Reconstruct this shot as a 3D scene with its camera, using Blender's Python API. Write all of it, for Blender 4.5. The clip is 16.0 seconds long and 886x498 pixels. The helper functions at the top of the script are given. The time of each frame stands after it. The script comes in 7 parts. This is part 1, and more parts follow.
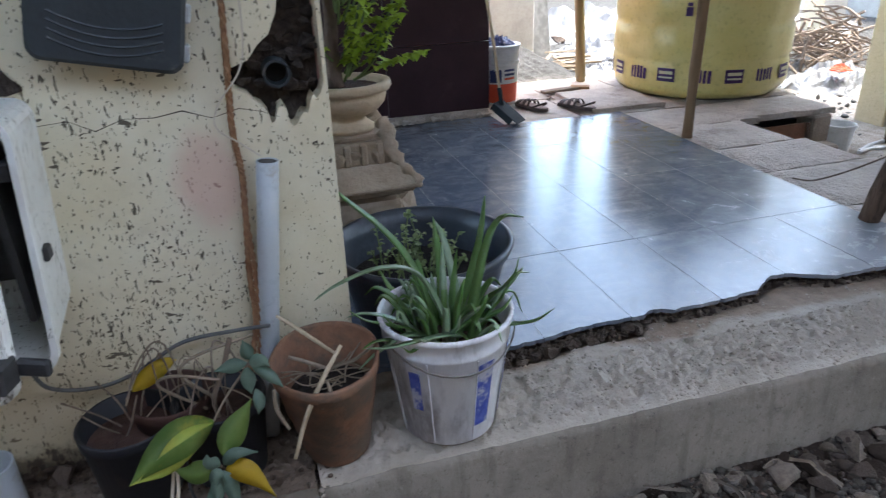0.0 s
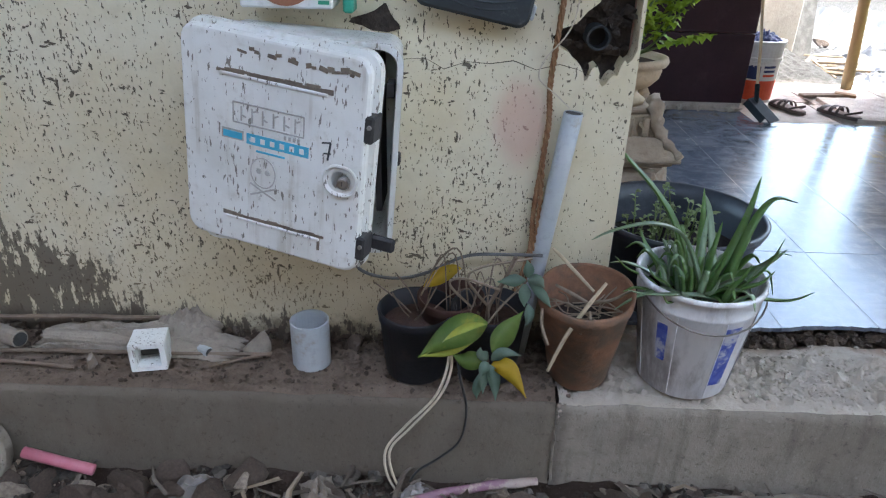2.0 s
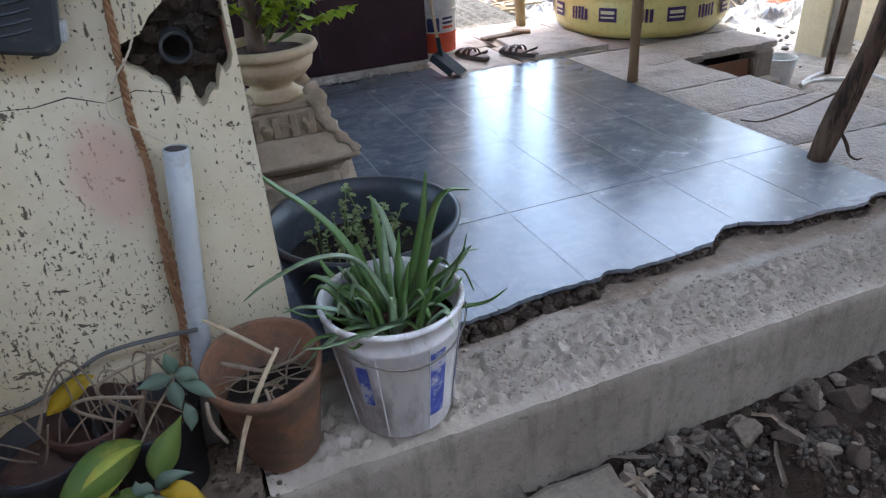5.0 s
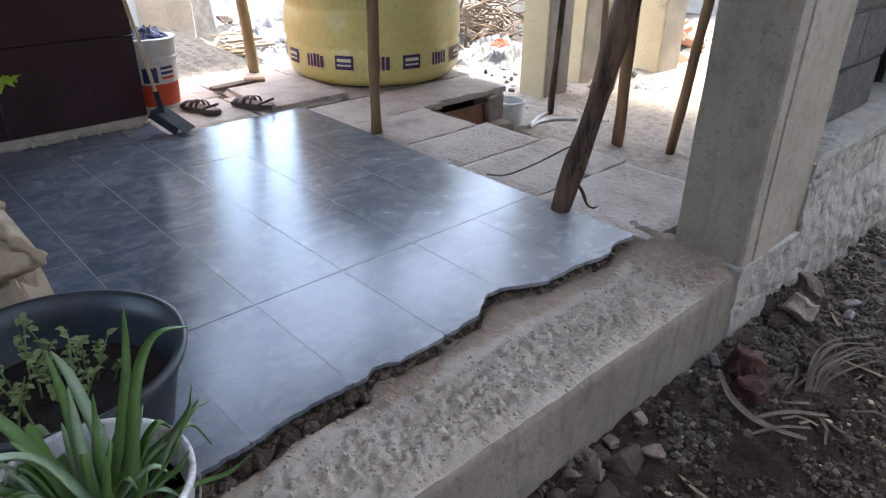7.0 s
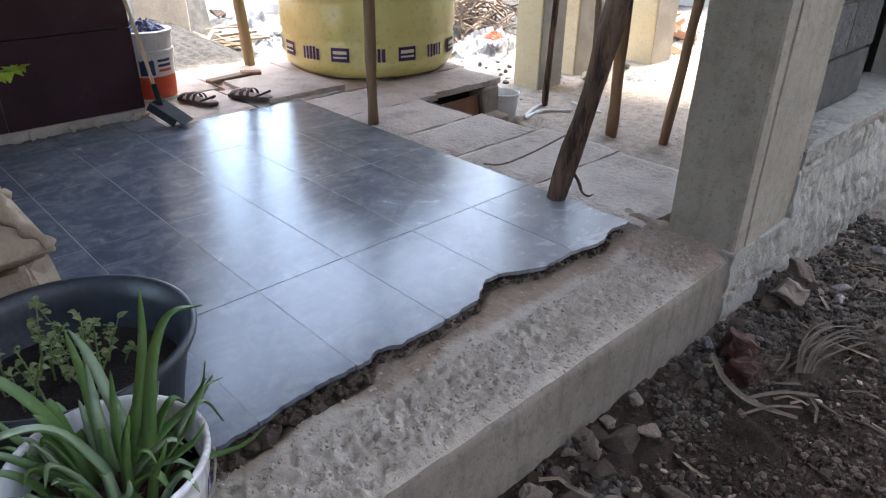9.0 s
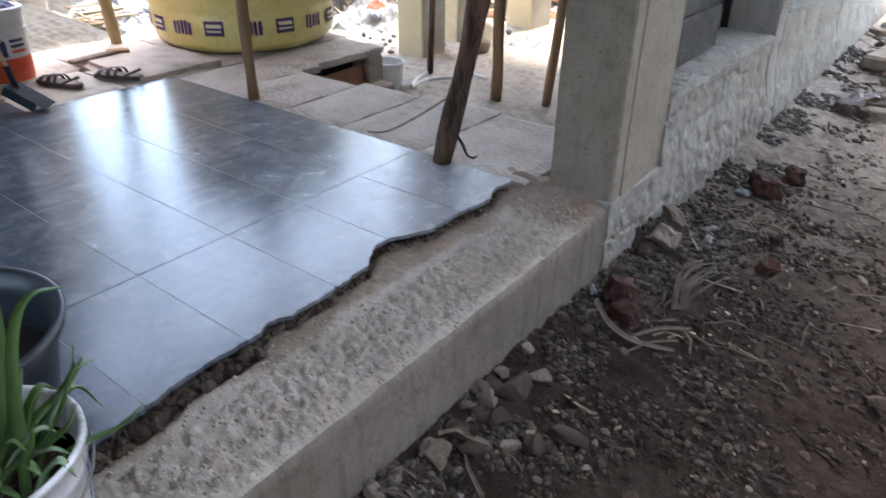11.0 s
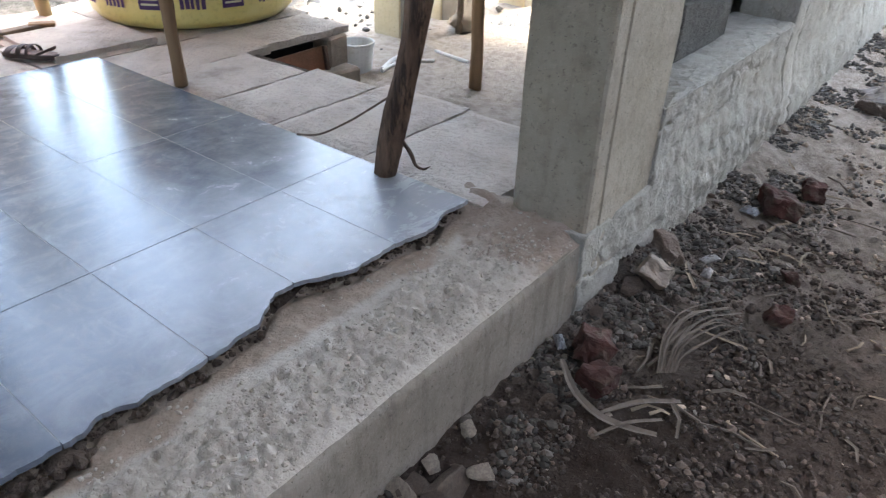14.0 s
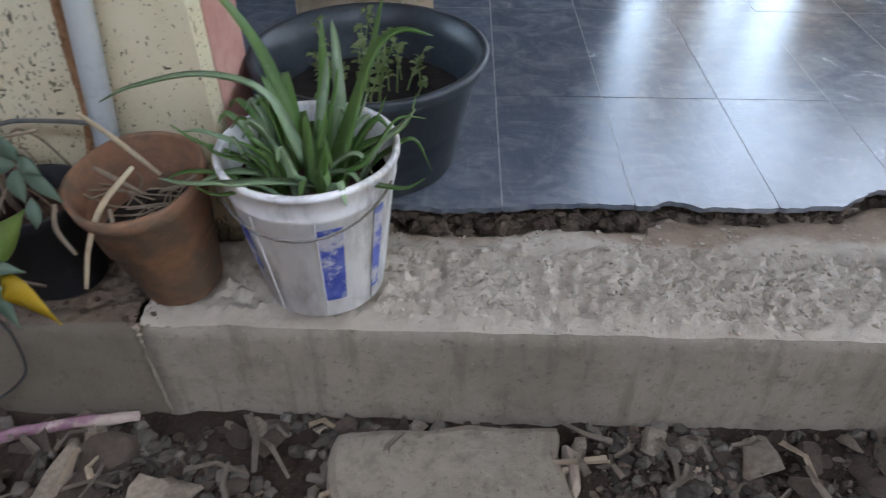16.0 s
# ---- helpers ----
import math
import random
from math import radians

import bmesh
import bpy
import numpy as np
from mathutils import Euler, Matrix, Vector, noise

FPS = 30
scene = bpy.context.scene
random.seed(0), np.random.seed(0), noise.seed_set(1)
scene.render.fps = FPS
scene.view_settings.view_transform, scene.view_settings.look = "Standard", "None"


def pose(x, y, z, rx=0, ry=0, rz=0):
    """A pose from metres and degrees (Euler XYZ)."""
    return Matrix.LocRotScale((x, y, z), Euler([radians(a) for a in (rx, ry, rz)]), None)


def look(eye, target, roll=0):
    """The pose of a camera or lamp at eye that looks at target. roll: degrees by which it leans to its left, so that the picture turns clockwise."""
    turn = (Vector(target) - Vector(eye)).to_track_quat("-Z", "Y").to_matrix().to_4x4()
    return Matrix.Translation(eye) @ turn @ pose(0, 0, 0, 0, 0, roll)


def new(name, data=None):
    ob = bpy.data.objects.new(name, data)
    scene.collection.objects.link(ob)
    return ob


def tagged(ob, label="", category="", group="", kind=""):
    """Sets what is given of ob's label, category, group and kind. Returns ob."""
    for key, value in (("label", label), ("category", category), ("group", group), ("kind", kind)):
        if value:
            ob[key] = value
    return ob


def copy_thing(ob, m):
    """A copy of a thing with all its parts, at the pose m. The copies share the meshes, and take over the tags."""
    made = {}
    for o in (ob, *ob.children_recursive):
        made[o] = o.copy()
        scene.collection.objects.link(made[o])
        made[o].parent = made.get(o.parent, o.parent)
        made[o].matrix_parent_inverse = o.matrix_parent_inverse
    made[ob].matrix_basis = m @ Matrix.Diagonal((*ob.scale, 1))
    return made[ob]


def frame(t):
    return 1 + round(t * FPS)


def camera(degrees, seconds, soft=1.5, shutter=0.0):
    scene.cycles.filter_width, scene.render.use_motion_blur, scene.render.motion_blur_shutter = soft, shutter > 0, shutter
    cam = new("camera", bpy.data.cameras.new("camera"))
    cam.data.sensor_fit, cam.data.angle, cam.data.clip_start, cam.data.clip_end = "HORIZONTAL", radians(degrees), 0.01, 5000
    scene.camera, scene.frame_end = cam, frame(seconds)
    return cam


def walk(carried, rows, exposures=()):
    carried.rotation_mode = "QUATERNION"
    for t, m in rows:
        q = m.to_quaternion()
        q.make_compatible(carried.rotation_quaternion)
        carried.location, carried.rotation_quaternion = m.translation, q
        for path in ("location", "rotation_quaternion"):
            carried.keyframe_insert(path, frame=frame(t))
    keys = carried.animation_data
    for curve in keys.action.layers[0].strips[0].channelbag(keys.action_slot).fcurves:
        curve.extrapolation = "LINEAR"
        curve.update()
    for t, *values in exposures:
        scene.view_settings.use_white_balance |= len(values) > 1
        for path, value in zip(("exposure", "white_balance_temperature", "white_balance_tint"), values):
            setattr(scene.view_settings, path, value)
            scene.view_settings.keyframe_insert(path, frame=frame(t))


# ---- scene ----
cam = camera(66.1, 16.0, soft=1.2, shutter=0.22)
PATH = [
    (0, (-0.0366, -1.0809, 1.2677), (0.5795, 1.0455, 0.2417), -2),
    (0.5, (-0.1013, -1.0943, 1.2665), (0.1915, 1.0882, 0.2173), -1.9),
    (1, (-0.194, -1.1566, 1.2689), (-0.2538, 1.0346, 0.1966), -2),
    (1.5, (-0.255, -1.231, 1.2677), (-0.4416, 0.9455, 0.1807), -0.1),
    (2, (-0.2538, -1.2627, 1.275), (-0.294, 0.9223, 0.1905), 1.5),
    (2.5, (-0.2574, -1.2871, 1.275), (-0.294, 0.8833, 0.1612), 2.5),
    (3, (-0.2477, -1.303, 1.2811), (-0.2794, 0.8955, 0.2234), 2.2),
    (3.5, (-0.1793, -1.2664, 1.2799), (0.0695, 0.9052, 0.1941), 1.3),
    (4, (-0.0708, -1.1736, 1.2763), (0.427, 0.9614, 0.2051), -2.9),
    (4.2, (-0.0329, -1.1395, 1.2714), (0.5014, 0.976, 0.177), -3.5),
    (6.3, (0.0891, -0.7137, 1.2763), (1.2566, 1.0419, 0.0477), 0.1),
    (6.5, (0.1293, -0.7039, 1.2787), (1.364, 1.0248, 0.0807), 0.9),
    (7, (0.2025, -0.7271, 1.2958), (1.6775, 0.8589, 0.1734), 0.6),
    (7.5, (0.1806, -0.7283, 1.2921), (1.6812, 0.8223, 0.1526), 0.9),
    (8, (0.1427, -0.7357, 1.2897), (1.6555, 0.804, 0.1514), 0.1),
    (8.5, (0.1379, -0.7405, 1.2885), (1.6202, 0.815, 0.1319), -0.2),
    (8.7, (0.1452, -0.7442, 1.2933), (1.6226, 0.8247, 0.1502), 0.3),
    (10.8, (0.194, -0.7832, 1.2848), (1.7727, 0.6771, 0.1319), -0.4),
    (11, (0.1732, -0.8028, 1.2738), (1.8556, 0.4807, 0.0587), 0.6),
    (11.5, (0.1928, -0.8137, 1.2519), (1.9056, 0.3331, -0.0535), 2.1),
    (12, (0.3355, -0.8357, 1.2531), (2.0252, 0.427, 0.027), -0.6),
    (12.5, (0.438, -0.8455, 1.2482), (2.1191, 0.3892, -0.0169), -3),
    (13, (0.5307, -0.7759, 1.2384), (2.3241, 0.3611, 0.0355), 0.2),
    (13.5, (0.6051, -0.682, 1.2226), (2.3558, 0.4685, -0.0279), 1.4),
    (14, (0.6686, -0.6576, 1.2006), (2.3095, 0.6051, -0.0901), 1.7),
    (14.5, (0.7808, -0.6698, 1.1616), (2.0337, 0.8394, -0.2914), 2),
    (15, (0.7967, -0.6808, 1.1396), (1.4103, 1.0199, -0.4988), -1.4),
    (15.5, (0.6869, -0.7076, 1.1213), (0.8772, 1.1224, -0.4818), -1.2),
    (16, (0.5514, -0.7869, 1.1189), (0.5002, 1.0675, -0.4659), 0.2),
]
walk(cam, [(t, look(eye, target, roll)) for t, eye, target, roll in PATH], [(0.0, 3.66, 6620, 5), (1.5, 3.99, 6700, 4), (2.5, 3.93, 6650, 4), (4.0, 3.78, 6550, 5), (7.0, 3.71, 7000, 9), (11.0, 3.71, 7000, 8), (11.6, 3.86, 7150, 7), (13.0, 4.02, 7050, 6), (14.0, 3.96, 7050, 6), (15.4, 4.10, 7450, 6), (16.0, 3.93, 7450, 6)])

# ---- world and light ----
world = bpy.data.worlds.new("world")
scene.world = world
world.use_nodes = True
wn = world.node_tree
sky = wn.nodes.new("ShaderNodeTexSky")
sky.sky_type, sky.sun_disc = "NISHITA", False
sky.sun_elevation, sky.sun_rotation = radians(74), radians(90)
sky.dust_density = 3.0
wn.links.new(sky.outputs[0], wn.nodes["Background"].inputs[0])
wn.nodes["Background"].inputs[1].default_value = 0.15
sun_data = bpy.data.lights.new("sun", "SUN")
sun_data.energy, sun_data.angle, sun_data.color = 1.1, radians(11), (1.0, 0.95, 0.87)
sun = new("sun", sun_data)
sun.matrix_world = look((2.0 + 5.73, 3.0 + 0.0, 20.0), (2.0, 3.0, 0.0))


# ---- materials ----
class Nodes:
    """Small wrapper to write node trees in few lines."""

    def __init__(self, name):
        self.m = bpy.data.materials.new(name)
        self.m.use_nodes = True
        self.t = self.m.node_tree
        self.b = self.t.nodes["Principled BSDF"]
        co = self.t.nodes.new("ShaderNodeTexCoord")
        info = self.t.nodes.new("ShaderNodeObjectInfo")
        add = self.t.nodes.new("ShaderNodeVectorMath")
        sc = self.t.nodes.new("ShaderNodeMath")
        sc.operation, sc.inputs[1].default_value = "MULTIPLY", 7.0
        self.t.links.new(info.outputs["Random"], sc.inputs[0])
        self.t.links.new(co.outputs["Object"], add.inputs[0])
        self.t.links.new(sc.outputs[0], add.inputs[1])
        self.object, self.shifted, self.random = co.outputs["Object"], add.outputs[0], info.outputs["Random"]

    def link(self, a, b):
        self.t.links.new(a, b)

    def math(self, op, a, b=0.0, clamp=False):
        n = self.t.nodes.new("ShaderNodeMath")
        n.operation, n.use_clamp = op, clamp
        for i, v in enumerate((a, b)):
            if isinstance(v, (int, float)):
                n.inputs[i].default_value = v
            else:
                self.link(v, n.inputs[i])
        return n.outputs[0]

    def coord(self, scale=(1, 1, 1), turn=(0, 0, 0), own=False):
        n = self.t.nodes.new("ShaderNodeMapping")
        self.link(self.object if own else self.shifted, n.inputs[0])
        n.inputs["Scale"].default_value = scale
        n.inputs["Rotation"].default_value = [radians(v) for v in turn]
        return n.outputs[0]

    def noise(self, scale, detail=5, rough=0.6, at=None, twist=0.0):
        n = self.t.nodes.new("ShaderNodeTexNoise")
        self.link(at if at else self.shifted, n.inputs["Vector"])
        n.inputs["Scale"].default_value, n.inputs["Detail"].default_value, n.inputs["Roughness"].default_value = scale, detail, rough
        n.inputs["Distortion"].default_value = twist
        return n.outputs[0]

    def cells(self, scale, at=None, feature="F1"):
        n = self.t.nodes.new("ShaderNodeTexVoronoi")
        n.feature = feature
        self.link(at if at else self.shifted, n.inputs["Vector"])
        n.inputs["Scale"].default_value = scale
        return n.outputs["Distance"]

    def step(self, v, lo, hi):
        n = self.t.nodes.new("ShaderNodeMapRange")
        n.interpolation_type = "SMOOTHSTEP"
        self.link(v, n.inputs[0])
        n.inputs[1].default_value, n.inputs[2].default_value = lo, hi
        return n.outputs[0]

    def axis(self, i):
        n = self.t.nodes.new("ShaderNodeSeparateXYZ")
        self.link(self.object, n.inputs[0])
        return n.outputs[i]

    def mix(self, f, a, b, mode="MIX"):
        n = self.t.nodes.new("ShaderNodeMix")
        n.data_type, n.blend_type = "RGBA", mode
        for sock, v in ((n.inputs[0], f), (n.inputs[6], a), (n.inputs[7], b)):
            if isinstance(v, (int, float)):
                sock.default_value = v
            elif isinstance(v, tuple):
                sock.default_value = (*v, 1)
            else:
                self.link(v, sock)
        return n.outputs[2]

    def finish(self, colour, rough=0.8, bump=None, depth=0.003, metal=0.0, spec=0.5):
        for v, key in ((colour, "Base Color"), (rough, "Roughness")):
            if isinstance(v, (int, float)):
                self.b.inputs[key].default_value = v
            elif isinstance(v, tuple):
                self.b.inputs[key].default_value = (*v, 1)
            else:
                self.link(v, self.b.inputs[key])
        self.b.inputs["Metallic"].default_value = metal
        self.b.inputs["Specular IOR Level"].default_value = spec
        if bump is not None:
            n = self.t.nodes.new("ShaderNodeBump")
            n.inputs["Distance"].default_value = depth
            self.link(bump, n.inputs["Height"])
            self.link(n.outputs[0], self.b.inputs["Normal"])
        return self.m


def leafy(m, colour, share=0.4):
    """Lets some light through a leaf."""
    t = m.node_tree
    tr_, mx = t.nodes.new("ShaderNodeBsdfTranslucent"), t.nodes.new("ShaderNodeMixShader")
    tr_.inputs[0].default_value, mx.inputs[0].default_value = (*colour, 1), share
    t.links.new(t.nodes["Principled BSDF"].outputs[0], mx.inputs[1])
    t.links.new(tr_.outputs[0], mx.inputs[2])
    t.links.new(mx.outputs[0], t.nodes["Material Output"].inputs[0])


def plain(name, base, alt, scale=9.0, fine=70.0, rough=0.75, depth=0.002, dirt=None, dirt_at=(0.55, 0.7), dirt_scale=5.0, metal=0.0, spec=0.4, stretch=(1, 1, 1), lumps=0.0):
    """A surface of two tones at a coarse scale, fine grain, and patches of dirt."""
    n = Nodes(name)
    at = n.coord(stretch)
    big, small = n.noise(scale, 6, 0.6, at), n.noise(fine, 4, 0.6, at)
    c = n.mix(n.step(big, 0.35, 0.65), base, alt)
    c = n.mix(n.math("MULTIPLY", n.step(small, 0.5, 0.75), 0.45), c, tuple(v * 0.6 for v in base))
    if dirt:
        c = n.mix(n.step(n.noise(dirt_scale, 9, 0.7, at), *dirt_at), c, dirt)
    if lumps:
        # every loose lump has a tone of its own
        g = n.t.nodes.new("ShaderNodeNewGeometry")
        own = g.outputs["Random Per Island"]
        c = n.mix(n.math("MULTIPLY", n.step(own, 0.55, 1.0), lumps), c, tuple(min(0.8, v * 1.8 + 0.01) for v in base))
        c = n.mix(n.math("MULTIPLY", n.step(own, 0.40, 0.0), lumps), c, tuple(v * 0.45 for v in base))
    return n.finish(c, rough, n.math("ADD", small, big), depth, metal, spec)


def wall_paint():
    n = Nodes("wall_paint")
    big, mid, small = n.noise(2.2, 6, 0.6), n.noise(14, 6, 0.65), n.noise(90, 4, 0.6)
    c = n.mix(n.step(big, 0.38, 0.62), (0.62, 0.545, 0.38), (0.665, 0.615, 0.475))
    c = n.mix(n.math("MULTIPLY", n.step(mid, 0.45, 0.75), 0.35), c, (0.46, 0.40, 0.28))
    # peeled flecks, longer than wide, in clusters
    up = n.noise(105, 3, 0.55, n.coord((1.0, 1.0, 0.30), (0, 8, 0)))
    side = n.noise(75, 3, 0.5, n.coord((0.45, 1.0, 1.0), (0, 35, 0)))
    crowd = n.noise(5, 4, 0.6)
    low = n.step(n.axis(2), 0.75, 0.35)
    lim = n.math("ADD", n.math("MULTIPLY", crowd, 0.22), n.math("MULTIPLY", low, 0.010))
    fleck = n.step(n.math("ADD", up, lim), 0.757, 0.772)
    fleck2 = n.step(n.math("ADD", side, n.math("MULTIPLY", crowd, 0.2)), 0.79, 0.81)
    dots = n.step(n.math("ADD", n.noise(190, 2, 0.5, n.coord((1.0, 1.0, 0.5), (0, -12, 0))), n.math("MULTIPLY", crowd, 0.16)), 0.735, 0.755)
    f = n.math("MAXIMUM", n.math("MAXIMUM", fleck, dots), fleck2)
    c = n.mix(n.math("MULTIPLY", f, 0.92), c, (0.075, 0.062, 0.045))
    # pink under-coat patch beside the rope
    sep = n.math("POWER", n.math("ADD", n.axis(0), 0.115), 2.0)
    sez = n.math("POWER", n.math("MULTIPLY", n.math("SUBTRACT", n.axis(2), 0.85), 0.62), 2.0)
    rad = n.math("SQRT", n.math("ADD", sep, sez))
    c = n.mix(n.math("MULTIPLY", n.step(n.math("ADD", rad, n.math("MULTIPLY", mid, 0.05)), 0.105, 0.06), 0.6), c, (0.55, 0.33, 0.27))
    # ochre damp stain along the foot, dark mud thrown up at one end
    wavy = n.math("MULTIPLY", n.math("SUBTRACT", n.noise(9, 7, 0.7), 0.5), 0.22)
    edge = n.math("ADD", n.axis(2), wavy)
    c = n.mix(n.math("MULTIPLY", n.step(edge, 0.56, 0.36), 0.35), c, (0.38, 0.29, 0.175))
    c = n.mix(n.math("MULTIPLY", n.step(edge, 0.335, 0.285), 0.8), c, (0.115, 0.09, 0.064))
    far = n.step(n.math("ADD", n.axis(0), n.math("MULTIPLY", wavy, 1.5)), -0.95, -1.38)
    high = n.math("ADD", edge, n.math("SUBTRACT", 0.10, n.math("MULTIPLY", far, 0.24)))
    thrown = n.noise(46, 4, 0.65, n.coord((1.0, 1.0, 0.32), (0, 6, 0)))
    dense = n.math("ADD", thrown, n.math("MULTIPLY", n.step(high, 0.52, 0.26), 0.26))
    drops = n.math("MULTIPLY", n.step(high, 0.52, 0.42), n.step(dense, 0.61, 0.67))
    c = n.mix(n.math("MULTIPLY", drops, 0.85), c, (0.068, 0.054, 0.042))
    h = n.math("SUBTRACT", n.math("ADD", n.math("MULTIPLY", small, 0.3), mid), n.math("MULTIPLY", f, 0.8))
    return n.finish(c, 0.75, h, 0.0025, 0, 0.3)


def slate():
    n = Nodes("slate_tile")
    big, small = n.noise(2.2, 7, 0.62), n.noise(70, 5, 0.6)
    mid = n.noise(6.5, 9, 0.74, n.coord((1.0, 2.2, 1.0)))
    smear = n.noise(14, 7, 0.7, n.coord((2.6, 0.8, 1.0)))
    c = n.mix(n.step(big, 0.25, 0.75), (0.062, 0.077, 0.104), (0.112, 0.132, 0.165))
    c = n.mix(n.math("MULTIPLY", n.step(mid, 0.30, 0.90), 0.25), c, (0.21, 0.225, 0.255))
    c = n.mix(n.math("MULTIPLY", n.step(smear, 0.5, 0.8), 0.12), c, (0.34, 0.34, 0.35))
    c = n.mix(n.math("MULTIPLY", n.step(small, 0.62, 0.75), 0.35), c, (0.05, 0.056, 0.07))
    c = n.mix(n.math("MULTIPLY", n.random, 0.25), c, (0.07, 0.08, 0.105))
    # cement dust trodden in from the rubble side
    dusty = n.math("ADD", n.math("ADD", n.math("MULTIPLY", n.axis(0), 0.5), n.math("MULTIPLY", n.axis(1), -0.35)), n.math("MULTIPLY", n.math("SUBTRACT", n.noise(4.5, 8, 0.7), 0.5), 1.1))
    dust = n.step(dusty, 0.22, 0.95)
    c = n.mix(n.math("MULTIPLY", dust, 0.62), c, (0.40, 0.40, 0.405))
    film = n.noise(5.5, 9, 0.72, n.coord((1.0, 1.5, 1.0), (0, 0, 30)), 1.6)
    wipe = n.noise(16, 8, 0.75, n.coord((2.2, 0.7, 1.0), (0, 0, -25)), 0.8)
    scuff = n.math("ADD", n.math("MULTIPLY", n.step(film, 0.42, 0.68), 0.7), n.math("MULTIPLY", n.step(wipe, 0.50, 0.70), 0.4))
    c = n.mix(n.math("MULTIPLY", scuff, 0.30), c, (0.42, 0.435, 0.46))
    r = n.math("ADD", n.math("MULTIPLY", n.step(mid, 0.0, 1.0), 0.11), n.math("MULTIPLY", n.step(big, 0.35, 0.75), 0.05))
    r = n.math("ADD", n.math("ADD", r, n.math("MULTIPLY", scuff, 0.17)), n.math("ADD", n.math("MULTIPLY", dust, 0.10), 0.04))
    return n.finish(c, r, n.math("ADD", n.math("ADD", mid, n.math("MULTIPLY", smear, 0.3)), n.math("MULTIPLY", small, 0.12)), 0.0010, 0, 0.46)


def concrete(name, base, alt, dark, streaks=0.5, pores=0.6, depth=0.004, bedded=None, specks=1.0):
    n = Nodes(name)
    big, mid, small = n.noise(2.5, 7, 0.62), n.noise(16, 7, 0.68), n.noise(110, 4, 0.6)
    c = n.mix(n.step(big, 0.35, 0.65), base, alt)
    c = n.mix(n.math("MULTIPLY", n.step(mid, 0.46, 0.7), 0.5), c, dark)
    st = n.noise(22, 4, 0.6, n.coord((1, 1, 0.12)))
    c = n.mix(n.math("MULTIPLY", n.step(st, 0.5, 0.66), streaks), c, dark)
    speck = n.noise(58, 5, 0.75)
    c = n.mix(n.math("MULTIPLY", n.step(speck, 0.57, 0.66), 0.55 * specks), c, tuple(v * 0.62 for v in dark))
    c = n.mix(n.math("MULTIPLY", n.step(speck, 0.42, 0.33), 0.35 * specks), c, tuple(min(0.7, v * 1.35) for v in base))
    po = n.step(n.cells(75), 0.13, 0.07)
    c = n.mix(n.math("MULTIPLY", po, pores), c, tuple(v * 0.35 for v in dark))
    if bedded:
        # earthy mortar trowelled along the tiles and round the pillar's foot
        along = n.math("ADD", n.axis(1), n.math("MULTIPLY", n.noise(5, 5, 0.6), 0.16))
        reach = n.math("MAXIMUM", n.step(along, 0.335, 0.37), n.step(n.math("ADD", n.axis(0), n.math("MULTIPLY", mid, 0.3)), 2.02, 2.14))
        c = n.mix(n.math("MULTIPLY", reach, 0.85), c, n.mix(n.step(mid, 0.4, 0.65), bedded, tuple(v * 0.7 for v in bedded)))
    h = n.math("SUBTRACT", n.math("ADD", mid, n.math("MULTIPLY", small, 0.4)), n.math("MULTIPLY", po, 0.8))
    return n.finish(c, 0.88, h, depth, 0, 0.25)


def soil():
    n = Nodes("soil")
    big, mid, small = n.noise(1.6, 7, 0.6), n.noise(18, 8, 0.7), n.noise(120, 4, 0.65)
    c = n.mix(n.step(big, 0.35, 0.65), (0.034, 0.024, 0.019), (0.062, 0.044, 0.036))
    c = n.mix(n.step(mid, 0.45, 0.75), c, (0.024, 0.017, 0.014))
    c = n.mix(n.math("MULTIPLY", n.step(small, 0.58, 0.72), 0.5), c, (0.14, 0.115, 0.098))
    # pale dust towards the open yard, with the lane's growing light painted in
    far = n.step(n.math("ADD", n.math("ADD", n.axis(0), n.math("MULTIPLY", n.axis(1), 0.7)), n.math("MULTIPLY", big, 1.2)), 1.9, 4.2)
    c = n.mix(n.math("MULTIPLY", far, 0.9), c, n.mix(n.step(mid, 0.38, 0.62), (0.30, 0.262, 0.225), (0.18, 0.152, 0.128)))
    # far lane end painted paler still, for the sunlight that falls there
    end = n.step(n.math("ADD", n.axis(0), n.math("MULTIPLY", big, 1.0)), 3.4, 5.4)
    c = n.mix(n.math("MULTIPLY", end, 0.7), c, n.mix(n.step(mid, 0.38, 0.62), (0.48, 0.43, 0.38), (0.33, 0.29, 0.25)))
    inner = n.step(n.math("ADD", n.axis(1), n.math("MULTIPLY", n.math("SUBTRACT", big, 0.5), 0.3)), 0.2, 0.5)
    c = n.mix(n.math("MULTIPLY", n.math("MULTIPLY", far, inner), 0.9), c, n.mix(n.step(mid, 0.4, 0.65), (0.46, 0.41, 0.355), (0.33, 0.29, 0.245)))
    # grey rubble-strewn yard soil, toned down to offset the strong yard light
    yard = n.step(n.math("ADD", n.axis(1), n.math("MULTIPLY", big, 0.8)), 3.7, 4.3)
    c = n.mix(yard, c, n.mix(n.step(mid, 0.4, 0.65), (0.075, 0.073, 0.071), (0.042, 0.041, 0.039)))
    return n.finish(c, 0.95, n.math("ADD", mid, n.math("MULTIPLY", small, 0.6)), 0.022, 0, 0.15)


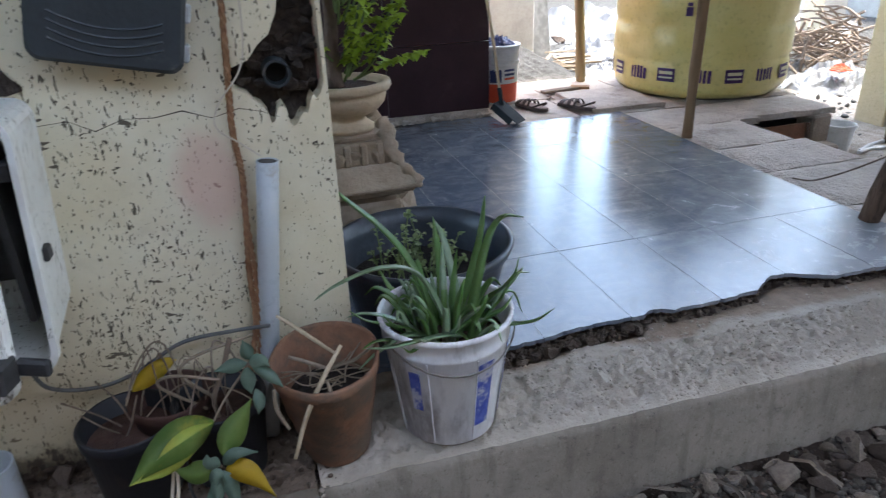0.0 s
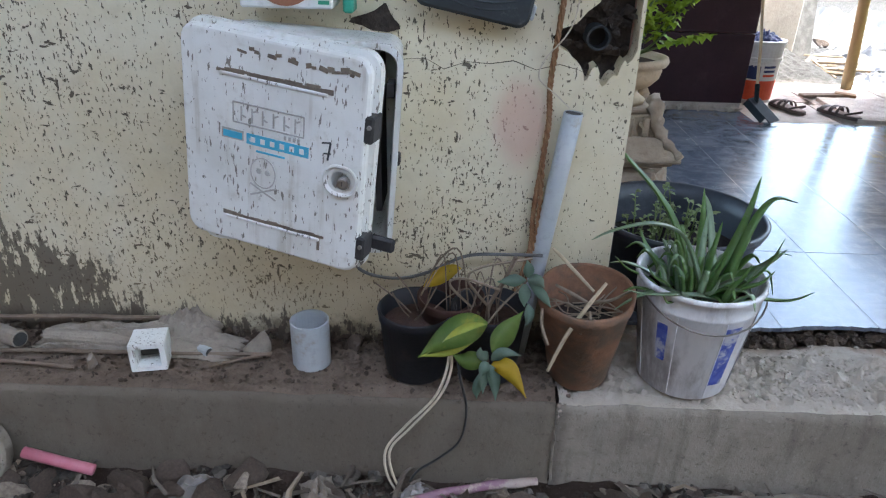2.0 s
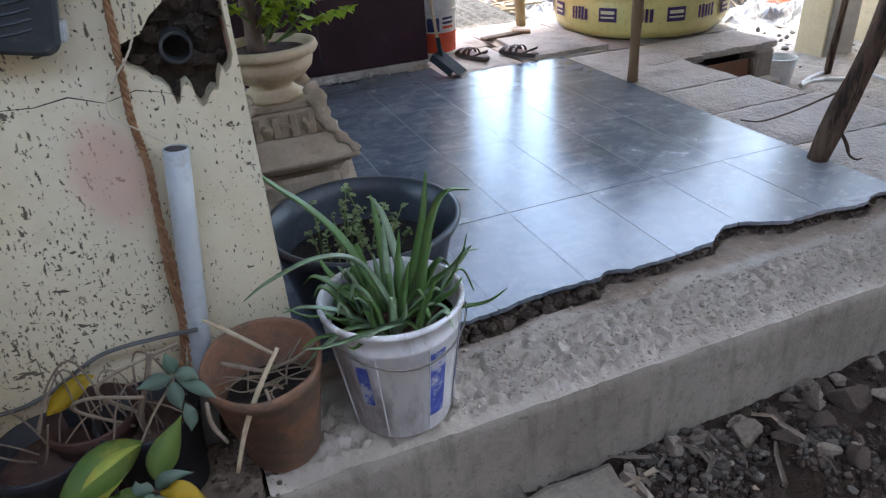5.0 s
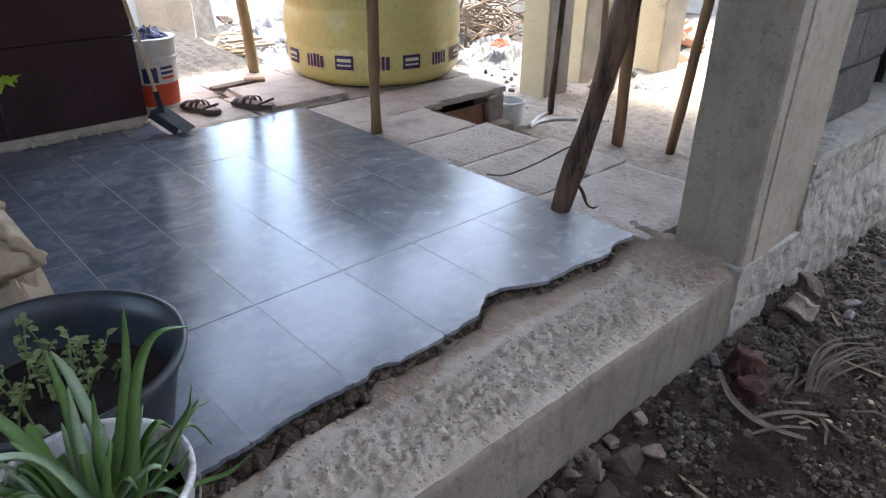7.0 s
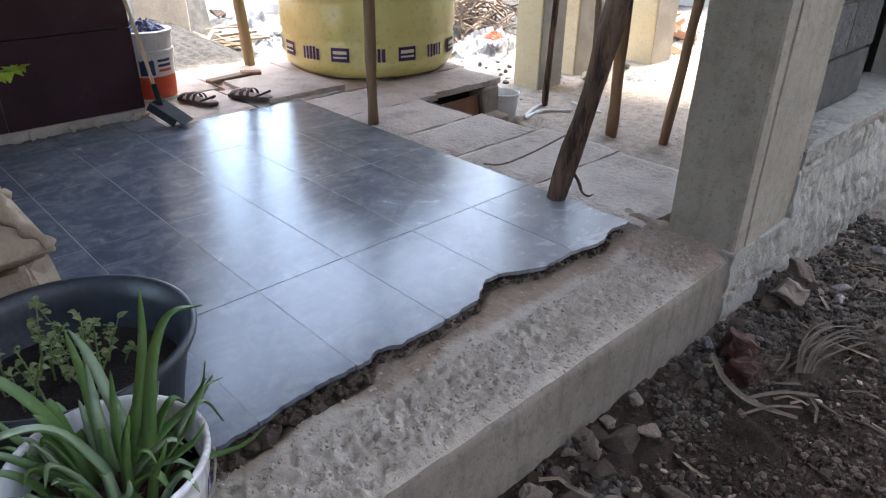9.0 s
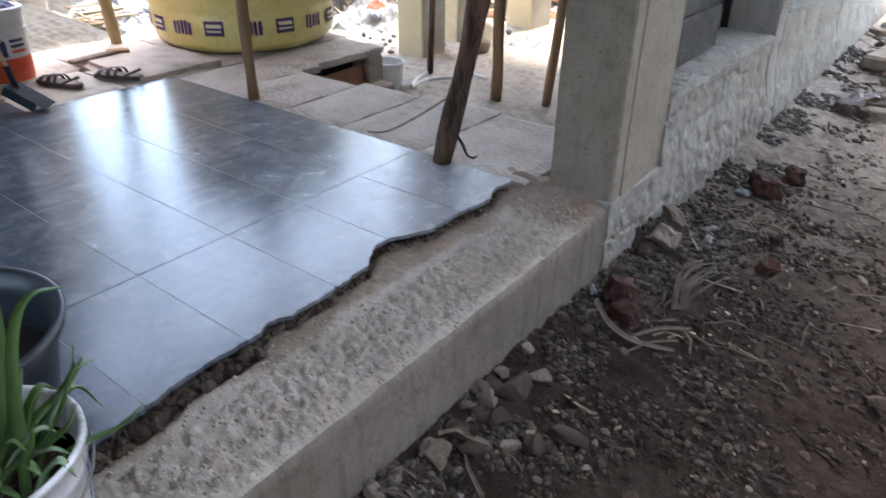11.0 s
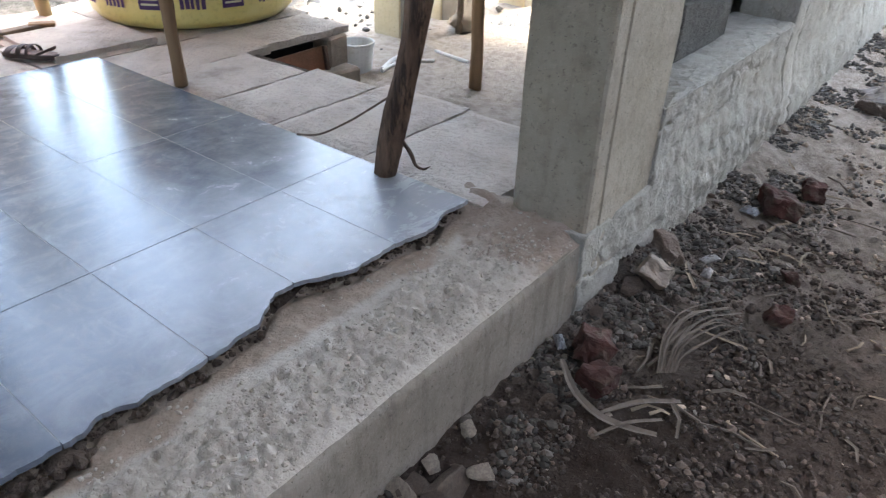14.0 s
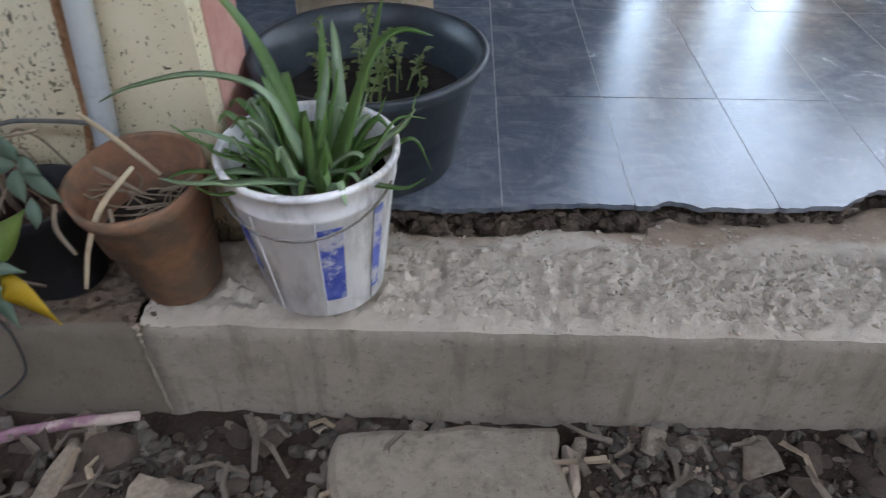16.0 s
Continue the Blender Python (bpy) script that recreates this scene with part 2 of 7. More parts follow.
M_WALL, M_SLATE, M_SOIL = wall_paint(), slate(), soil()
M_PLINTH = concrete("plinth_concrete", (0.235, 0.207, 0.172), (0.18, 0.157, 0.13), (0.115, 0.097, 0.077), 0.5)
M_PLINTH_OLD = concrete("old_plinth_concrete", (0.115, 0.097, 0.078), (0.15, 0.128, 0.103), (0.11, 0.09, 0.072), 0.3)
M_TOP = concrete("rough_cement", (0.41, 0.365, 0.312), (0.345, 0.30, 0.25), (0.29, 0.25, 0.205), 0.0, 0.08, 0.010, (0.27, 0.205, 0.155), 0.12)
M_PILLAR = concrete("pillar_concrete", (0.335, 0.298, 0.243), (0.27, 0.238, 0.19), (0.18, 0.16, 0.13), 0.25, 0.9, 0.006)
M_MORTAR = concrete("smeared_mortar", (0.355, 0.342, 0.305), (0.295, 0.282, 0.25), (0.20, 0.187, 0.16), 0.4, 0.6, 0.012, None, 0.35)
M_BLOCK = concrete("block_grey", (0.135, 0.133, 0.127), (0.095, 0.093, 0.088), (0.055, 0.053, 0.05), 0.1, 0.9, 0.035)
M_DUSTY = plain("dusty_flagstone", (0.53, 0.465, 0.405), (0.43, 0.37, 0.32), 5, 50, 0.85, 0.014, (0.31, 0.26, 0.22))
M_CAVITY = plain("broken_bedding", (0.050, 0.034, 0.025), (0.095, 0.070, 0.053), 20, 90, 0.95, 0.01)
# broken brickwork, its near-black tone carrying the shade of the wall hole
M_CORE = plain("shaded_brickwork", (0.026, 0.020, 0.016), (0.065, 0.048, 0.038), 24, 90, 0.95, 0.008)
M_PURPLE = plain("maroon_cladding", (0.032, 0.013, 0.018), (0.043, 0.018, 0.024), 5, 60, 0.28, 0.0006, (0.075, 0.04, 0.045), (0.6, 0.8))
M_PINK = plain("faded_red_paint", (0.42, 0.20, 0.17), (0.50, 0.29, 0.24), 7, 60, 0.8, 0.003, (0.50, 0.44, 0.33), (0.55, 0.68), 6)
M_CREAM = plain("cream_pillar_paint", (0.56, 0.465, 0.30), (0.61, 0.52, 0.36), 4, 50, 0.8, 0.003, (0.35, 0.28, 0.18), (0.58, 0.75), 4)
M_WHITEWASH = plain("whitewash", (0.40, 0.375, 0.33), (0.31, 0.29, 0.25), 4, 50, 0.85, 0.003, (0.45, 0.4, 0.33), (0.58, 0.75), 5)
# unseen soffit, made white to throw fill light below
M_CEIL = concrete("bounce_soffit", (0.72, 0.71, 0.68), (0.66, 0.65, 0.62), (0.55, 0.53, 0.5), 0.0)
M_GREYPVC = plain("grey_pvc", (0.36, 0.39, 0.41), (0.42, 0.44, 0.45), 6, 40, 0.45, 0.0005, (0.28, 0.25, 0.21), (0.56, 0.7), 9)
M_BLACKPOT = plain("black_plastic", (0.010, 0.011, 0.015), (0.018, 0.02, 0.025), 8, 60, 0.5, 0.001, (0.06, 0.05, 0.042), (0.56, 0.76), 10)
M_TUB = plain("dark_tub_plastic", (0.020, 0.026, 0.034), (0.032, 0.041, 0.052), 5, 60, 0.40, 0.0006, (0.09, 0.105, 0.12), (0.5, 0.8), 7, spec=0.45)
M_CLAY = plain("terracotta", (0.25, 0.125, 0.072), (0.18, 0.09, 0.054), 9, 60, 0.85, 0.003, (0.12, 0.083, 0.058), (0.42, 0.62), 8)
M_BROWNPOT = plain("brown_pot", (0.06, 0.028, 0.02), (0.045, 0.02, 0.016), 9, 60, 0.7, 0.002)
M_EARTH = plain("pot_soil", (0.055, 0.030, 0.022), (0.085, 0.045, 0.034), 30, 120, 0.95, 0.006)
M_BUCKET = plain("weathered_white_plastic", (0.80, 0.805, 0.82), (0.66, 0.67, 0.71), 5, 40, 0.5, 0.0012, (0.30, 0.285, 0.285), (0.44, 0.66), 9, stretch=(1, 1, 0.35))
M_BLUE = plain("blue_print", (0.03, 0.055, 0.28), (0.09, 0.12, 0.36), 30, 90, 0.55, 0.0005, (0.42, 0.42, 0.46), (0.50, 0.60), 18)
def box_plastic():
    n = Nodes("white_plastic_box")
    big, mid = n.noise(5, 6, 0.65), n.noise(30, 5, 0.65)
    c = n.mix(n.step(big, 0.35, 0.7), (0.70, 0.71, 0.69), (0.58, 0.58, 0.55))
    crowd = n.noise(9, 4, 0.6)
    fleck = n.step(n.math("ADD", n.noise(170, 3, 0.55, n.coord((1.0, 1.0, 0.26))), n.math("MULTIPLY", crowd, 0.2)), 0.732, 0.758)
    c = n.mix(n.math("MULTIPLY", fleck, 0.85), c, (0.10, 0.088, 0.07))
    c = n.mix(n.math("MULTIPLY", n.step(mid, 0.55, 0.75), 0.35), c, (0.36, 0.33, 0.28))
    run = n.step(n.noise(34, 5, 0.6, n.coord((1.0, 1.0, 0.07))), 0.55, 0.68)
    c = n.mix(n.math("MULTIPLY", n.math("MULTIPLY", run, n.step(big, 0.35, 0.6)), 0.45), c, (0.33, 0.29, 0.23))
    return n.finish(c, 0.45, mid, 0.0008, 0, 0.4)


M_BOX = box_plastic()
# near-black for the shade inside boxes, slots and pipe mouths
M_BOXDARK = plain("inside_shade", (0.03, 0.03, 0.03), (0.05, 0.05, 0.05), 8, 60, 0.7)
M_RUBBER = plain("black_rubber", (0.022, 0.022, 0.024), (0.04, 0.04, 0.042), 12, 80, 0.6, 0.001, (0.10, 0.09, 0.08), (0.6, 0.75), 12)
M_GREYPLASTIC = plain("dark_grey_plastic", (0.024, 0.031, 0.037), (0.032, 0.040, 0.046), 6, 60, 0.5, 0.0008, (0.13, 0.13, 0.12), (0.58, 0.75), 12)
M_LABELBLUE = plain("sky_blue_label", (0.05, 0.36, 0.55), (0.08, 0.42, 0.60), 20, 80, 0.5, 0.0004, (0.55, 0.58, 0.58), (0.6, 0.66), 40)
M_GRIME = plain("box_grime", (0.20, 0.165, 0.13), (0.13, 0.105, 0.085), 30, 110, 0.9, 0.002)
M_EMBOSS = plain("grey_emboss", (0.40, 0.40, 0.385), (0.34, 0.33, 0.31), 40, 120, 0.6, 0.001)
M_STEEL = plain("dull_steel", (0.30, 0.29, 0.27), (0.2, 0.19, 0.18), 30, 90, 0.4, 0.0005, metal=0.8)
M_ROPE = plain("brown_coir", (0.21, 0.10, 0.05), (0.30, 0.17, 0.09), 40, 150, 0.95, 0.003)
M_YELLOW = plain("yellow_tank_wrap", (0.66, 0.56, 0.20), (0.72, 0.62, 0.26), 3, 40, 0.28, 0.0012, (0.58, 0.50, 0.20), (0.6, 0.78), 4)
M_PRINT = plain("purple_print", (0.05, 0.02, 0.09), (0.07, 0.03, 0.12), 20, 60, 0.5)
M_PALEPRINT = plain("pale_print", (0.70, 0.66, 0.45), (0.65, 0.6, 0.4), 20, 60, 0.5)
M_WOOD = plain("pale_wood_pole", (0.27, 0.165, 0.095), (0.20, 0.12, 0.066), 14, 70, 0.85, 0.003, (0.16, 0.10, 0.06), (0.55, 0.7), 20, stretch=(1, 1, 0.12))
M_BARK = plain("dark_bark_pole", (0.085, 0.050, 0.036), (0.19, 0.12, 0.082), 22, 90, 0.92, 0.016, (0.032, 0.020, 0.015), (0.48, 0.60), 30, stretch=(1, 1, 0.14))
M_BAMBOO = plain("bamboo_pole", (0.37, 0.29, 0.16), (0.31, 0.24, 0.13), 10, 60, 0.7, 0.002, stretch=(1, 1, 0.2))
M_STONEWARE = plain("sandstone_pedestal", (0.42, 0.335, 0.245), (0.33, 0.26, 0.185), 10, 70, 0.9, 0.004, (0.22, 0.16, 0.11), (0.55, 0.72), 9)
M_CREAMPOT = plain("cream_stone_pot", (0.56, 0.43, 0.28), (0.50, 0.38, 0.25), 7, 60, 0.8, 0.002, (0.36, 0.27, 0.18), (0.6, 0.76), 6)
M_TRUNK = plain("grey_brown_trunk", (0.17, 0.115, 0.085), (0.12, 0.08, 0.06), 18, 80, 0.9, 0.005)
M_ALOE = plain("aloe_leaf", (0.125, 0.235, 0.07), (0.19, 0.31, 0.12), 9, 60, 0.36, 0.001, (0.25, 0.32, 0.20), (0.56, 0.66), 46)
M_ALOE_PALE = plain("pale_aloe_leaf", (0.22, 0.30, 0.19), (0.17, 0.26, 0.14), 12, 60, 0.45, 0.001)
M_LIME = plain("lime_leaf", (0.32, 0.44, 0.035), (0.44, 0.55, 0.08), 14, 60, 0.5, 0.001)
M_HERB = plain("herb_leaf", (0.16, 0.215, 0.09), (0.235, 0.29, 0.14), 20, 80, 0.6, 0.001)
M_LEAF = plain("green_leaf", (0.10, 0.175, 0.04), (0.17, 0.235, 0.06), 14, 60, 0.45, 0.001, (0.32, 0.30, 0.05), (0.56, 0.66), 11)
M_YELLOWGREEN = plain("yellow_green_leaf", (0.34, 0.34, 0.05), (0.22, 0.28, 0.05), 14, 60, 0.5, 0.001)
M_BLUELEAF = plain("blue_green_leaf", (0.13, 0.20, 0.15), (0.19, 0.26, 0.205), 14, 60, 0.55, 0.001)
M_YELLOWLEAF = plain("yellow_leaf", (0.50, 0.33, 0.02), (0.42, 0.30, 0.03), 14, 60, 0.55, 0.001, (0.2, 0.13, 0.04), (0.6, 0.72), 20)
M_STRAW = plain("dry_straw", (0.185, 0.145, 0.104), (0.24, 0.19, 0.14), 20, 90, 0.85, 0.002, stretch=(1, 1, 0.4))
M_STICK = plain("grey_stick", (0.19, 0.145, 0.11), (0.14, 0.105, 0.08), 20, 90, 0.9, 0.003)
M_ROCK = plain("grey_rock", (0.105, 0.078, 0.062), (0.058, 0.042, 0.034), 14, 80, 0.92, 0.010, (0.052, 0.040, 0.032), (0.48, 0.66), 9, lumps=0.35)
M_PALEROCK = plain("pale_rubble", (0.33, 0.275, 0.225), (0.23, 0.19, 0.155), 10, 70, 0.92, 0.005, (0.2, 0.17, 0.14), (0.55, 0.7), 9)
M_YARDROCK = plain("yard_rubble", (0.13, 0.125, 0.117), (0.075, 0.072, 0.067), 10, 70, 0.92, 0.005, (0.08, 0.073, 0.066), (0.5, 0.68), 9)
M_TUBSOIL = plain("black_soil", (0.014, 0.011, 0.010), (0.026, 0.020, 0.017), 30, 120, 0.9, 0.006)
M_FROND = plain("grey_dry_leaf", (0.125, 0.103, 0.084), (0.08, 0.066, 0.053), 20, 90, 0.9, 0.002)
M_REDBRICK = plain("broken_brick", (0.062, 0.022, 0.017), (0.040, 0.017, 0.014), 16, 70, 0.92, 0.005, (0.07, 0.05, 0.04), (0.45, 0.62), 14)
M_PINKPVC = plain("pink_plastic", (0.42, 0.13, 0.18), (0.40, 0.18, 0.22), 10, 60, 0.5, 0.001, (0.42, 0.33, 0.30), (0.58, 0.7), 12)
M_PURPLEPVC = plain("mauve_plastic", (0.18, 0.09, 0.13), (0.25, 0.15, 0.18), 10, 60, 0.5, 0.001, (0.32, 0.26, 0.23), (0.48, 0.6), 12)
M_CLOTH = plain("dirty_grey_cloth", (0.30, 0.26, 0.215), (0.24, 0.205, 0.17), 9, 140, 0.95, 0.004, (0.15, 0.125, 0.10), (0.55, 0.7), 9)
M_TARP = plain("white_plastic_sheet", (0.22, 0.225, 0.235), (0.14, 0.145, 0.155), 5, 60, 0.6, 0.002, (0.3, 0.275, 0.25), (0.58, 0.7), 6)
M_ORANGE = plain("orange_red_plastic", (0.62, 0.075, 0.03), (0.66, 0.10, 0.04), 10, 60, 0.45)
M_NAVY = plain("navy_print", (0.025, 0.04, 0.12), (0.03, 0.05, 0.16), 10, 60, 0.45)
M_WHITEPAIL = plain("white_pail", (0.70, 0.71, 0.71), (0.64, 0.65, 0.64), 10, 60, 0.45, 0.0005, (0.45, 0.42, 0.38), (0.6, 0.7), 9)
M_TEAL = plain("teal_plastic", (0.012, 0.017, 0.021), (0.018, 0.024, 0.029), 10, 60, 0.75, 0.0006, (0.06, 0.06, 0.056), (0.58, 0.75), 12, spec=0.2)
M_GREEN = plain("green_plastic", (0.03, 0.25, 0.16), (0.04, 0.30, 0.20), 10, 60, 0.5)
M_LEATHER = plain("sandal_leather", (0.045, 0.028, 0.026), (0.075, 0.048, 0.042), 20, 90, 0.6, 0.001)
M_INSOLE = plain("sandal_insole", (0.30, 0.22, 0.19), (0.24, 0.17, 0.15), 20, 90, 0.8, 0.001)
M_WIRE = plain("grey_cable", (0.085, 0.088, 0.088), (0.12, 0.12, 0.12), 20, 90, 0.5)
M_PALEWIRE = plain("pale_wire", (0.55, 0.48, 0.38), (0.48, 0.42, 0.33), 20, 90, 0.6)
M_RUST = plain("rusty_board", (0.28, 0.12, 0.07), (0.2, 0.10, 0.06), 8, 70, 0.85, 0.003)
# black that stands for the shade in hollows and bores
M_BLACK = plain("hollow_shade", (0.012, 0.011, 0.010), (0.018, 0.016, 0.014), 8, 70, 0.9)

for m_, c_ in ((M_ALOE, (0.16, 0.34, 0.06)), (M_LIME, (0.45, 0.60, 0.06)), (M_HERB, (0.25, 0.34, 0.10)), (M_LEAF, (0.18, 0.32, 0.05)), (M_YELLOWLEAF, (0.6, 0.42, 0.04)), (M_BLUELEAF, (0.18, 0.30, 0.2))):
    leafy(m_, c_)
M_EARTHTOP = concrete("earthy_cement", (0.135, 0.098, 0.074), (0.18, 0.137, 0.107), (0.075, 0.054, 0.042), 0.0, 0.5, 0.02)
M_ALOE_GREY = plain("grey_green_aloe_leaf", (0.18, 0.275, 0.15), (0.25, 0.34, 0.21), 12, 60, 0.42, 0.001)
M_SCRAP = plain("dirty_plastic_scrap", (0.22, 0.205, 0.20), (0.14, 0.13, 0.122), 12, 60, 0.5, 0.002, (0.2, 0.17, 0.14), (0.5, 0.65), 14)
M_DIRT = plain("reddish_dirt", (0.30, 0.24, 0.19), (0.23, 0.175, 0.135), 14, 80, 0.95, 0.008, lumps=0.5)
M_CLOD = plain("earth_clods", (0.062, 0.045, 0.036), (0.040, 0.029, 0.024), 14, 80, 0.95, 0.006, lumps=0.85)
M_GRAVEL = plain("dark_gravel", (0.066, 0.058, 0.050), (0.042, 0.036, 0.031), 20, 90, 0.92, 0.004, lumps=0.9)
M_CEMENTCRUMB = plain("cement_crumb", (0.40, 0.355, 0.30), (0.34, 0.295, 0.245), 20, 90, 0.95, 0.003, lumps=0.07)

# ---- mesh tools ----
rng = random.Random(11)


def mesh(name, bm, material, smooth=False):
    me = bpy.data.meshes.new(name)
    bmesh.ops.recalc_face_normals(bm, faces=bm.faces)
    bm.to_mesh(me)
    bm.free()
    me.materials.append(material)
    if smooth:
        me.shade_smooth()
    return me


def part(name, bm, material, parent=None, label="", smooth=False):
    ob = new(name, mesh(name, bm, material, smooth))
    if parent:
        ob.parent = parent
    return tagged(ob, label)


def thing(name, place, label, category, group="", turn=0.0, kind=""):
    ob = new(name)
    ob.empty_display_size = 0.05
    ob.matrix_basis = pose(*place, 0, 0, turn)
    return tagged(ob, label, category, group, kind)


def box(bm, centre, size, turn=(0, 0, 0), bevel=0.0, segments=1):
    r = bmesh.ops.create_cube(bm, size=1.0)["verts"]
    m = pose(*centre, *turn) @ Matrix.Diagonal((*size, 1))
    bmesh.ops.transform(bm, matrix=m, verts=r)
    if bevel:
        es = list({e for v in r for e in v.link_edges})
        bmesh.ops.bevel(bm, geom=es, offset=bevel, segments=segments, affect="EDGES", profile=0.5)
    return bm


def cube(centre, size, turn=(0, 0, 0), bevel=0.0, segments=1):
    return box(bmesh.new(), centre, size, turn, bevel, segments)


def lathe(profile, seg=32, centre=(0, 0, 0), wobble=0.0, seed=0, bm=None):
    """Turns (radius, height) pairs round an upright axis."""
    bm = bm or bmesh.new()
    rings = []
    for r, z in profile:
        ring = []
        for i in range(seg):
            a = 2 * math.pi * i / seg
            k = 1 + wobble * noise.noise((math.cos(a) * 1.3 + seed, math.sin(a) * 1.3, z * 6))
            ring.append(bm.verts.new((centre[0] + r * k * math.cos(a), centre[1] + r * k * math.sin(a), centre[2] + z)))
        rings.append(ring)
    for a, b in zip(rings, rings[1:]):
        for i in range(seg):
            j = (i + 1) % seg
            bm.faces.new((a[i], a[j], b[j], b[i]))
    for ring, r in ((rings[0], profile[0][0]), (rings[-1], profile[-1][0])):
        if r > 1e-4:
            bm.faces.new(ring)
    return bm


def tube(points, radius, seg=8, bm=None, flat=1.0, rough=0.0, seed=0.0):
    """A round bar along points; radius is a number or one for each point."""
    bm = bm or bmesh.new()
    pts = [Vector(p) for p in points]
    rad = radius if isinstance(radius, (list, tuple)) else [radius] * len(pts)
    rings, side = [], None
    for i, p in enumerate(pts):
        d = (pts[min(i + 1, len(pts) - 1)] - pts[max(i - 1, 0)]).normalized()
        if side is None:
            side = d.orthogonal().normalized()
        side = (side - d * side.dot(d)).normalized()
        up = d.cross(side)
        ring = []
        for k in range(seg):
            a = 2 * math.pi * k / seg
            w = rad[i] * (1 + rough * noise.noise((math.cos(a) + seed, math.sin(a), i * 0.37 + seed)))
            ring.append(bm.verts.new(p + side * (w * math.cos(a)) + up * (w * flat * math.sin(a))))
        rings.append(ring)
    for a, b in zip(rings, rings[1:]):
        for k in range(seg):
            j = (k + 1) % seg
            bm.faces.new((a[k], a[j], b[j], b[k]))
    bm.faces.new(rings[0])
    bm.faces.new(list(reversed(rings[-1])))
    return bm


def curve_points(ctrl, n=12):
    """Points on a smooth line through the control points."""
    c = [Vector(p) for p in ctrl]
    c = [c[0] * 2 - c[1]] + c + [c[-1] * 2 - c[-2]]
    out = []
    for i in range(1, len(c) - 2):
        for k in range(n):
            t = k / n
            a, b, d, e = c[i - 1], c[i], c[i + 1], c[i + 2]
            out.append(0.5 * ((2 * b) + (d - a) * t + (2 * a - 5 * b + 4 * d - e) * t * t + (3 * b - a - 3 * d + e) * t ** 3))
    out.append(c[-2])
    return out


def blade(points, width, thick=0.25, fold=0.3, bm=None, shape=None, face=(0, 0, 1)):
    """A leaf with a keel: a tapering strip, folded along its middle, with thickness."""
    bm = bm or bmesh.new()
    pts = [Vector(p) for p in points]
    n = len(pts)
    rows = []
    for i, p in enumerate(pts):
        t = i / (n - 1)
        d = (pts[min(i + 1, n - 1)] - pts[max(i - 1, 0)]).normalized()
        side = d.cross(Vector(face))
        side = side.normalized() if side.length > 1e-3 else Vector((1, 0, 0))
        up = side.cross(d).normalized()
        w = width * (shape(t) if shape else (1 - t) ** 0.65) * 0.5 + 0.0006
        rows.append([bm.verts.new(p + side * -w + up * (w * fold)), bm.verts.new(p), bm.verts.new(p + side * w + up * (w * fold)), bm.verts.new(p - up * (w * thick + 0.0006))])
    for a, b in zip(rows, rows[1:]):
        for k in range(4):
            j = (k + 1) % 4
            bm.faces.new((a[k], a[j], b[j], b[k]))
    bm.faces.new(rows[0])
    bm.faces.new(list(reversed(rows[-1])))
    return bm


def broad(t):
    return max(0.03, math.sin(math.pi * min(1.0, t * 0.97 + 0.03)) ** 0.75)


def rock(size, seed, detail=2, rough=0.35, bm=None, centre=(0, 0, 0), flat=0.5):
    """A lump with chipped, flattened sides."""
    bm = bm or bmesh.new()
    vs = bmesh.ops.create_icosphere(bm, subdivisions=detail, radius=1.0)["verts"]
    r = random.Random(seed)
    cuts = [(Vector((r.gauss(0, 1), r.gauss(0, 1), r.gauss(0, 1))).normalized(), r.uniform(0.34, 0.68)) for _ in range(11)]
    for v in vs:
        p = v.co.copy()
        for nrm, d in cuts:
            k = p.dot(nrm)
            if k > d:
                p -= nrm * (k - d)
        p *= 1 + rough * 0.5 * noise.noise(p * 2.2 + Vector((seed * 3.7, seed, 0)))
        v.co = Vector((p.x * size[0], p.y * size[1], p.z * size[2])) * 0.62 + Vector(centre)
    return bm


def scatter(name, material, spots, label, category, parent=None):
    """One joined mesh of many small stones: spots are (x, y, z, size, seed)."""
    base = bmesh.new()
    bmesh.ops.create_icosphere(base, subdivisions=1, radius=1.0)
    bv = np.array([v.co[:] for v in base.verts])
    bf = np.array([[v.index for v in f.verts] for f in base.faces])
    base.free()
    gen = np.random.default_rng(5)
    n, k = len(spots), len(bv)
    sp = np.array(spots)
    shape = gen.uniform(0.45, 1.25, (n, 1, 3)) * np.array([1, 1, 0.75])
    jag = gen.uniform(0.72, 1.2, (n, k, 1))
    v = bv[None] * jag * shape * sp[:, None, 3:4] * 0.5
    a = gen.uniform(0, 6.28, n)
    c, s_ = np.cos(a)[:, None], np.sin(a)[:, None]
    x, y = v[..., 0] * c - v[..., 1] * s_, v[..., 0] * s_ + v[..., 1] * c
    v = np.stack([x, y, v[..., 2]], -1) + sp[:, None, :3]
    f = (bf[None] + (np.arange(n) * k)[:, None, None]).reshape(-1, 3)
    me = bpy.data.meshes.new(name)
    me.from_pydata(v.reshape(-1, 3).tolist(), [], f.tolist())
    me.materials.append(material)
    ob = new(name, me)
    if parent:
        ob.parent = parent
    return tagged(ob, label, category, kind="stuff")


def sheet(xs, ys, height, name, material, smooth=True):
    """A surface over a grid of lines, at height(x, y)."""
    xs, ys = list(xs), list(ys)
    verts = [(x, y, height(x, y)) for y in ys for x in xs]
    nx = len(xs)
    faces = [(j * nx + i, j * nx + i + 1, (j + 1) * nx + i + 1, (j + 1) * nx + i) for j in range(len(ys) - 1) for i in range(nx - 1)]
    me = bpy.data.meshes.new(name)
    me.from_pydata(verts, [], faces)
    me.materials.append(material)
    if smooth:
        me.shade_smooth()
    return new(name, me)


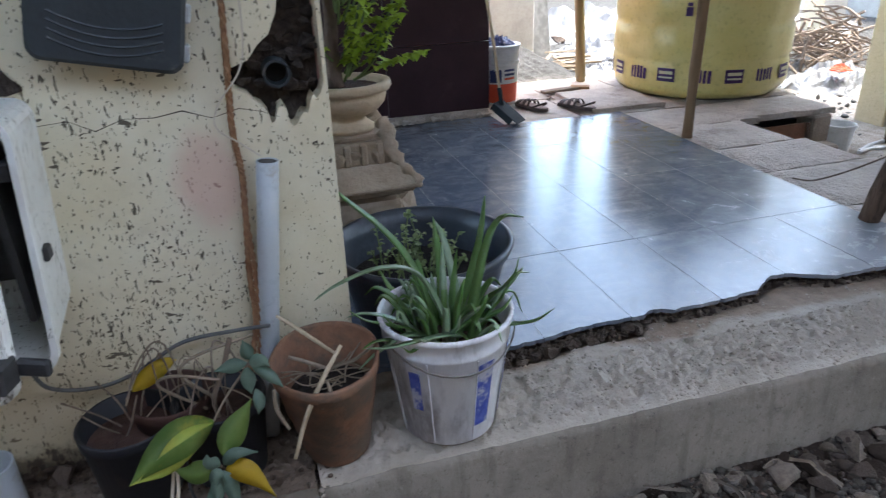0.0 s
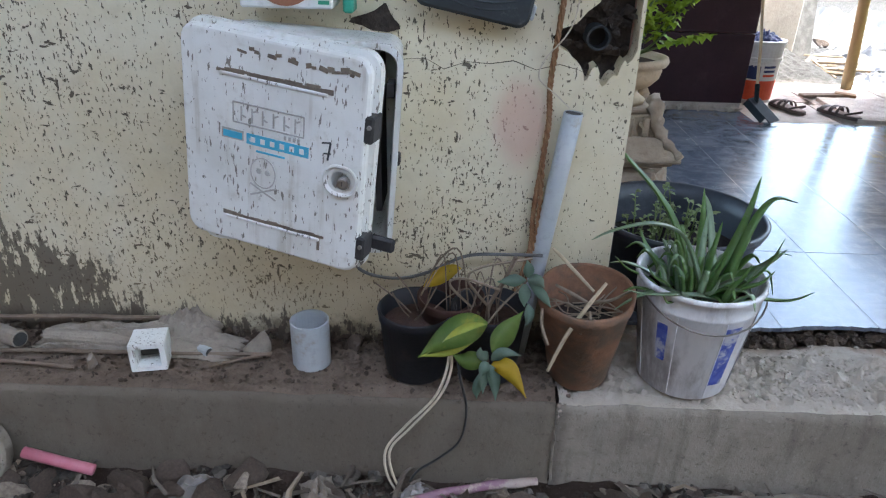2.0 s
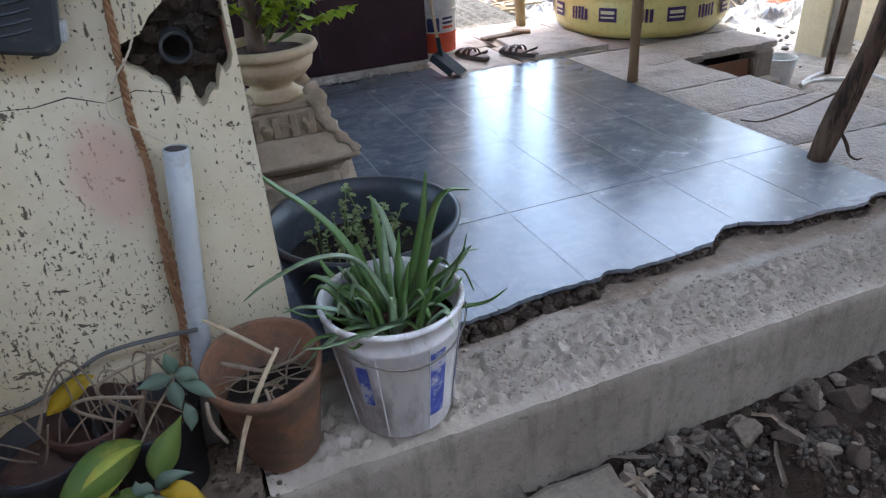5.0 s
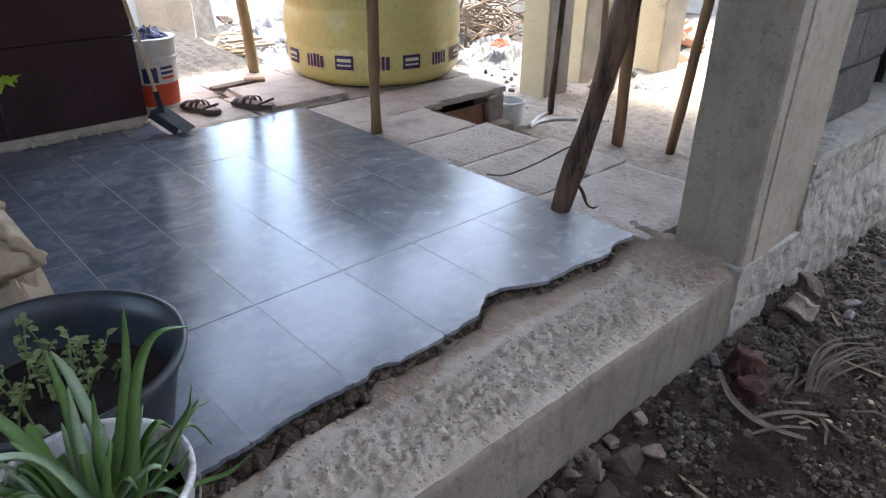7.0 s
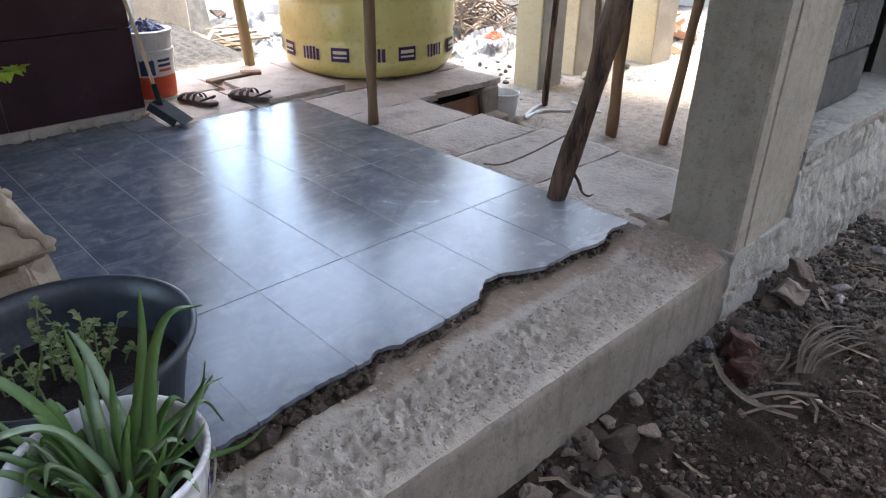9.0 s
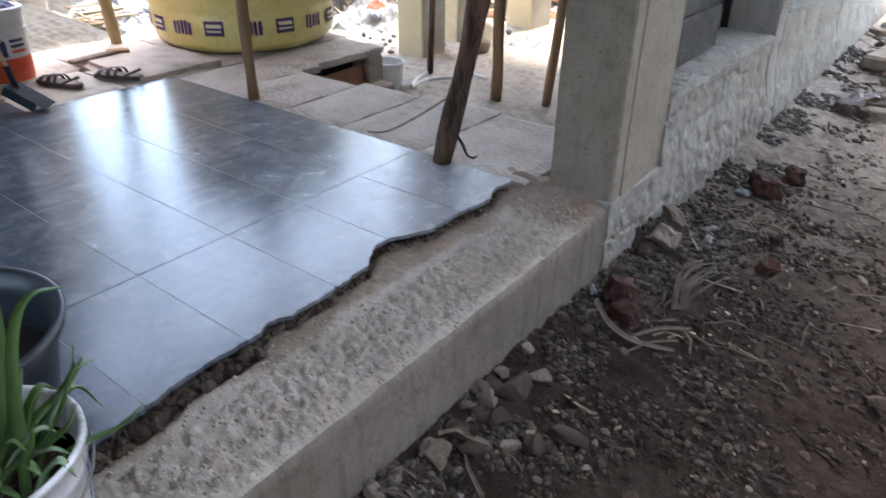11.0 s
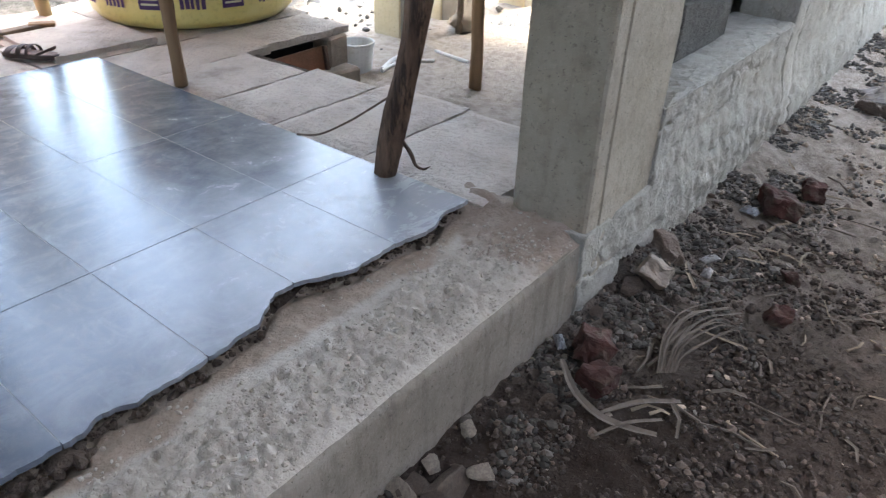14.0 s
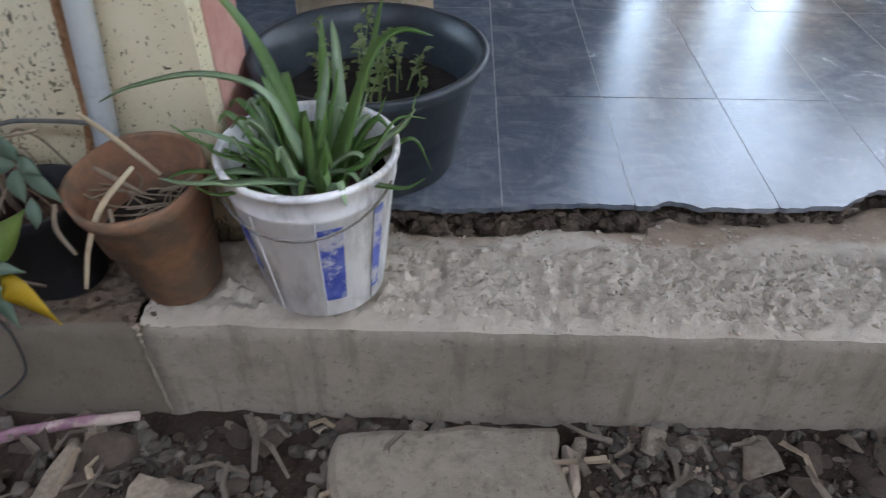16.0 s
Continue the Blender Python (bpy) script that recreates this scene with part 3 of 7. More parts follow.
def fbm(x, y, z=0.0, scale=1.0, octaves=4):
    t, a, p = 0.0, 1.0, Vector((x, y, z)) * scale
    for _ in range(octaves):
        t += a * noise.noise(p)
        a *= 0.5
        p = p * 2.03
    return t

# ---- ground ----
PL = 0.26      # top of the plinth
FL = 0.285     # top of the tiles
WALL_Y = 0.235
WALL_END = 0.128


def ground_z(x, y):
    z = 0.018 * fbm(x, y, 0, 2.2, 3) + 0.017 * fbm(x, y, 3, 17, 4)
    if y > -0.35 and x < 2.6:
        z += 0.02 * max(0.0, (y + 0.35) / 0.35)
    if x > 2.4 and -0.3 < y <= 0.0:
        z += 0.06 * (y + 0.3) / 0.3
    if x > 2.5 and y > 0.3:
        d = max(0.0, 3.35 - x) / 0.7
        z += 0.22 * min(1.0, d) ** 1.5 if y < 1.5 else 0.0
        z -= 0.03
    return z - 0.01


def lines(stops):
    """Grid lines from (start, end, step) stretches."""
    out = []
    for a, b, s_ in stops:
        k = max(1, round((b - a) / s_))
        out += [a + (b - a) * i / k for i in range(k)]
    return out + [stops[-1][1]]


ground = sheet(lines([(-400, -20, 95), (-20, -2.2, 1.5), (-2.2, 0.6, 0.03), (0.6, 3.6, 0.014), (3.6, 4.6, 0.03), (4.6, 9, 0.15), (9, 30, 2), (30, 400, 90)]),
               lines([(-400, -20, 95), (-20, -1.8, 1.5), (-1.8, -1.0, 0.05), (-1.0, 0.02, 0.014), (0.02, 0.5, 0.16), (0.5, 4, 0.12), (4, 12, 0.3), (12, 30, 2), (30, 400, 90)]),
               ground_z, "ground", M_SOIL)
tagged(ground, "dark brown trodden earth with dust and grit", "ground", kind="structure")

# ---- plinth ----
GAP = [(-9, 0.33), (0.30, 0.33), (0.41, 0.325), (0.535, 0.315), (0.66, 0.325), (0.72, 0.337), (0.80, 0.343), (0.905, 0.338), (0.955, 0.338), (0.985, 0.361), (1.05, 0.336),
       (1.20, 0.338), (1.345, 0.352), (1.375, 0.376), (1.43, 0.412), (1.50, 0.404), (1.55, 0.379), (1.62, 0.346), (1.70, 0.346), (1.745, 0.352), (1.87, 0.327), (1.92, 0.330), (1.98, 0.357), (2.06, 0.348), (9, 0.35)]


def edge_y(x):
    """The broken front edge of the tiles."""
    for (a, p), (b, q) in zip(GAP, GAP[1:]):
        if a <= x <= b:
            return p + (q - p) * (x - a) / (b - a) + 0.006 * fbm(x, 1.3, 0, 34, 4)
    return 0.35


def plinth_top(x, y):
    """Hand-laid cement: gritty and pitted in front, trowelled smooth beside the tiles."""
    ridge = 0.225 + 0.035 * fbm(x, 2, 0, 5, 3)
    rough = 0.22 if y > ridge else min(1.0, max(0.15, (y - 0.004) / 0.05))
    lump = 0.010 * fbm(x, y, 7, 34, 3) + 0.020 * max(0.0, fbm(x, y, 15, 62, 3) - 0.12) - 0.030 * max(0.0, fbm(x, y, 12, 24, 3) - 0.26) + 0.006 * fbm(x, y, 21, 110, 2)
    z = PL - 0.004 + 0.004 * fbm(x, y, 1, 9, 2) + lump * rough
    if y > ridge:
        z -= 0.007 * min(1.0, (y - ridge) / 0.012)
    e = edge_y(x)
    # shallow trough beneath the broken tile edge
    if x > WALL_END:
        wide = 0.065 if 0.42 < x < 0.93 else 0.030 + 0.016 * max(0.0, fbm(x, 6, 0, 5, 2))
        k = max(0.0, 1 - abs(y - (e + 0.018)) / wide)
        z -= 0.028 * k * (0.6 + 0.9 * max(0.0, 0.5 + fbm(x, 0, 2, 4, 2)))
        if 0.42 < x < 0.93:
            z -= 0.026 * k * (1 + fbm(x, 4, 0, 14, 2))
        if abs(x - 0.80) < 0.06:
            z -= 0.035 * k
    if y < 0.02:
        z -= 0.006 * (1 - y / 0.02) * (1 + 1.2 * fbm(x, 0, 0, 9, 2))
    return z


def plinth_block(x0, x1, name, face, top, label):
    """One cast length of the plinth: a smooth front and a rough, hand-laid top."""
    ob = tagged(new(name), label, "plinth", kind="structure")
    xs = lines([(x0, x1, 0.03)])
    bm = bmesh.new()
    rows = []
    for z in (-0.12, 0.0, 0.06, 0.12, 0.18, 0.225, 0.2475):
        rows.append([bm.verts.new((x, 0.004 * fbm(x, z, 4, 5, 3) + (0.004 if z > 0.24 else 0), z)) for x in xs])
    rows.append([bm.verts.new((x, 0.012, plinth_top(x, 0.012) - 0.002)) for x in xs])
    for a, b in zip(rows, rows[1:]):
        for i in range(len(xs) - 1):
            bm.faces.new((a[i], a[i + 1], b[i + 1], b[i]))
    back = [bm.verts.new((x, 0.45, -0.12)) for x in (xs[0], xs[-1])]
    bm.faces.new([back[0]] + [r[0] for r in rows])
    bm.faces.new([back[1]] + [r[-1] for r in reversed(rows)])
    part("front", bm, face, ob, smooth=True)
    t = sheet(lines([(x0, x1, 0.006 if x0 > -1 else 0.014)]), lines([(0.008, 0.46, 0.006)]), plinth_top, "top", top)
    t.parent = ob
    return ob


plinth_block(-3.4, -0.004, "plinth_1", M_PLINTH_OLD, M_EARTHTOP, "old brown-grey cement plinth with a soil-strewn top")
plinth_block(0.004, 2.155, "plinth_2", M_PLINTH, M_TOP, "grey concrete plinth with a rough cement top")
joint = tagged(new("trim_1"), "crumbling mortar joint between two plinth lengths", "joint", kind="structure")
part("mortar", tube([(0.0 + 0.008 * fbm(z, 1, 0, 26, 3), 0.003, z) for z in lines([(-0.05, 0.258, 0.012)])], 0.0042, 6, rough=0.9), M_PLINTH, joint)
for k, (z, s_) in enumerate(((0.255, 0.016), (0.238, 0.012), (0.222, 0.009))):
    part("chip", rock((s_, s_ * 0.8, s_), k + 3, 1, centre=(0.004, -0.002, z)), M_PALEROCK, joint)

# ---- house wall with its broken plaster ----
wall = tagged(new("wall_west"), "cream plastered wall with peeling flecked paint and mud splashes", "wall", kind="structure")
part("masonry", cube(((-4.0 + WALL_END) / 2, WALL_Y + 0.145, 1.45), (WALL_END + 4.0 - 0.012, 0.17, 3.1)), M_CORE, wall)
HOLE = [(-0.062, 1.040), (-0.045, 1.058), (-0.012, 1.070), (0.008, 1.095), (0.030, 1.112), (0.048, 1.150), (0.065, 1.23), (0.118, 1.26), (0.121, 1.02),
        (0.114, 1.000), (0.104, 0.990), (0.098, 0.998), (0.092, 0.985), (0.086, 0.964), (0.078, 0.966), (0.070, 0.958), (0.064, 0.946), (0.056, 0.940), (0.049, 0.949), (0.047, 0.970),
        (0.040, 0.985), (0.030, 0.978), (0.023, 0.956), (0.016, 0.951), (0.012, 0.970), (0.003, 0.985), (-0.010, 0.994), (-0.022, 1.010), (-0.042, 1.019)]
bm = bmesh.new()
outer = [bm.verts.new(p) for p in ((-4.0, WALL_Y, 0.1), (WALL_END, WALL_Y, 0.1), (WALL_END, WALL_Y, 3.0), (-4.0, WALL_Y, 3.0))]
inner = [bm.verts.new((x, WALL_Y, z)) for x, z in HOLE]
es = [bm.edges.new((ring[i], ring[(i + 1) % len(ring)])) for ring in (outer, inner) for i in range(len(ring))]
bmesh.ops.triangle_fill(bm, use_beauty=True, use_dissolve=False, edges=es)
ext = bmesh.ops.extrude_face_region(bm, geom=bm.faces[:])
bmesh.ops.translate(bm, verts=[g for g in ext["geom"] if isinstance(g, bmesh.types.BMVert)], vec=(0, 0.058, 0))
part("plaster", bm, M_WALL, wall)
part("end_plaster", cube((WALL_END - 0.006, WALL_Y + 0.145, 1.45), (0.014, 0.172, 3.1), bevel=0.003), M_PINK, wall, "faded red painted wall end")
# broken lumps filling the hole, the recess shade put into their colour
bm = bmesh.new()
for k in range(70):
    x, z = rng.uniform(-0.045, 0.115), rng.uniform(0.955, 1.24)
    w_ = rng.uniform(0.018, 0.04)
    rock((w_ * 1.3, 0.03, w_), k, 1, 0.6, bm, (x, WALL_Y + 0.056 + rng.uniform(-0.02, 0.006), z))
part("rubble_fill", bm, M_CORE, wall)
crack = [(-0.40, 0.985), (-0.33, 0.99), (-0.29, 0.968), (-0.24, 0.985), (-0.19, 0.982), (-0.14, 0.99), (-0.09, 0.972), (-0.04, 0.985), (0.0, 0.975), (0.03, 0.962)]
part("crack", tube([(x, WALL_Y, z) for x, z in crack], [0.0007, 0.0005, 0.0009, 0.0006, 0.0008, 0.0012, 0.0006, 0.0009, 0.0005, 0.0005], 5), M_CORE, wall)

# ---- pillar and the far boundary wall ----
pillar = tagged(new("pillar"), "grey concrete pillar with board-marked sides", "pillar", kind="structure")
bm = bmesh.new()
zs = lines([(0.1, 3.0, 0.09)])
cols = [(2.15, 0.235), (2.15, 0.012), (2.156, 0.003), (2.205, 0.001), (2.209, 0.004), (2.217, 0.004), (2.221, -0.001), (2.40, 0.001), (2.55, 0.003), (2.562, 0.012), (2.562, 0.235)]
rings = [[bm.verts.new((x + 0.004 * fbm(x * 3, z, 1, 5, 2), y + 0.003 * fbm(x * 3, z, 6, 5, 2), z)) for x, y in cols] for z in zs]
for a, b in zip(rings, rings[1:]):
    for i in range(len(cols)):
        j = (i + 1) % len(cols)
        bm.faces.new((a[i], a[j], b[j], b[i]))
bm.faces.new(rings[0])
bm.faces.new(rings[-1])
part("shaft", bm, M_PILLAR, pillar)


def skirt(x, y):
    d = max(0.0, max(2.15 - x, 0.0), 0.0)
    k = max(0.0, 1 - d / 0.11) * max(0.0, 1 - max(0.0, 0.05 - y) / 0.044)
    return PL - 0.012 + 0.036 * k ** 1.6 + 0.012 * fbm(x, y, 2, 30, 4) * k


s1 = sheet(lines([(1.97, 2.18, 0.012)]), lines([(0.006, 0.42, 0.014)]), skirt, "mortar_skirt", M_DIRT)
s1.parent = pillar

bwall = tagged(new("wall_east"), "rough grey masonry wall with smeared mortar and closed window niches", "wall", kind="structure")


def wall_relief(x, z):
    """Rubble courses under smeared mortar: proud, broken faces with open cracks at the joints, bulging at the foot."""
    low = max(0.0, min(1.0, (0.36 - z) / 0.22)) * max(0.0, min(1.0, (x - 2.32) / 0.5))
    zz = z + 0.035 * fbm(x, 3, 0, 3.0, 3) + 0.022 * fbm(x, z, 8, 12, 3)
    row = math.floor(zz / 0.115)
    xx = x + 0.025 * fbm(x, z, 4, 8, 2) + (row * 0.137) % 0.3
    col = math.floor(xx / 0.30)
    dz, dx = abs(zz / 0.115 - row - 0.5) * 0.115, abs(xx / 0.30 - col - 0.5) * 0.30
    gap = max(max(0.0, dz - 0.048) / 0.0095, max(0.0, dx - 0.141) / 0.009)
    open_ = max(0.0, min(1.0, 0.05 + 2.2 * fbm(x, z, 13, 4.5, 3) + 0.45 * low))
    block = 0.5 + 0.5 * noise.noise((col * 3.1 + 0.5, row * 5.7 + 0.3, 2.0))
    y = -0.004 - 0.040 * low - 0.007 * block * (0.3 + low) + 0.013 * fbm(x, z, 0, 18, 5) * (0.35 + 0.65 * low) + 0.014 * low * fbm(x * 1.6, z * 0.6, 9, 11, 3)
    y += 0.020 * min(1.0, gap) * open_
    return y + 0.022 * max(0.0, fbm(x, z, 17, 20, 3) - 0.3)


def relief_face(x0, x1, z0, z1, name, material, parent, step=0.02):
    bm = bmesh.new()
    xs, zz = lines([(x0, x1, step)]), lines([(z0, z1, step)])
    g = [[bm.verts.new((x, wall_relief(x, z), z)) for x in xs] for z in zz]
    for a, b in zip(g, g[1:]):
        for i in range(len(xs) - 1):
            bm.faces.new((a[i], a[i + 1], b[i + 1], b[i]))
    for ring in (g[0], g[-1], [r_[0] for r_ in g], [r_[-1] for r_ in g]):
        back = [bm.verts.new((v.co.x, 0.23, v.co.z)) for v in (ring[0], ring[-1])]
        bm.faces.new([back[0]] + ring + [back[1]])
    return part(name, bm, material, parent, smooth=True)


SILL = 0.53
relief_face(2.135, 2.60, -0.1, 0.275, "foot", M_MORTAR, bwall, 0.0095)
relief_face(2.55, 3.89, -0.1, SILL, "parapet", M_MORTAR, bwall, 0.0105)
relief_face(3.905, 4.06, -0.1, 2.9, "pier", M_MORTAR, bwall, 0.025)
relief_face(4.06, 5.6, -0.1, SILL + 0.06, "parapet", M_MORTAR, bwall, 0.022)
relief_face(5.6, 8.2, -0.1, 2.9, "pier", M_MORTAR, bwall, 0.06)
st = sheet(lines([(2.54, 3.91, 0.02)]), lines([(-0.008, 0.26, 0.018)]), lambda x, y: SILL + 0.006 * fbm(x, y, 0, 14, 3) - (0.008 if y < 0.005 else 0), "sill", M_MORTAR)
st.parent = bwall
st = sheet(lines([(4.0, 5.62, 0.04)]), lines([(-0.008, 0.26, 0.03)]), lambda x, y: SILL + 0.06 + 0.006 * fbm(x, y, 0, 14, 3), "sill", M_MORTAR)
st.parent = bwall
part("recess_back", cube((3.66, 0.42, 1.7), (0.56, 0.08, 2.5)), M_BLOCK, bwall)
part("recess_side", cube((3.42, 0.33, 1.7), (0.06, 0.24, 2.5)), M_BLOCK, bwall)
for z in np.arange(SILL + 0.003, 2.85, 0.205):
    off = 0.2 if round((z - SILL) / 0.205) % 2 else 0.0
    for x in np.arange(2.555 - off, 3.42, 0.40):
        a, b = max(x, 2.556), min(x + 0.39, 3.46)
        if b - a > 0.05:
            part("concrete_block", cube(((a + b) / 2, 0.20 + rng.uniform(-0.004, 0.004), z + 0.097), (b - a, 0.12, 0.193), bevel=0.006), M_BLOCK, bwall)
    part("block_joint", cube((3.0, 0.212, z + 0.199), (0.90, 0.10, 0.014)), M_MORTAR, bwall)
part("backing", cube((4.81, 0.24, 1.75), (1.64, 0.1, 2.5)), M_BLOCK, bwall)
part("core", cube((5.4, 0.34, 1.4), (5.6, 0.1, 3.0)), M_BLOCK, bwall)
part("core", cube((3.0, 0.31, 1.4), (0.92, 0.1, 3.0)), M_BLOCK, bwall)

# ---- house behind: maroon clad wall, cream pillars, soffit ----
mar = tagged(new("wall_north"), "dark maroon clad room wall with pale mortar along its foot", "wall", kind="structure")
for i in range(5):
    for j in range(4):
        w, h = 0.60, 0.38
        x1 = 1.357 - i * (w + 0.003)
        part("cladding_panel", cube((x1 - w / 2, 2.66, FL + 0.045 + h / 2 + j * (h + 0.004)), (w, 0.02, h), bevel=0.0015), M_PURPLE, mar)
for j in range(4):
    part("cladding_panel", cube((1.349, 2.96, FL + 0.045 + 0.19 + j * 0.384), (0.02, 0.58, 0.38), bevel=0.0015), M_PURPLE, mar)
part("masonry", cube((-0.7, 3.6, 1.5), (4.07, 1.85, 2.9)), M_PINK, mar)
bm = bmesh.new()
for k in range(70):
    rock((rng.uniform(0.03, 0.07), 0.035, rng.uniform(0.025, 0.05)), k, 1, 0.5, bm, (rng.uniform(-0.9, 1.37), 2.632 + rng.uniform(-0.012, 0.012), FL + 0.012))
box(bm, (-0.35, 2.66, FL + 0.02), (3.4, 0.03, 0.045))
part("mortar_fillet", bm, M_DUSTY, mar)


def cream_pillar(x, y, sx, sy, name, base=-0.05):
    ob = tagged(new(name), "cream painted square pillar with one side coloured as sunlit", "pillar", kind="structure")
    ob.matrix_basis = pose(x, y, base)
    part("shaft", cube((0, 0, 1.5), (sx, sy, 3.0), bevel=0.006), M_CREAM, ob)
    # thin whiter sheet that paints the sunlit side of the pillar
    part("side_coat", cube((0, -sy / 2 - 0.002, 1.5), (sx - 0.02, 0.006, 3.0)), M_WHITEWASH, ob, "whiter side coloured as sunlit")
    return ob


cream_pillar(4.31, 2.58, 0.28, 0.24, "pillar_1")
cream_pillar(4.90, 2.68, 0.34, 0.26, "pillar_2")
cream_pillar(5.75, 2.50, 0.34, 0.26, "pillar_3")
cream_pillar(3.2, 7.6, 0.34, 0.3, "pillar_4")
cream_pillar(6.6, 5.6, 0.34, 0.3, "pillar_5")
yp = tagged(new("pillar_6"), "grey-beige plastered pier behind the maroon room", "pillar", kind="structure")
part("shaft", cube((2.537, 5.35, 1.6), (0.468, 0.30, 3.4), bevel=0.01), M_WHITEWASH, yp)
low = tagged(new("wall_yard"), "whitewashed yard wall in full sun", "wall", kind="structure")
part("masonry", cube((9.1, 4.8, 0.9), (0.23, 9.0, 2.2), bevel=0.01), M_WHITEWASH, low)
part("masonry", cube((3.0, 13.0, 0.7), (12.0, 0.23, 1.8), bevel=0.01), M_WHITEWASH, low)

# added out of view: holds back sky light from behind the camera
opp = tagged(new("wall_south"), "unseen grey wall added across the lane to block sky light", "wall", kind="structure")
part("masonry", cube((0.5, -3.0, 1.6), (14.0, 0.23, 3.6), bevel=0.01), M_PLINTH, opp)
# added out of view to close the lane's other end
opp2 = tagged(new("wall_lane_end"), "unseen grey wall added to close off the lane", "wall", kind="structure")
part("masonry", cube((-4.2, -1.4, 1.6), (0.23, 3.2, 3.6), bevel=0.01), M_PLINTH, opp2)

# slab over the props, outline chosen for where its shade falls
roof = tagged(new("ceiling", mesh("ceiling", box(box(cube((0.8, 2.45, 3.06), (9.6, 2.0, 0.14)), (2.2, -0.07, 3.06), (12.4, 3.04, 0.14)), (2.35, 0.12, 2.95), (6.0, 0.24, 0.12)), M_CEIL)), "unseen concrete soffit carried by wooden props, whitened to bounce light", "ceiling", kind="structure")

# ---- tiled floor ----
bed = tagged(new("floor_bed", mesh("floor_bed", box(box(cube((1.2, 1.62, 0.10), (2.94, 2.30, 0.30)), (1.2, 0.46, 0.10), (1.9, 0.06, 0.29)), (1.65, 3.1, 0.09), (2.1, 0.9, 0.30)), M_CAVITY)),
             "dark earthen bedding under the tiles", "floor bed", kind="structure")
floor = tagged(new("floor"), "polished dark blue-grey slate tiles with a broken front edge", "floor", kind="structure")
COLS = [-0.525, 0.06 - 0.292, 0.06, 0.352, 0.641, 0.912, 1.206, 1.487, 1.772, 2.090]
ROWS_Y = [0.0, 0.80, 1.39, 1.95, 2.42]


def tile(x0, x1, y0, y1, first):
    """A slate with a hairline joint; the front row ends at the break."""
    g = 0.0011
    x0, x1, y0, y1 = x0 + g, x1 - g, y0 + g, y1 - g
    n = 26 if first else 1
    xs = [x0 + (x1 - x0) * i / n for i in range(n + 1)]
    front = [(x, edge_y(x) if first else y0) for x in xs]
    bm = bmesh.new()
    dz = rng.uniform(-0.0003, 0.0003)
    top = [bm.verts.new((x, y, FL + dz)) for x, y in front] + [bm.verts.new((x1, y1, FL + dz)), bm.verts.new((x0, y1, FL + dz))]
    low_ = [bm.verts.new((v.co.x, v.co.y + (0.006 * abs(fbm(v.co.x, 3, 0, 30, 2)) if first and i <= n else 0), FL - 0.013)) for i, v in enumerate(top)]
    bm.faces.new(top)
    bm.faces.new(list(reversed(low_)))
    for i in range(len(top)):
        j = (i + 1) % len(top)
        bm.faces.new((top[i], low_[i], low_[j], top[j]))
    return bm


for r, (y0, y1) in enumerate(zip(ROWS_Y, ROWS_Y[1:])):
    for c_, (x0, x1) in enumerate(zip(COLS, COLS[1:])):
        part("tile", tile(x0, x1, y0, y1, r == 0), M_SLATE, floor)
M_JOINT = plain("pale_joint", (0.36, 0.36, 0.36), (0.22, 0.22, 0.225), 20, 90, 0.9)
for x0, x1 in zip(COLS[:-3], COLS[1:-2]):
    part("tile", tile(x0, min(x1, 1.36), 2.42, 2.645, False), M_SLATE, floor)
part("joint_fill", cube((0.78, 1.62, FL - 0.0063), (2.6, 1.60, 0.012)), M_JOINT, floor)
for x in COLS[2:-1]:
    y0 = edge_y(x) + 0.008
    part("joint_fill", cube((x, (y0 + 0.82) / 2, FL - 0.0065), (0.006, 0.82 - y0, 0.012)), M_JOINT, floor)

# ---- dusty flagstones round the tiles ----
flags = tagged(new("pavement"), "dust-covered rough flagstones with open joints", "pavement", kind="structure")


def flag(x0, x1, y0, y1, z=FL - 0.002, seed=0):
    g = 0.006
    xs, ys = lines([(x0 + g, x1 - g, 0.045)]), lines([(y0 + g, y1 - g, 0.045)])
    tilt = (rng.uniform(-0.004, 0.004), rng.uniform(-0.003, 0.003))

    def top_z(x, y):
        rim = min(x - x0, x1 - x, y - y0, y1 - y)
        return z + 0.006 * fbm(x, y, seed, 9, 4) + tilt[0] * (x - x0) + tilt[1] * (y - y0) - (0.010 if rim < 0.008 else 0)
    wob = lambda x, y: (x + 0.008 * fbm(x, y, seed + 4, 5, 2), y + 0.008 * fbm(x, y, seed + 9, 5, 2))
    bm = bmesh.new()
    grid = [[bm.verts.new((*wob(x, y), top_z(x, y))) for x in xs] for y in ys]
    for a, b in zip(grid, grid[1:]):
        for i in range(len(xs) - 1):
            bm.faces.new((a[i], a[i + 1], b[i + 1], b[i]))
    loop = grid[0] + [r_[-1] for r_ in grid[1:]] + list(reversed(grid[-1][:-1])) + [r_[0] for r_ in reversed(grid[1:-1])]
    low_ = [bm.verts.new((v.co.x, v.co.y, z - 0.045)) for v in loop]
    for i in range(len(loop)):
        j = (i + 1) % len(loop)
        bm.faces.new((loop[i], low_[i], low_[j], loop[j]))
    return bm


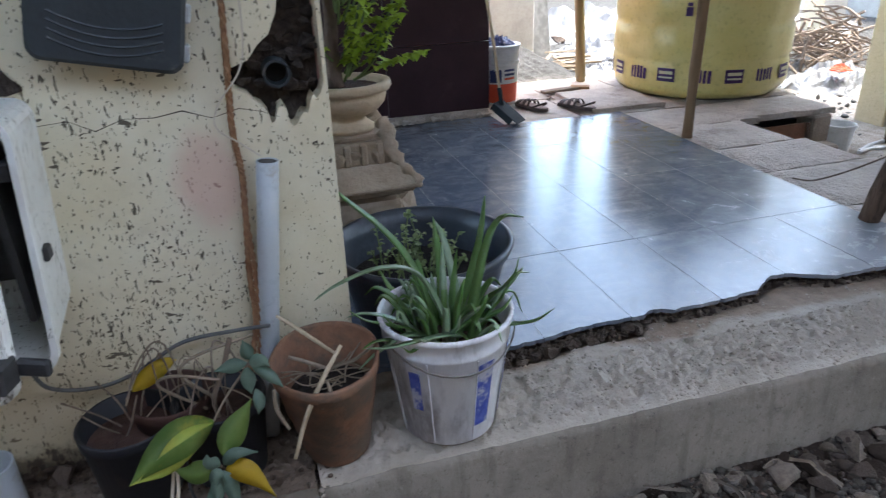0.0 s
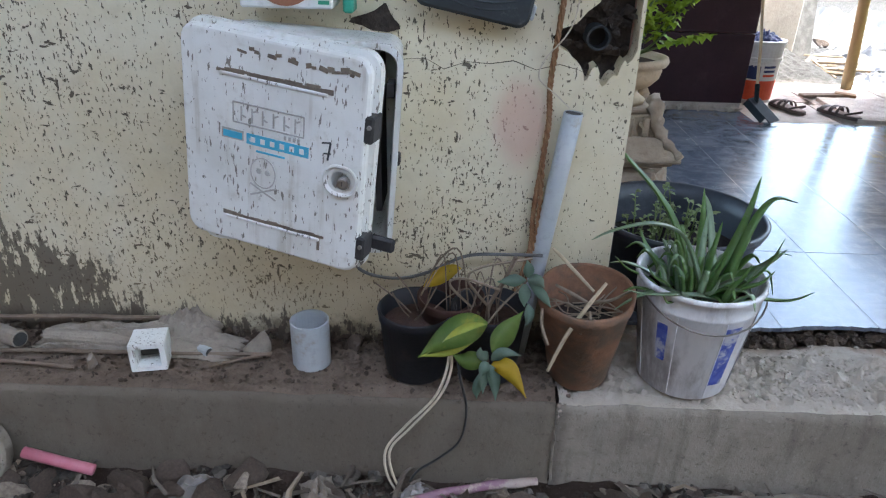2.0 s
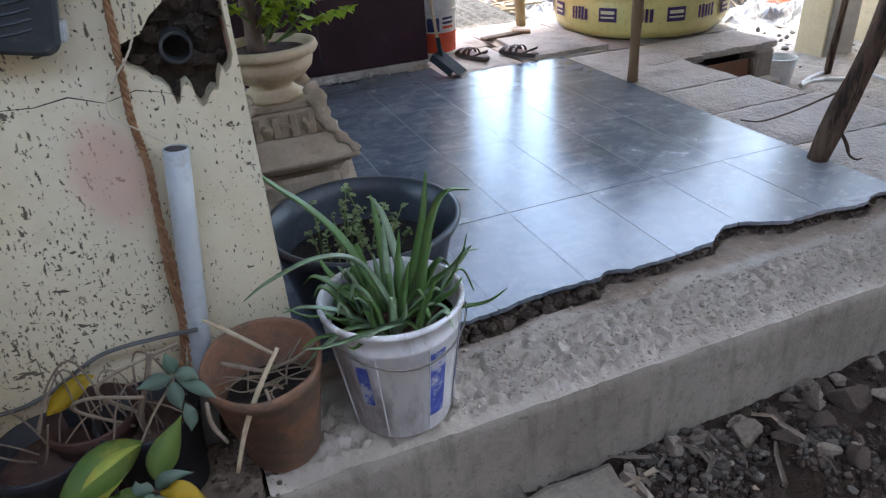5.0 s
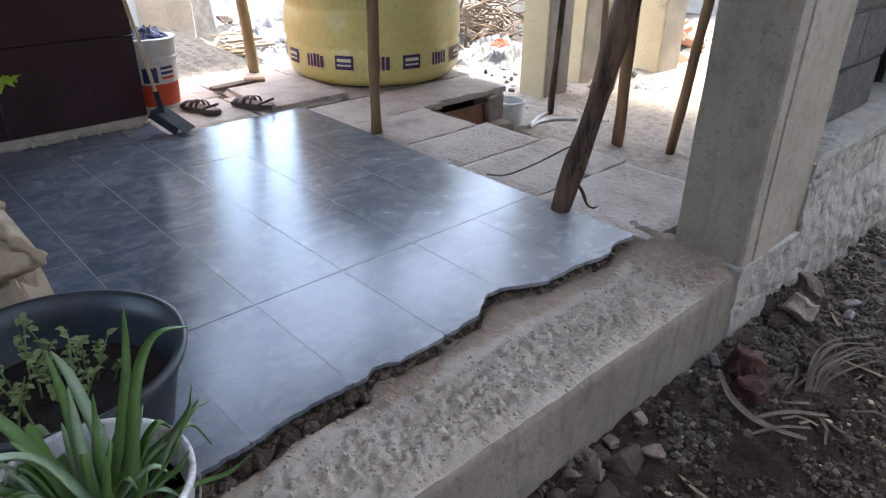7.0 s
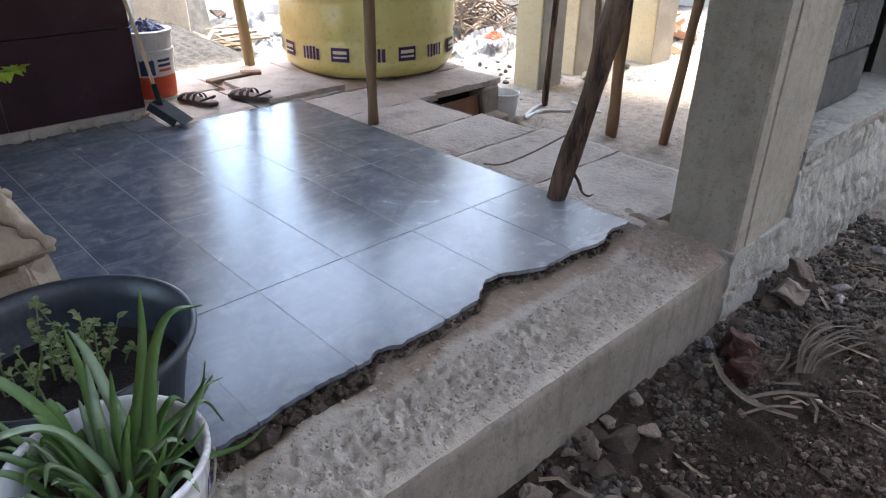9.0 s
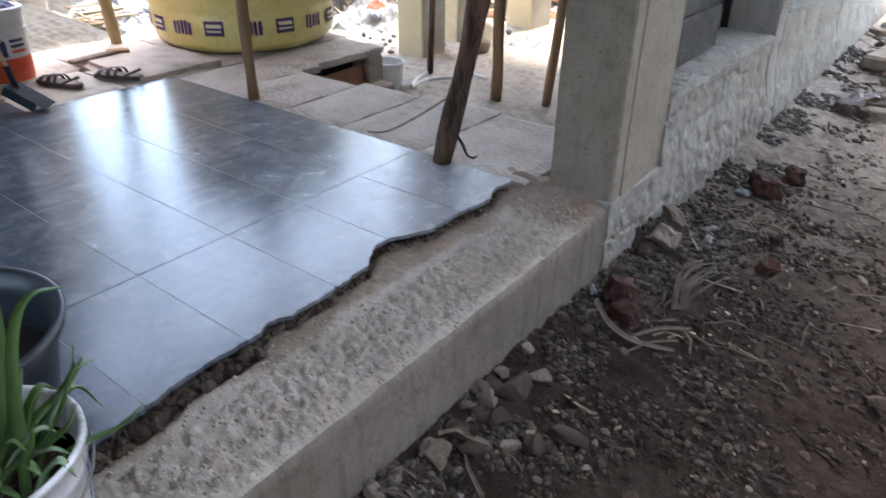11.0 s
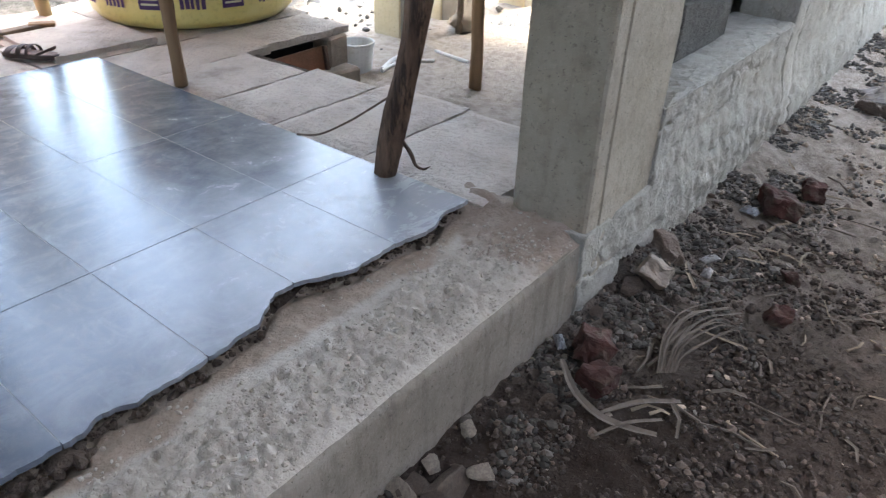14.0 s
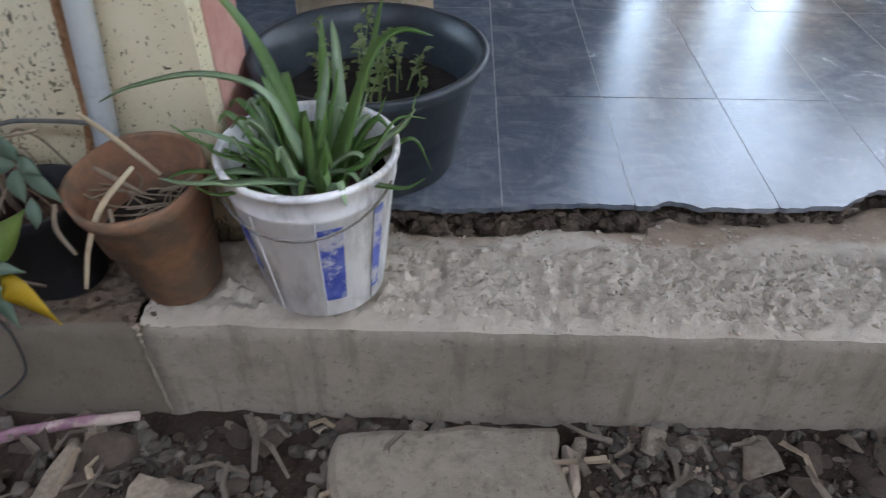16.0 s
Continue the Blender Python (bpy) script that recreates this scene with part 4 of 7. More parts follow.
for k, f in enumerate([(2.095, 2.70, 0.30, 0.80), (2.095, 2.72, 0.80, 1.235), (2.095, 2.66, 1.235, 1.60), (2.095, 2.60, 1.60, 2.02), (2.095, 2.75, 2.02, 2.42),
                       (1.37, 1.86, 2.425, 2.95), (1.86, 2.40, 2.425, 2.90), (1.37, 1.9, 2.95, 3.5), (1.9, 2.45, 2.86, 3.5), (2.40, 3.05, 2.42, 3.0), (2.45, 3.1, 3.0, 3.55),
                       (2.62, 3.31, 2.05, 2.42), (3.05, 3.36, 2.42, 3.0), (3.1, 3.40, 3.0, 3.55)]):
    part("flagstone", flag(*f, seed=k), M_DUSTY, flags)
part("raised_flagstone", flag(1.93, 2.43, 2.455, 2.98, FL + 0.026, 41), M_DUSTY, flags)
pit = tagged(new("sump_pit"), "open sump with rusty board sides under the tank slabs", "pit", kind="structure")
# solid black block in place of the shade down the pit
part("dark_well", cube((2.92, 2.24, 0.05), (0.60, 0.20, 0.30)), M_BLACK, pit)
part("side_board", cube((2.86, 2.035, 0.085), (0.50, 0.02, 0.23), (-8, 0, 2)), M_RUST, pit)
part("board_edge", cube((3.105, 2.03, 0.085), (0.022, 0.03, 0.235), (-8, 0, 2)), M_BARK, pit)
part("corner_block", cube((3.20, 2.12, 0.15), (0.16, 0.16, 0.17), (0, 0, 8), 0.012), M_PALEROCK, pit)
part("corner_block", cube((3.16, 2.04, 0.03), (0.22, 0.20, 0.10), (0, 0, -6), 0.012), M_PALEROCK, pit)
part("bank", cube((2.96, 2.66, 0.06), (0.66, 0.78, 0.35)), M_CAVITY, pit)
part("bank", cube((2.62, 3.1, 0.06), (1.3, 0.85, 0.35)), M_CAVITY, pit)

# ---- props that carry the soffit ----


def prop(name, base, lean, r0, r1, material, label, bend=0.01, seed=1, height=None, group="wooden props"):
    ob = thing(name, base, label, "pole", group)
    h = height or (2.99 - base[2])
    n = 26
    pts = [(lean[0] * h * i / n + bend * fbm(i * 0.17, seed, 0, 1, 2), lean[1] * h * i / n + bend * fbm(i * 0.17, seed, 5, 1, 2), h * i / n) for i in range(n + 1)]
    part("shaft", tube(pts, [r0 + (r1 - r0) * i / n + r0 * 0.16 * fbm(i * 0.4, seed, 2, 1, 3) for i in range(n + 1)], 12, rough=0.3, seed=seed), material, ob, smooth=True)
    return ob


prop("wooden_prop", (2.127, 1.82, FL - 0.004), (0.0, 0.0), 0.027, 0.026, M_WOOD, "straight debarked wooden prop standing at the tile edge", 0.008, 3)
bark = prop("wooden_prop", (2.062, 0.648, FL - 0.004), (0.03, -0.22), 0.035, 0.043, M_BARK, "leaning rough dark bark-covered prop on dusty stone", 0.007, 7)
part("torn_bark", blade(curve_points([(0.03, -0.03, 0.12), (0.05, -0.05, 0.075), (0.06, -0.07, 0.03), (0.085, -0.085, 0.012), (0.11, -0.09, 0.016)], 4), 0.03, 0.2, 0.5), M_BARK, bark, "torn strip of bark")
part("twig", tube(curve_points([(0.02, 0.0, 0.24), (-0.02, 0.12, 0.15), (-0.06, 0.22, 0.09), (-0.1, 0.28, 0.085)], 5), 0.0035, 5), M_STICK, bark)
prop("wooden_prop", (3.66, 1.46, -0.06), (0.0, 0.0), 0.034, 0.036, M_WOOD, "reddish brown debarked prop standing on bare earth", 0.006, 12)
prop("wooden_prop", (3.80, 1.18, -0.06), (0.05, -0.06), 0.028, 0.030, M_WOOD, "thin grey-brown prop standing on bare earth", 0.008, 15)
prop("wooden_prop", (3.88, 2.16, -0.06), (0.02, -0.03), 0.020, 0.018, M_BARK, "slim dark wooden prop beside a cream pillar", 0.02, 18)
prop("bamboo_prop", (2.294, 3.312, FL - 0.006), (-0.06, 0.03), 0.034, 0.032, M_BAMBOO, "yellowish bamboo prop on the dusty flagstones", 0.01, 21)
prop("wooden_prop", (4.55, 2.25, -0.06), (-0.05, -0.02), 0.022, 0.020, M_STICK, "thin pale prop leaning between cream pillars", 0.02, 24)

# ---- water tank ----
tank = thing("water_tank", (2.93, 2.88, FL), "yellow plastic-wrapped cylindrical water tank with printed band", "water tank")
R = 0.545
prof = [(0.0, 0.0), (R - 0.10, 0.0), (R - 0.05, 0.012), (R - 0.015, 0.05), (R, 0.10), (R, 0.20), (R - 0.006, 0.215), (R - 0.006, 0.235), (R + 0.004, 0.25), (R + 0.004, 0.40),
        (R - 0.008, 0.42), (R - 0.008, 0.45), (R + 0.004, 0.47), (R + 0.004, 0.62), (R - 0.008, 0.64), (R - 0.008, 0.67), (R + 0.004, 0.69), (R + 0.002, 0.95), (R - 0.03, 1.03), (R - 0.2, 1.13), (0.22, 1.19), (0.22, 1.26), (0.0, 1.27)]
bm = bmesh.new()
lathe(prof, 72, bm=bm)
for v in bm.verts:
    a = math.atan2(v.co.y, v.co.x)
    k = 0.012 * fbm(a * 3.2, v.co.z * 4, 1, 1.5, 4)
    rr = math.hypot(v.co.x, v.co.y)
    if rr > 0.3:
        v.co.x += v.co.x / rr * k
        v.co.y += v.co.y / rr * k
part("shell", bm, M_YELLOW, tank, smooth=True)


def on_round(a0, a1, z0, z1, r, n=6):
    """A thin patch that hugs the tank."""
    bm = bmesh.new()
    rows = [[bm.verts.new((q * math.cos(a0 + (a1 - a0) * i / n), q * math.sin(a0 + (a1 - a0) * i / n), z)) for i in range(n + 1)] for q, z in ((r, z0), (r + 0.003, z0), (r + 0.003, z1), (r, z1))]
    for a, b in zip(rows, rows[1:]):
        for i in range(n):
            bm.faces.new((a[i], a[i + 1], b[i + 1], b[i]))
    return bm


base_a = math.atan2(-0.73 - 2.88, 0.2 - 2.93)
for k in range(9):
    a = base_a - 1.5 + k * 0.36
    if k % 2:
        bx = part("print_block", on_round(a, a + 0.20, 0.115, 0.195, R + 0.007), M_PRINT, tank, "dark purple printed block")
        part("print_bar", on_round(a + 0.025, a + 0.175, 0.160, 0.178, R + 0.011), M_PALEPRINT, bx)
        part("print_bar", on_round(a + 0.025, a + 0.175, 0.136, 0.145, R + 0.011), M_PALEPRINT, bx)
    else:
        for q in range(5):
            w = rng.uniform(0.028, 0.038)
            part("print_mark", on_round(a + q * 0.045, a + q * 0.045 + w, 0.118 + rng.uniform(-0.003, 0.004), 0.192 + rng.uniform(-0.010, 0.003), R + 0.007, 2), M_PRINT, tank)
part("round_mark", on_round(base_a - 0.17, base_a - 0.10, 0.50, 0.55, R + 0.010, 4), M_PRINT, tank)
part("round_mark", on_round(base_a - 0.16, base_a - 0.11, 0.555, 0.575, R + 0.010, 3), M_PRINT, tank)

# ---- potted plants and tub ----


def leaf_fan(parent, name, material, spots, width, thick=0.25, fold=0.3, shape=None, n=5, face=(0, 0, 1)):
    for ctrl in spots:
        part(name, blade(curve_points(ctrl, n), width * rng.uniform(0.85, 1.15), thick, fold, shape=shape, face=face), material, parent, smooth=True)


OUT = (0.1, -0.8, 0.55)    # the way that drooping leaves and stalks face


def aloe_leaf(a, reach, rise, droop, r0=0.03):
    c, s_ = math.cos(a), math.sin(a)
    return [(c * r0, s_ * r0, 0), (c * (r0 + reach * 0.35), s_ * (r0 + reach * 0.35), rise * 0.65), (c * (r0 + reach * 0.75), s_ * (r0 + reach * 0.75), rise), (c * (r0 + reach), s_ * (r0 + reach), rise - droop)]


pail = thing("paint_pail", (0.313, 0.125, PL + 0.004), "weathered white plastic paint pail with faded blue print holding aloe", "bucket")
H, R0, R1 = 0.285, 0.104, 0.142
bm = lathe([(0.0, 0.004), (R0 - 0.006, 0.0), (R0, 0.006), (R0 + (R1 - R0) * 0.80, H * 0.80), (R1 - 0.006, H * 0.805), (R1 - 0.004, H * 0.84), (R1 - 0.004, H * 0.955), (R1 + 0.003, H * 0.965), (R1 + 0.003, H), (R1 - 0.003, H + 0.002), (R1 - 0.008, H - 0.004), (R1 - 0.012, H * 0.8), (R1 - 0.018, H * 0.78)], 48)
part("body", bm, M_BUCKET, pail, smooth=True)
for k in range(8):
    a = k * math.pi / 4 + 0.2
    part("rib", tube([(math.cos(a) * (R0 + 0.002), math.sin(a) * (R0 + 0.002), 0.01), (math.cos(a) * (R0 + 0.031), math.sin(a) * (R0 + 0.031), H * 0.80)], 0.0014, 5), M_BUCKET, pail)


def pail_patch(a0, a1, z0, z1, material, name):
    bm = bmesh.new()
    n = 6
    rr = lambda z: R0 + (R1 - R0) * z / H + 0.0008
    rows = [[bm.verts.new(((rr(z) + o) * math.cos(a0 + (a1 - a0) * i / n), (rr(z) + o) * math.sin(a0 + (a1 - a0) * i / n), z)) for i in range(n + 1)] for z, o in ((z0, 0), (z0, 0.0012), (z1, 0.0012), (z1, 0))]
    for a, b in zip(rows, rows[1:]):
        for i in range(n):
            bm.faces.new((a[i], a[i + 1], b[i + 1], b[i]))
    part(name, bm, material, pail)


pail_patch(-1.36, -1.06, 0.05, 0.215, M_BLUE, "blue_print")
pail_patch(-0.62, -0.45, 0.04, 0.22, M_BLUE, "blue_print")
pail_patch(-2.5, -2.3, 0.10, 0.20, M_BLUE, "blue_print")
hand = [(R1 * 1.02 * math.cos(-0.35 - 2.5 * t) * 1.0, R1 * 1.04 * math.sin(-0.35 - 2.5 * t) - 0.004, H - 0.028 - 0.045 * math.sin(math.pi * t)) for t in [i / 14 for i in range(15)]]
part("wire_handle", tube(hand, 0.0022, 6), M_STEEL, pail, "thin wire carrying handle")
part("soil", lathe([(0.0, H * 0.80), (0.1, H * 0.79), (R1 - 0.017, H * 0.79)], 24), M_EARTH, pail)
aloe = thing("aloe_plant", (0.31, 0.125, PL + 0.225), "dense clump of narrow green aloe leaves in a pail", "plant")
spots = []
for k in range(57):
    a = rng.uniform(0, 6.283)
    out = rng.random()
    spots.append(aloe_leaf(a, 0.03 + 0.13 * out * rng.uniform(0.6, 1.1), 0.125 - 0.07 * out + rng.uniform(-0.04, 0.03), rng.uniform(-0.05, 0.02 + 0.06 * out), rng.uniform(0.01, 0.085)))
leaf_fan(aloe, "leaf", M_ALOE, spots[::3], 0.026, 0.6, 0.3)
leaf_fan(aloe, "leaf", M_ALOE_GREY, spots[1::3], 0.021, 0.6, 0.3)
leaf_fan(aloe, "leaf", M_ALOE, spots[2::3], 0.015, 0.6, 0.3)
leaf_fan(aloe, "leaf", M_ALOE, [
    [(0.03, 0.0, 0.0), (0.07, 0.03, 0.10), (0.105, 0.06, 0.19), (0.125, 0.085, 0.27)],
    [(0.05, -0.02, 0.0), (0.075, 0.0, 0.10), (0.11, 0.02, 0.20), (0.15, 0.04, 0.235), (0.20, 0.045, 0.225)],
    [(-0.02, 0.02, 0.0), (-0.05, 0.06, 0.14), (-0.10, 0.10, 0.22), (-0.17, 0.13, 0.29), (-0.20, 0.13, 0.33)],
    [(0.01, 0.03, 0.0), (0.02, 0.09, 0.12), (0.02, 0.13, 0.22)]], 0.027, 0.6, 0.35)
leaf_fan(aloe, "pale_leaf", M_ALOE_PALE, [
    [(0.0, -0.02, 0.04), (-0.05, 0.0, 0.15), (-0.13, -0.02, 0.19), (-0.22, -0.05, 0.185), (-0.27, -0.06, 0.165)],
    [(0.02, -0.05, 0.02), (-0.02, -0.085, 0.05), (-0.08, -0.11, 0.065), (-0.15, -0.12, 0.07), (-0.19, -0.115, 0.075)],
    [(-0.04, -0.03, 0.02), (-0.10, -0.06, 0.05), (-0.16, -0.07, 0.03), (-0.2, -0.07, 0.0)],
    [(0.05, 0.05, 0.03), (0.04, 0.12, 0.16), (0.03, 0.16, 0.20)]], 0.020, 0.4, 0.4)
leaf_fan(aloe, "leaf", M_ALOE, [[(0.06, -0.03, 0.03), (0.11, -0.04, 0.08), (0.15, -0.03, 0.13), (0.19, -0.01, 0.12)], [(0.07, 0.0, 0.03), (0.12, 0.0, 0.07), (0.16, 0.01, 0.10), (0.175, 0.01, 0.15)]], 0.011, 0.5, 0.3)

tub = thing("plastic_tub", (0.365, 0.505, FL), "wide dark plastic tub half filled with soil", "tub")
TR, TH = 0.24, 0.258
part("body", lathe([(0.0, 0.003), (0.165, 0.0), (0.172, 0.006), (TR - 0.018, TH - 0.035), (TR - 0.008, TH - 0.03), (TR, TH - 0.012), (TR + 0.002, TH - 0.003), (TR - 0.004, TH), (TR - 0.016, TH - 0.004), (TR - 0.026, TH - 0.05), (0.190, 0.075), (0.184, 0.070)], 64), M_TUB, tub, smooth=True)
part("soil", lathe([(0.0, 0.152), (0.12, 0.148), (0.2015, 0.145)], 32, wobble=0.01), M_TUBSOIL, tub)
herb = thing("tub_herb", (0.33, 0.50, FL + 0.145), "leggy pale green herb sprigs growing in dark soil", "plant")
for k in range(26):
    a, r = rng.uniform(0, 6.28), rng.uniform(0.02, 0.13)
    x, y = r * math.cos(a), r * math.sin(a)
    if k > 22:
        x, y = rng.uniform(0.10, 0.19), rng.uniform(-0.05, 0.12)
    h = rng.uniform(0.06, 0.16) * (0.8 if k > 22 else 1)
    dx, dy = rng.uniform(-0.04, 0.04), rng.uniform(-0.04, 0.03)
    stem = curve_points([(x, y, 0), (x + dx * 0.4, y + dy * 0.3, h * 0.5), (x + dx, y + dy, h)], 5)
    st_ = part("stem", tube(stem, [0.0026 - 0.00012 * i for i in range(len(stem))], 5), M_HERB, herb)
    bm = bmesh.new()
    for q in range(9):
        t = rng.uniform(0.3, 1.0) ** 0.8
        p = stem[min(len(stem) - 1, int(t * len(stem)))]
        b = rng.uniform(0, 6.28)
        l = rng.uniform(0.010, 0.021)
        blade(curve_points([p, p + Vector((math.cos(b) * l * 0.5, math.sin(b) * l * 0.5, l * 0.3)), p + Vector((math.cos(b) * l, math.sin(b) * l, l * rng.uniform(-0.2, 0.5)))], 3), l * 0.7, 0.1, 0.2, bm, broad)
    tagged(part("foliage", bm, M_HERB, st_), kind="stuff")

clay = thing("clay_pot", (0.030, 0.108, PL + 0.006), "weathered terracotta flower pot with dry stalks", "flower pot")
part("body", lathe([(0.0, 0.006), (0.066, 0.0), (0.071, 0.008), (0.104, 0.222), (0.108, 0.226), (0.110, 0.250), (0.105, 0.253), (0.101, 0.247), (0.092, 0.14), (0.088, 0.135)], 48, wobble=0.05), M_CLAY, clay, smooth=True)
part("soil", lathe([(0.0, 0.150), (0.06, 0.146), (0.0925, 0.141)], 24), M_TUBSOIL, clay)
clay.matrix_basis = pose(0.058, 0.110, PL + 0.012, 8, -3, 0)
dry = thing("dry_stalks", (0.048, 0.100, PL + 0.185), "bent dry straw-coloured stalks lying over a clay pot", "plant")
M_PALESTRAW = plain("bleached_straw", (0.46, 0.38, 0.26), (0.38, 0.30, 0.20), 30, 90, 0.85, 0.002)
stout = lambda t: 0.7 + 0.3 * math.sin(math.pi * t)
leaf_fan(dry, "stalk", M_PALESTRAW, [[(0.029, -0.07, 0.12), (-0.016, -0.105, 0.075), (-0.055, -0.115, 0.004), (-0.086, -0.12, -0.082)], [(-0.08, 0.02, 0.156), (-0.035, 0.02, 0.11), (0.024, 0.01, 0.052)]], 0.0075, 0.4, 0.3, stout, 5, OUT)
leaf_fan(dry, "stalk", M_STRAW, [[(-0.007, -0.105, 0.069), (-0.006, -0.115, 0.046), (-0.024, -0.118, 0.018)], [(-0.105, -0.08, 0.057), (-0.105, -0.1, 0.024), (-0.088, -0.105, -0.022)], [(-0.069, -0.01, 0.078), (-0.034, -0.02, 0.063), (0.007, -0.03, 0.044)],
    [(0.0, 0.03, 0.0), (0.03, 0.0, 0.03), (0.06, -0.02, 0.05), (0.10, -0.02, 0.075)]], 0.0065, 0.3, 0.3, stout, 5, OUT)
for k in range(14):
    a = rng.uniform(0, 6.28)
    part("straw", tube(curve_points([(rng.uniform(-0.04, 0.04), rng.uniform(-0.04, 0.04), 0.005), (0.05 * math.cos(a), 0.05 * math.sin(a), rng.uniform(0.01, 0.04)), (0.09 * math.cos(a), 0.09 * math.sin(a), rng.uniform(0.01, 0.06))], 4), 0.0016, 5), M_STRAW, dry)

POT = lambda r0, r1, h: [(0.0, 0.004), (r0 - 0.004, 0.0), (r0, 0.005), (r1 - 0.006, h - 0.03), (r1 - 0.003, h - 0.028), (r1, h - 0.004), (r1 - 0.003, h), (r1 - 0.007, h - 0.003), (r1 - 0.013, h - 0.05), (r1 - 0.018, h - 0.052)]
pot_a = thing("nursery_pot", (-0.336, 0.112, PL + 0.004), "dusty black plastic nursery pot with dark soil", "flower pot", "black pots on the plinth")
part("body", lathe(POT(0.074, 0.094, 0.178), 40, wobble=0.02), M_BLACKPOT, pot_a, smooth=True)
part("soil", lathe([(0.0, 0.138), (0.05, 0.137), (0.082, 0.134)], 24), M_EARTH, pot_a)
for k in range(5):
    a = 0.5 + k
    part("twig", tube(curve_points([(0.02 * math.cos(a), 0.02 * math.sin(a), 0.15), (0.05 * math.cos(a + 0.5), 0.05 * math.sin(a + 0.5), 0.19), (0.10 * math.cos(a + 0.7), 0.10 * math.sin(a + 0.7), 0.20 + 0.02 * k)], 4), 0.0018, 5), M_STICK, pot_a)
pot_b = thing("nursery_pot", (-0.165, 0.118, PL + 0.004), "black plastic nursery pot holding a yellowing leafy plant", "flower pot", "black pots on the plinth")
part("body", lathe(POT(0.072, 0.092, 0.185), 40, wobble=0.02), M_BLACKPOT, pot_b, smooth=True)
part("soil", lathe([(0.0, 0.145), (0.05, 0.142), (0.08, 0.14)], 24), M_EARTH, pot_b)
pot_c = thing("brown_pot", (-0.258, 0.150, PL + 0.035), "small dark brown clay pot wedged behind black pots", "flower pot")
part("body", lathe(POT(0.055, 0.082, 0.16), 32), M_BROWNPOT, pot_c, smooth=True)
part("support_stone", rock((0.10, 0.09, 0.08), 5, 2, centre=(0, 0.0, -0.02)), M_ROCK, pot_c)
sick = thing("yellowing_plant", (-0.17, 0.105, PL + 0.14), "drooping plant with green, blue-green and yellow leaves", "plant")
part("stem", tube(curve_points([(0, 0, 0), (0.0, -0.03, 0.07), (0.03, -0.05, 0.15), (0.05, -0.055, 0.21)], 5), 0.005, 6), M_STICK, sick)
part("stem", tube(curve_points([(0.0, 0.0, 0.05), (-0.05, -0.02, 0.13), (-0.02, -0.03, 0.17), (0.09, -0.02, 0.19)], 6), 0.0035, 6), M_STRAW, sick)
part("stem", tube(curve_points([(-0.02, 0.0, 0.03), (-0.09, -0.03, 0.12), (-0.06, -0.05, 0.15), (0.02, -0.06, 0.13)], 6), 0.003, 6), M_STRAW, sick)
for k in range(11):
    a = rng.uniform(0, 6.28)
    x0, y0 = rng.uniform(-0.10, 0.03), rng.uniform(-0.02, 0.06)
    h = rng.uniform(0.08, 0.2)
    part("dry_stem", tube(curve_points([(x0, y0, 0.0), (x0 + 0.03 * math.cos(a), y0 + 0.03 * math.sin(a), h), (x0 + 0.08 * math.cos(a), max(-0.1, y0 + 0.06 * math.sin(a)), h * 0.9), (x0 + 0.12 * math.cos(a), min(0.1, max(-0.12, y0 + 0.09 * math.sin(a))), h * rng.uniform(0.3, 0.9))], 5), rng.uniform(0.0012, 0.0022), 5), M_STRAW if k % 4 == 0 else M_STICK, sick)
def lance(t):
    """Outline of a pointed leaf, widest before its middle."""
    return max(0.02, math.sin(math.pi * min(1.0, t) ** 0.75) ** 1.25)


part("stem", tube(curve_points([(0.025, -0.005, -0.164), (0.002, -0.105, -0.04), (-0.001, -0.135, -0.005)], 5), 0.003, 6), M_STICK, sick)
part("stem", tube(curve_points([(-0.003, -0.075, 0.053), (0.027, -0.075, 0.101), (0.057, -0.075, 0.138), (0.077, -0.075, 0.165)], 5), 0.0024, 6), M_STRAW, sick)
leaf_fan(sick, "broad_leaf", M_LEAF, [[(-0.003, -0.075, 0.053), (-0.055, -0.105, 0.055), (-0.104, -0.13, 0.039), (-0.155, -0.145, 0.002)]], 0.074, 0.02, 0.55, lance, 6, OUT)
leaf_fan(sick, "yellow_leaf", M_YELLOWGREEN, [[(-0.006, -0.08, 0.052), (-0.054, -0.115, 0.045), (-0.097, -0.135, 0.019), (-0.15, -0.15, 0.008)]], 0.042, 0.02, 0.5, lance, 6, OUT)
leaf_fan(sick, "broad_leaf", M_LEAF, [[(0.006, -0.135, 0.016), (0.024, -0.12, 0.043), (0.048, -0.105, 0.071), (0.071, -0.095, 0.099)], [(-0.004, -0.135, -0.002), (-0.031, -0.135, -0.007), (-0.057, -0.13, -0.009), (-0.083, -0.125, 0.003)]], 0.044, 0.02, 0.55, lance, 6, OUT)
leaf_fan(sick, "yellow_leaf", M_YELLOWLEAF, [[(0.006, -0.135, -0.018), (0.033, -0.145, -0.013), (0.057, -0.15, -0.038), (0.087, -0.155, -0.089)], [(-0.154, 0.045, 0.072), (-0.119, 0.055, 0.093), (-0.083, 0.06, 0.113), (-0.065, 0.065, 0.114)]], 0.036, 0.02, 0.6, lance, 6, OUT)
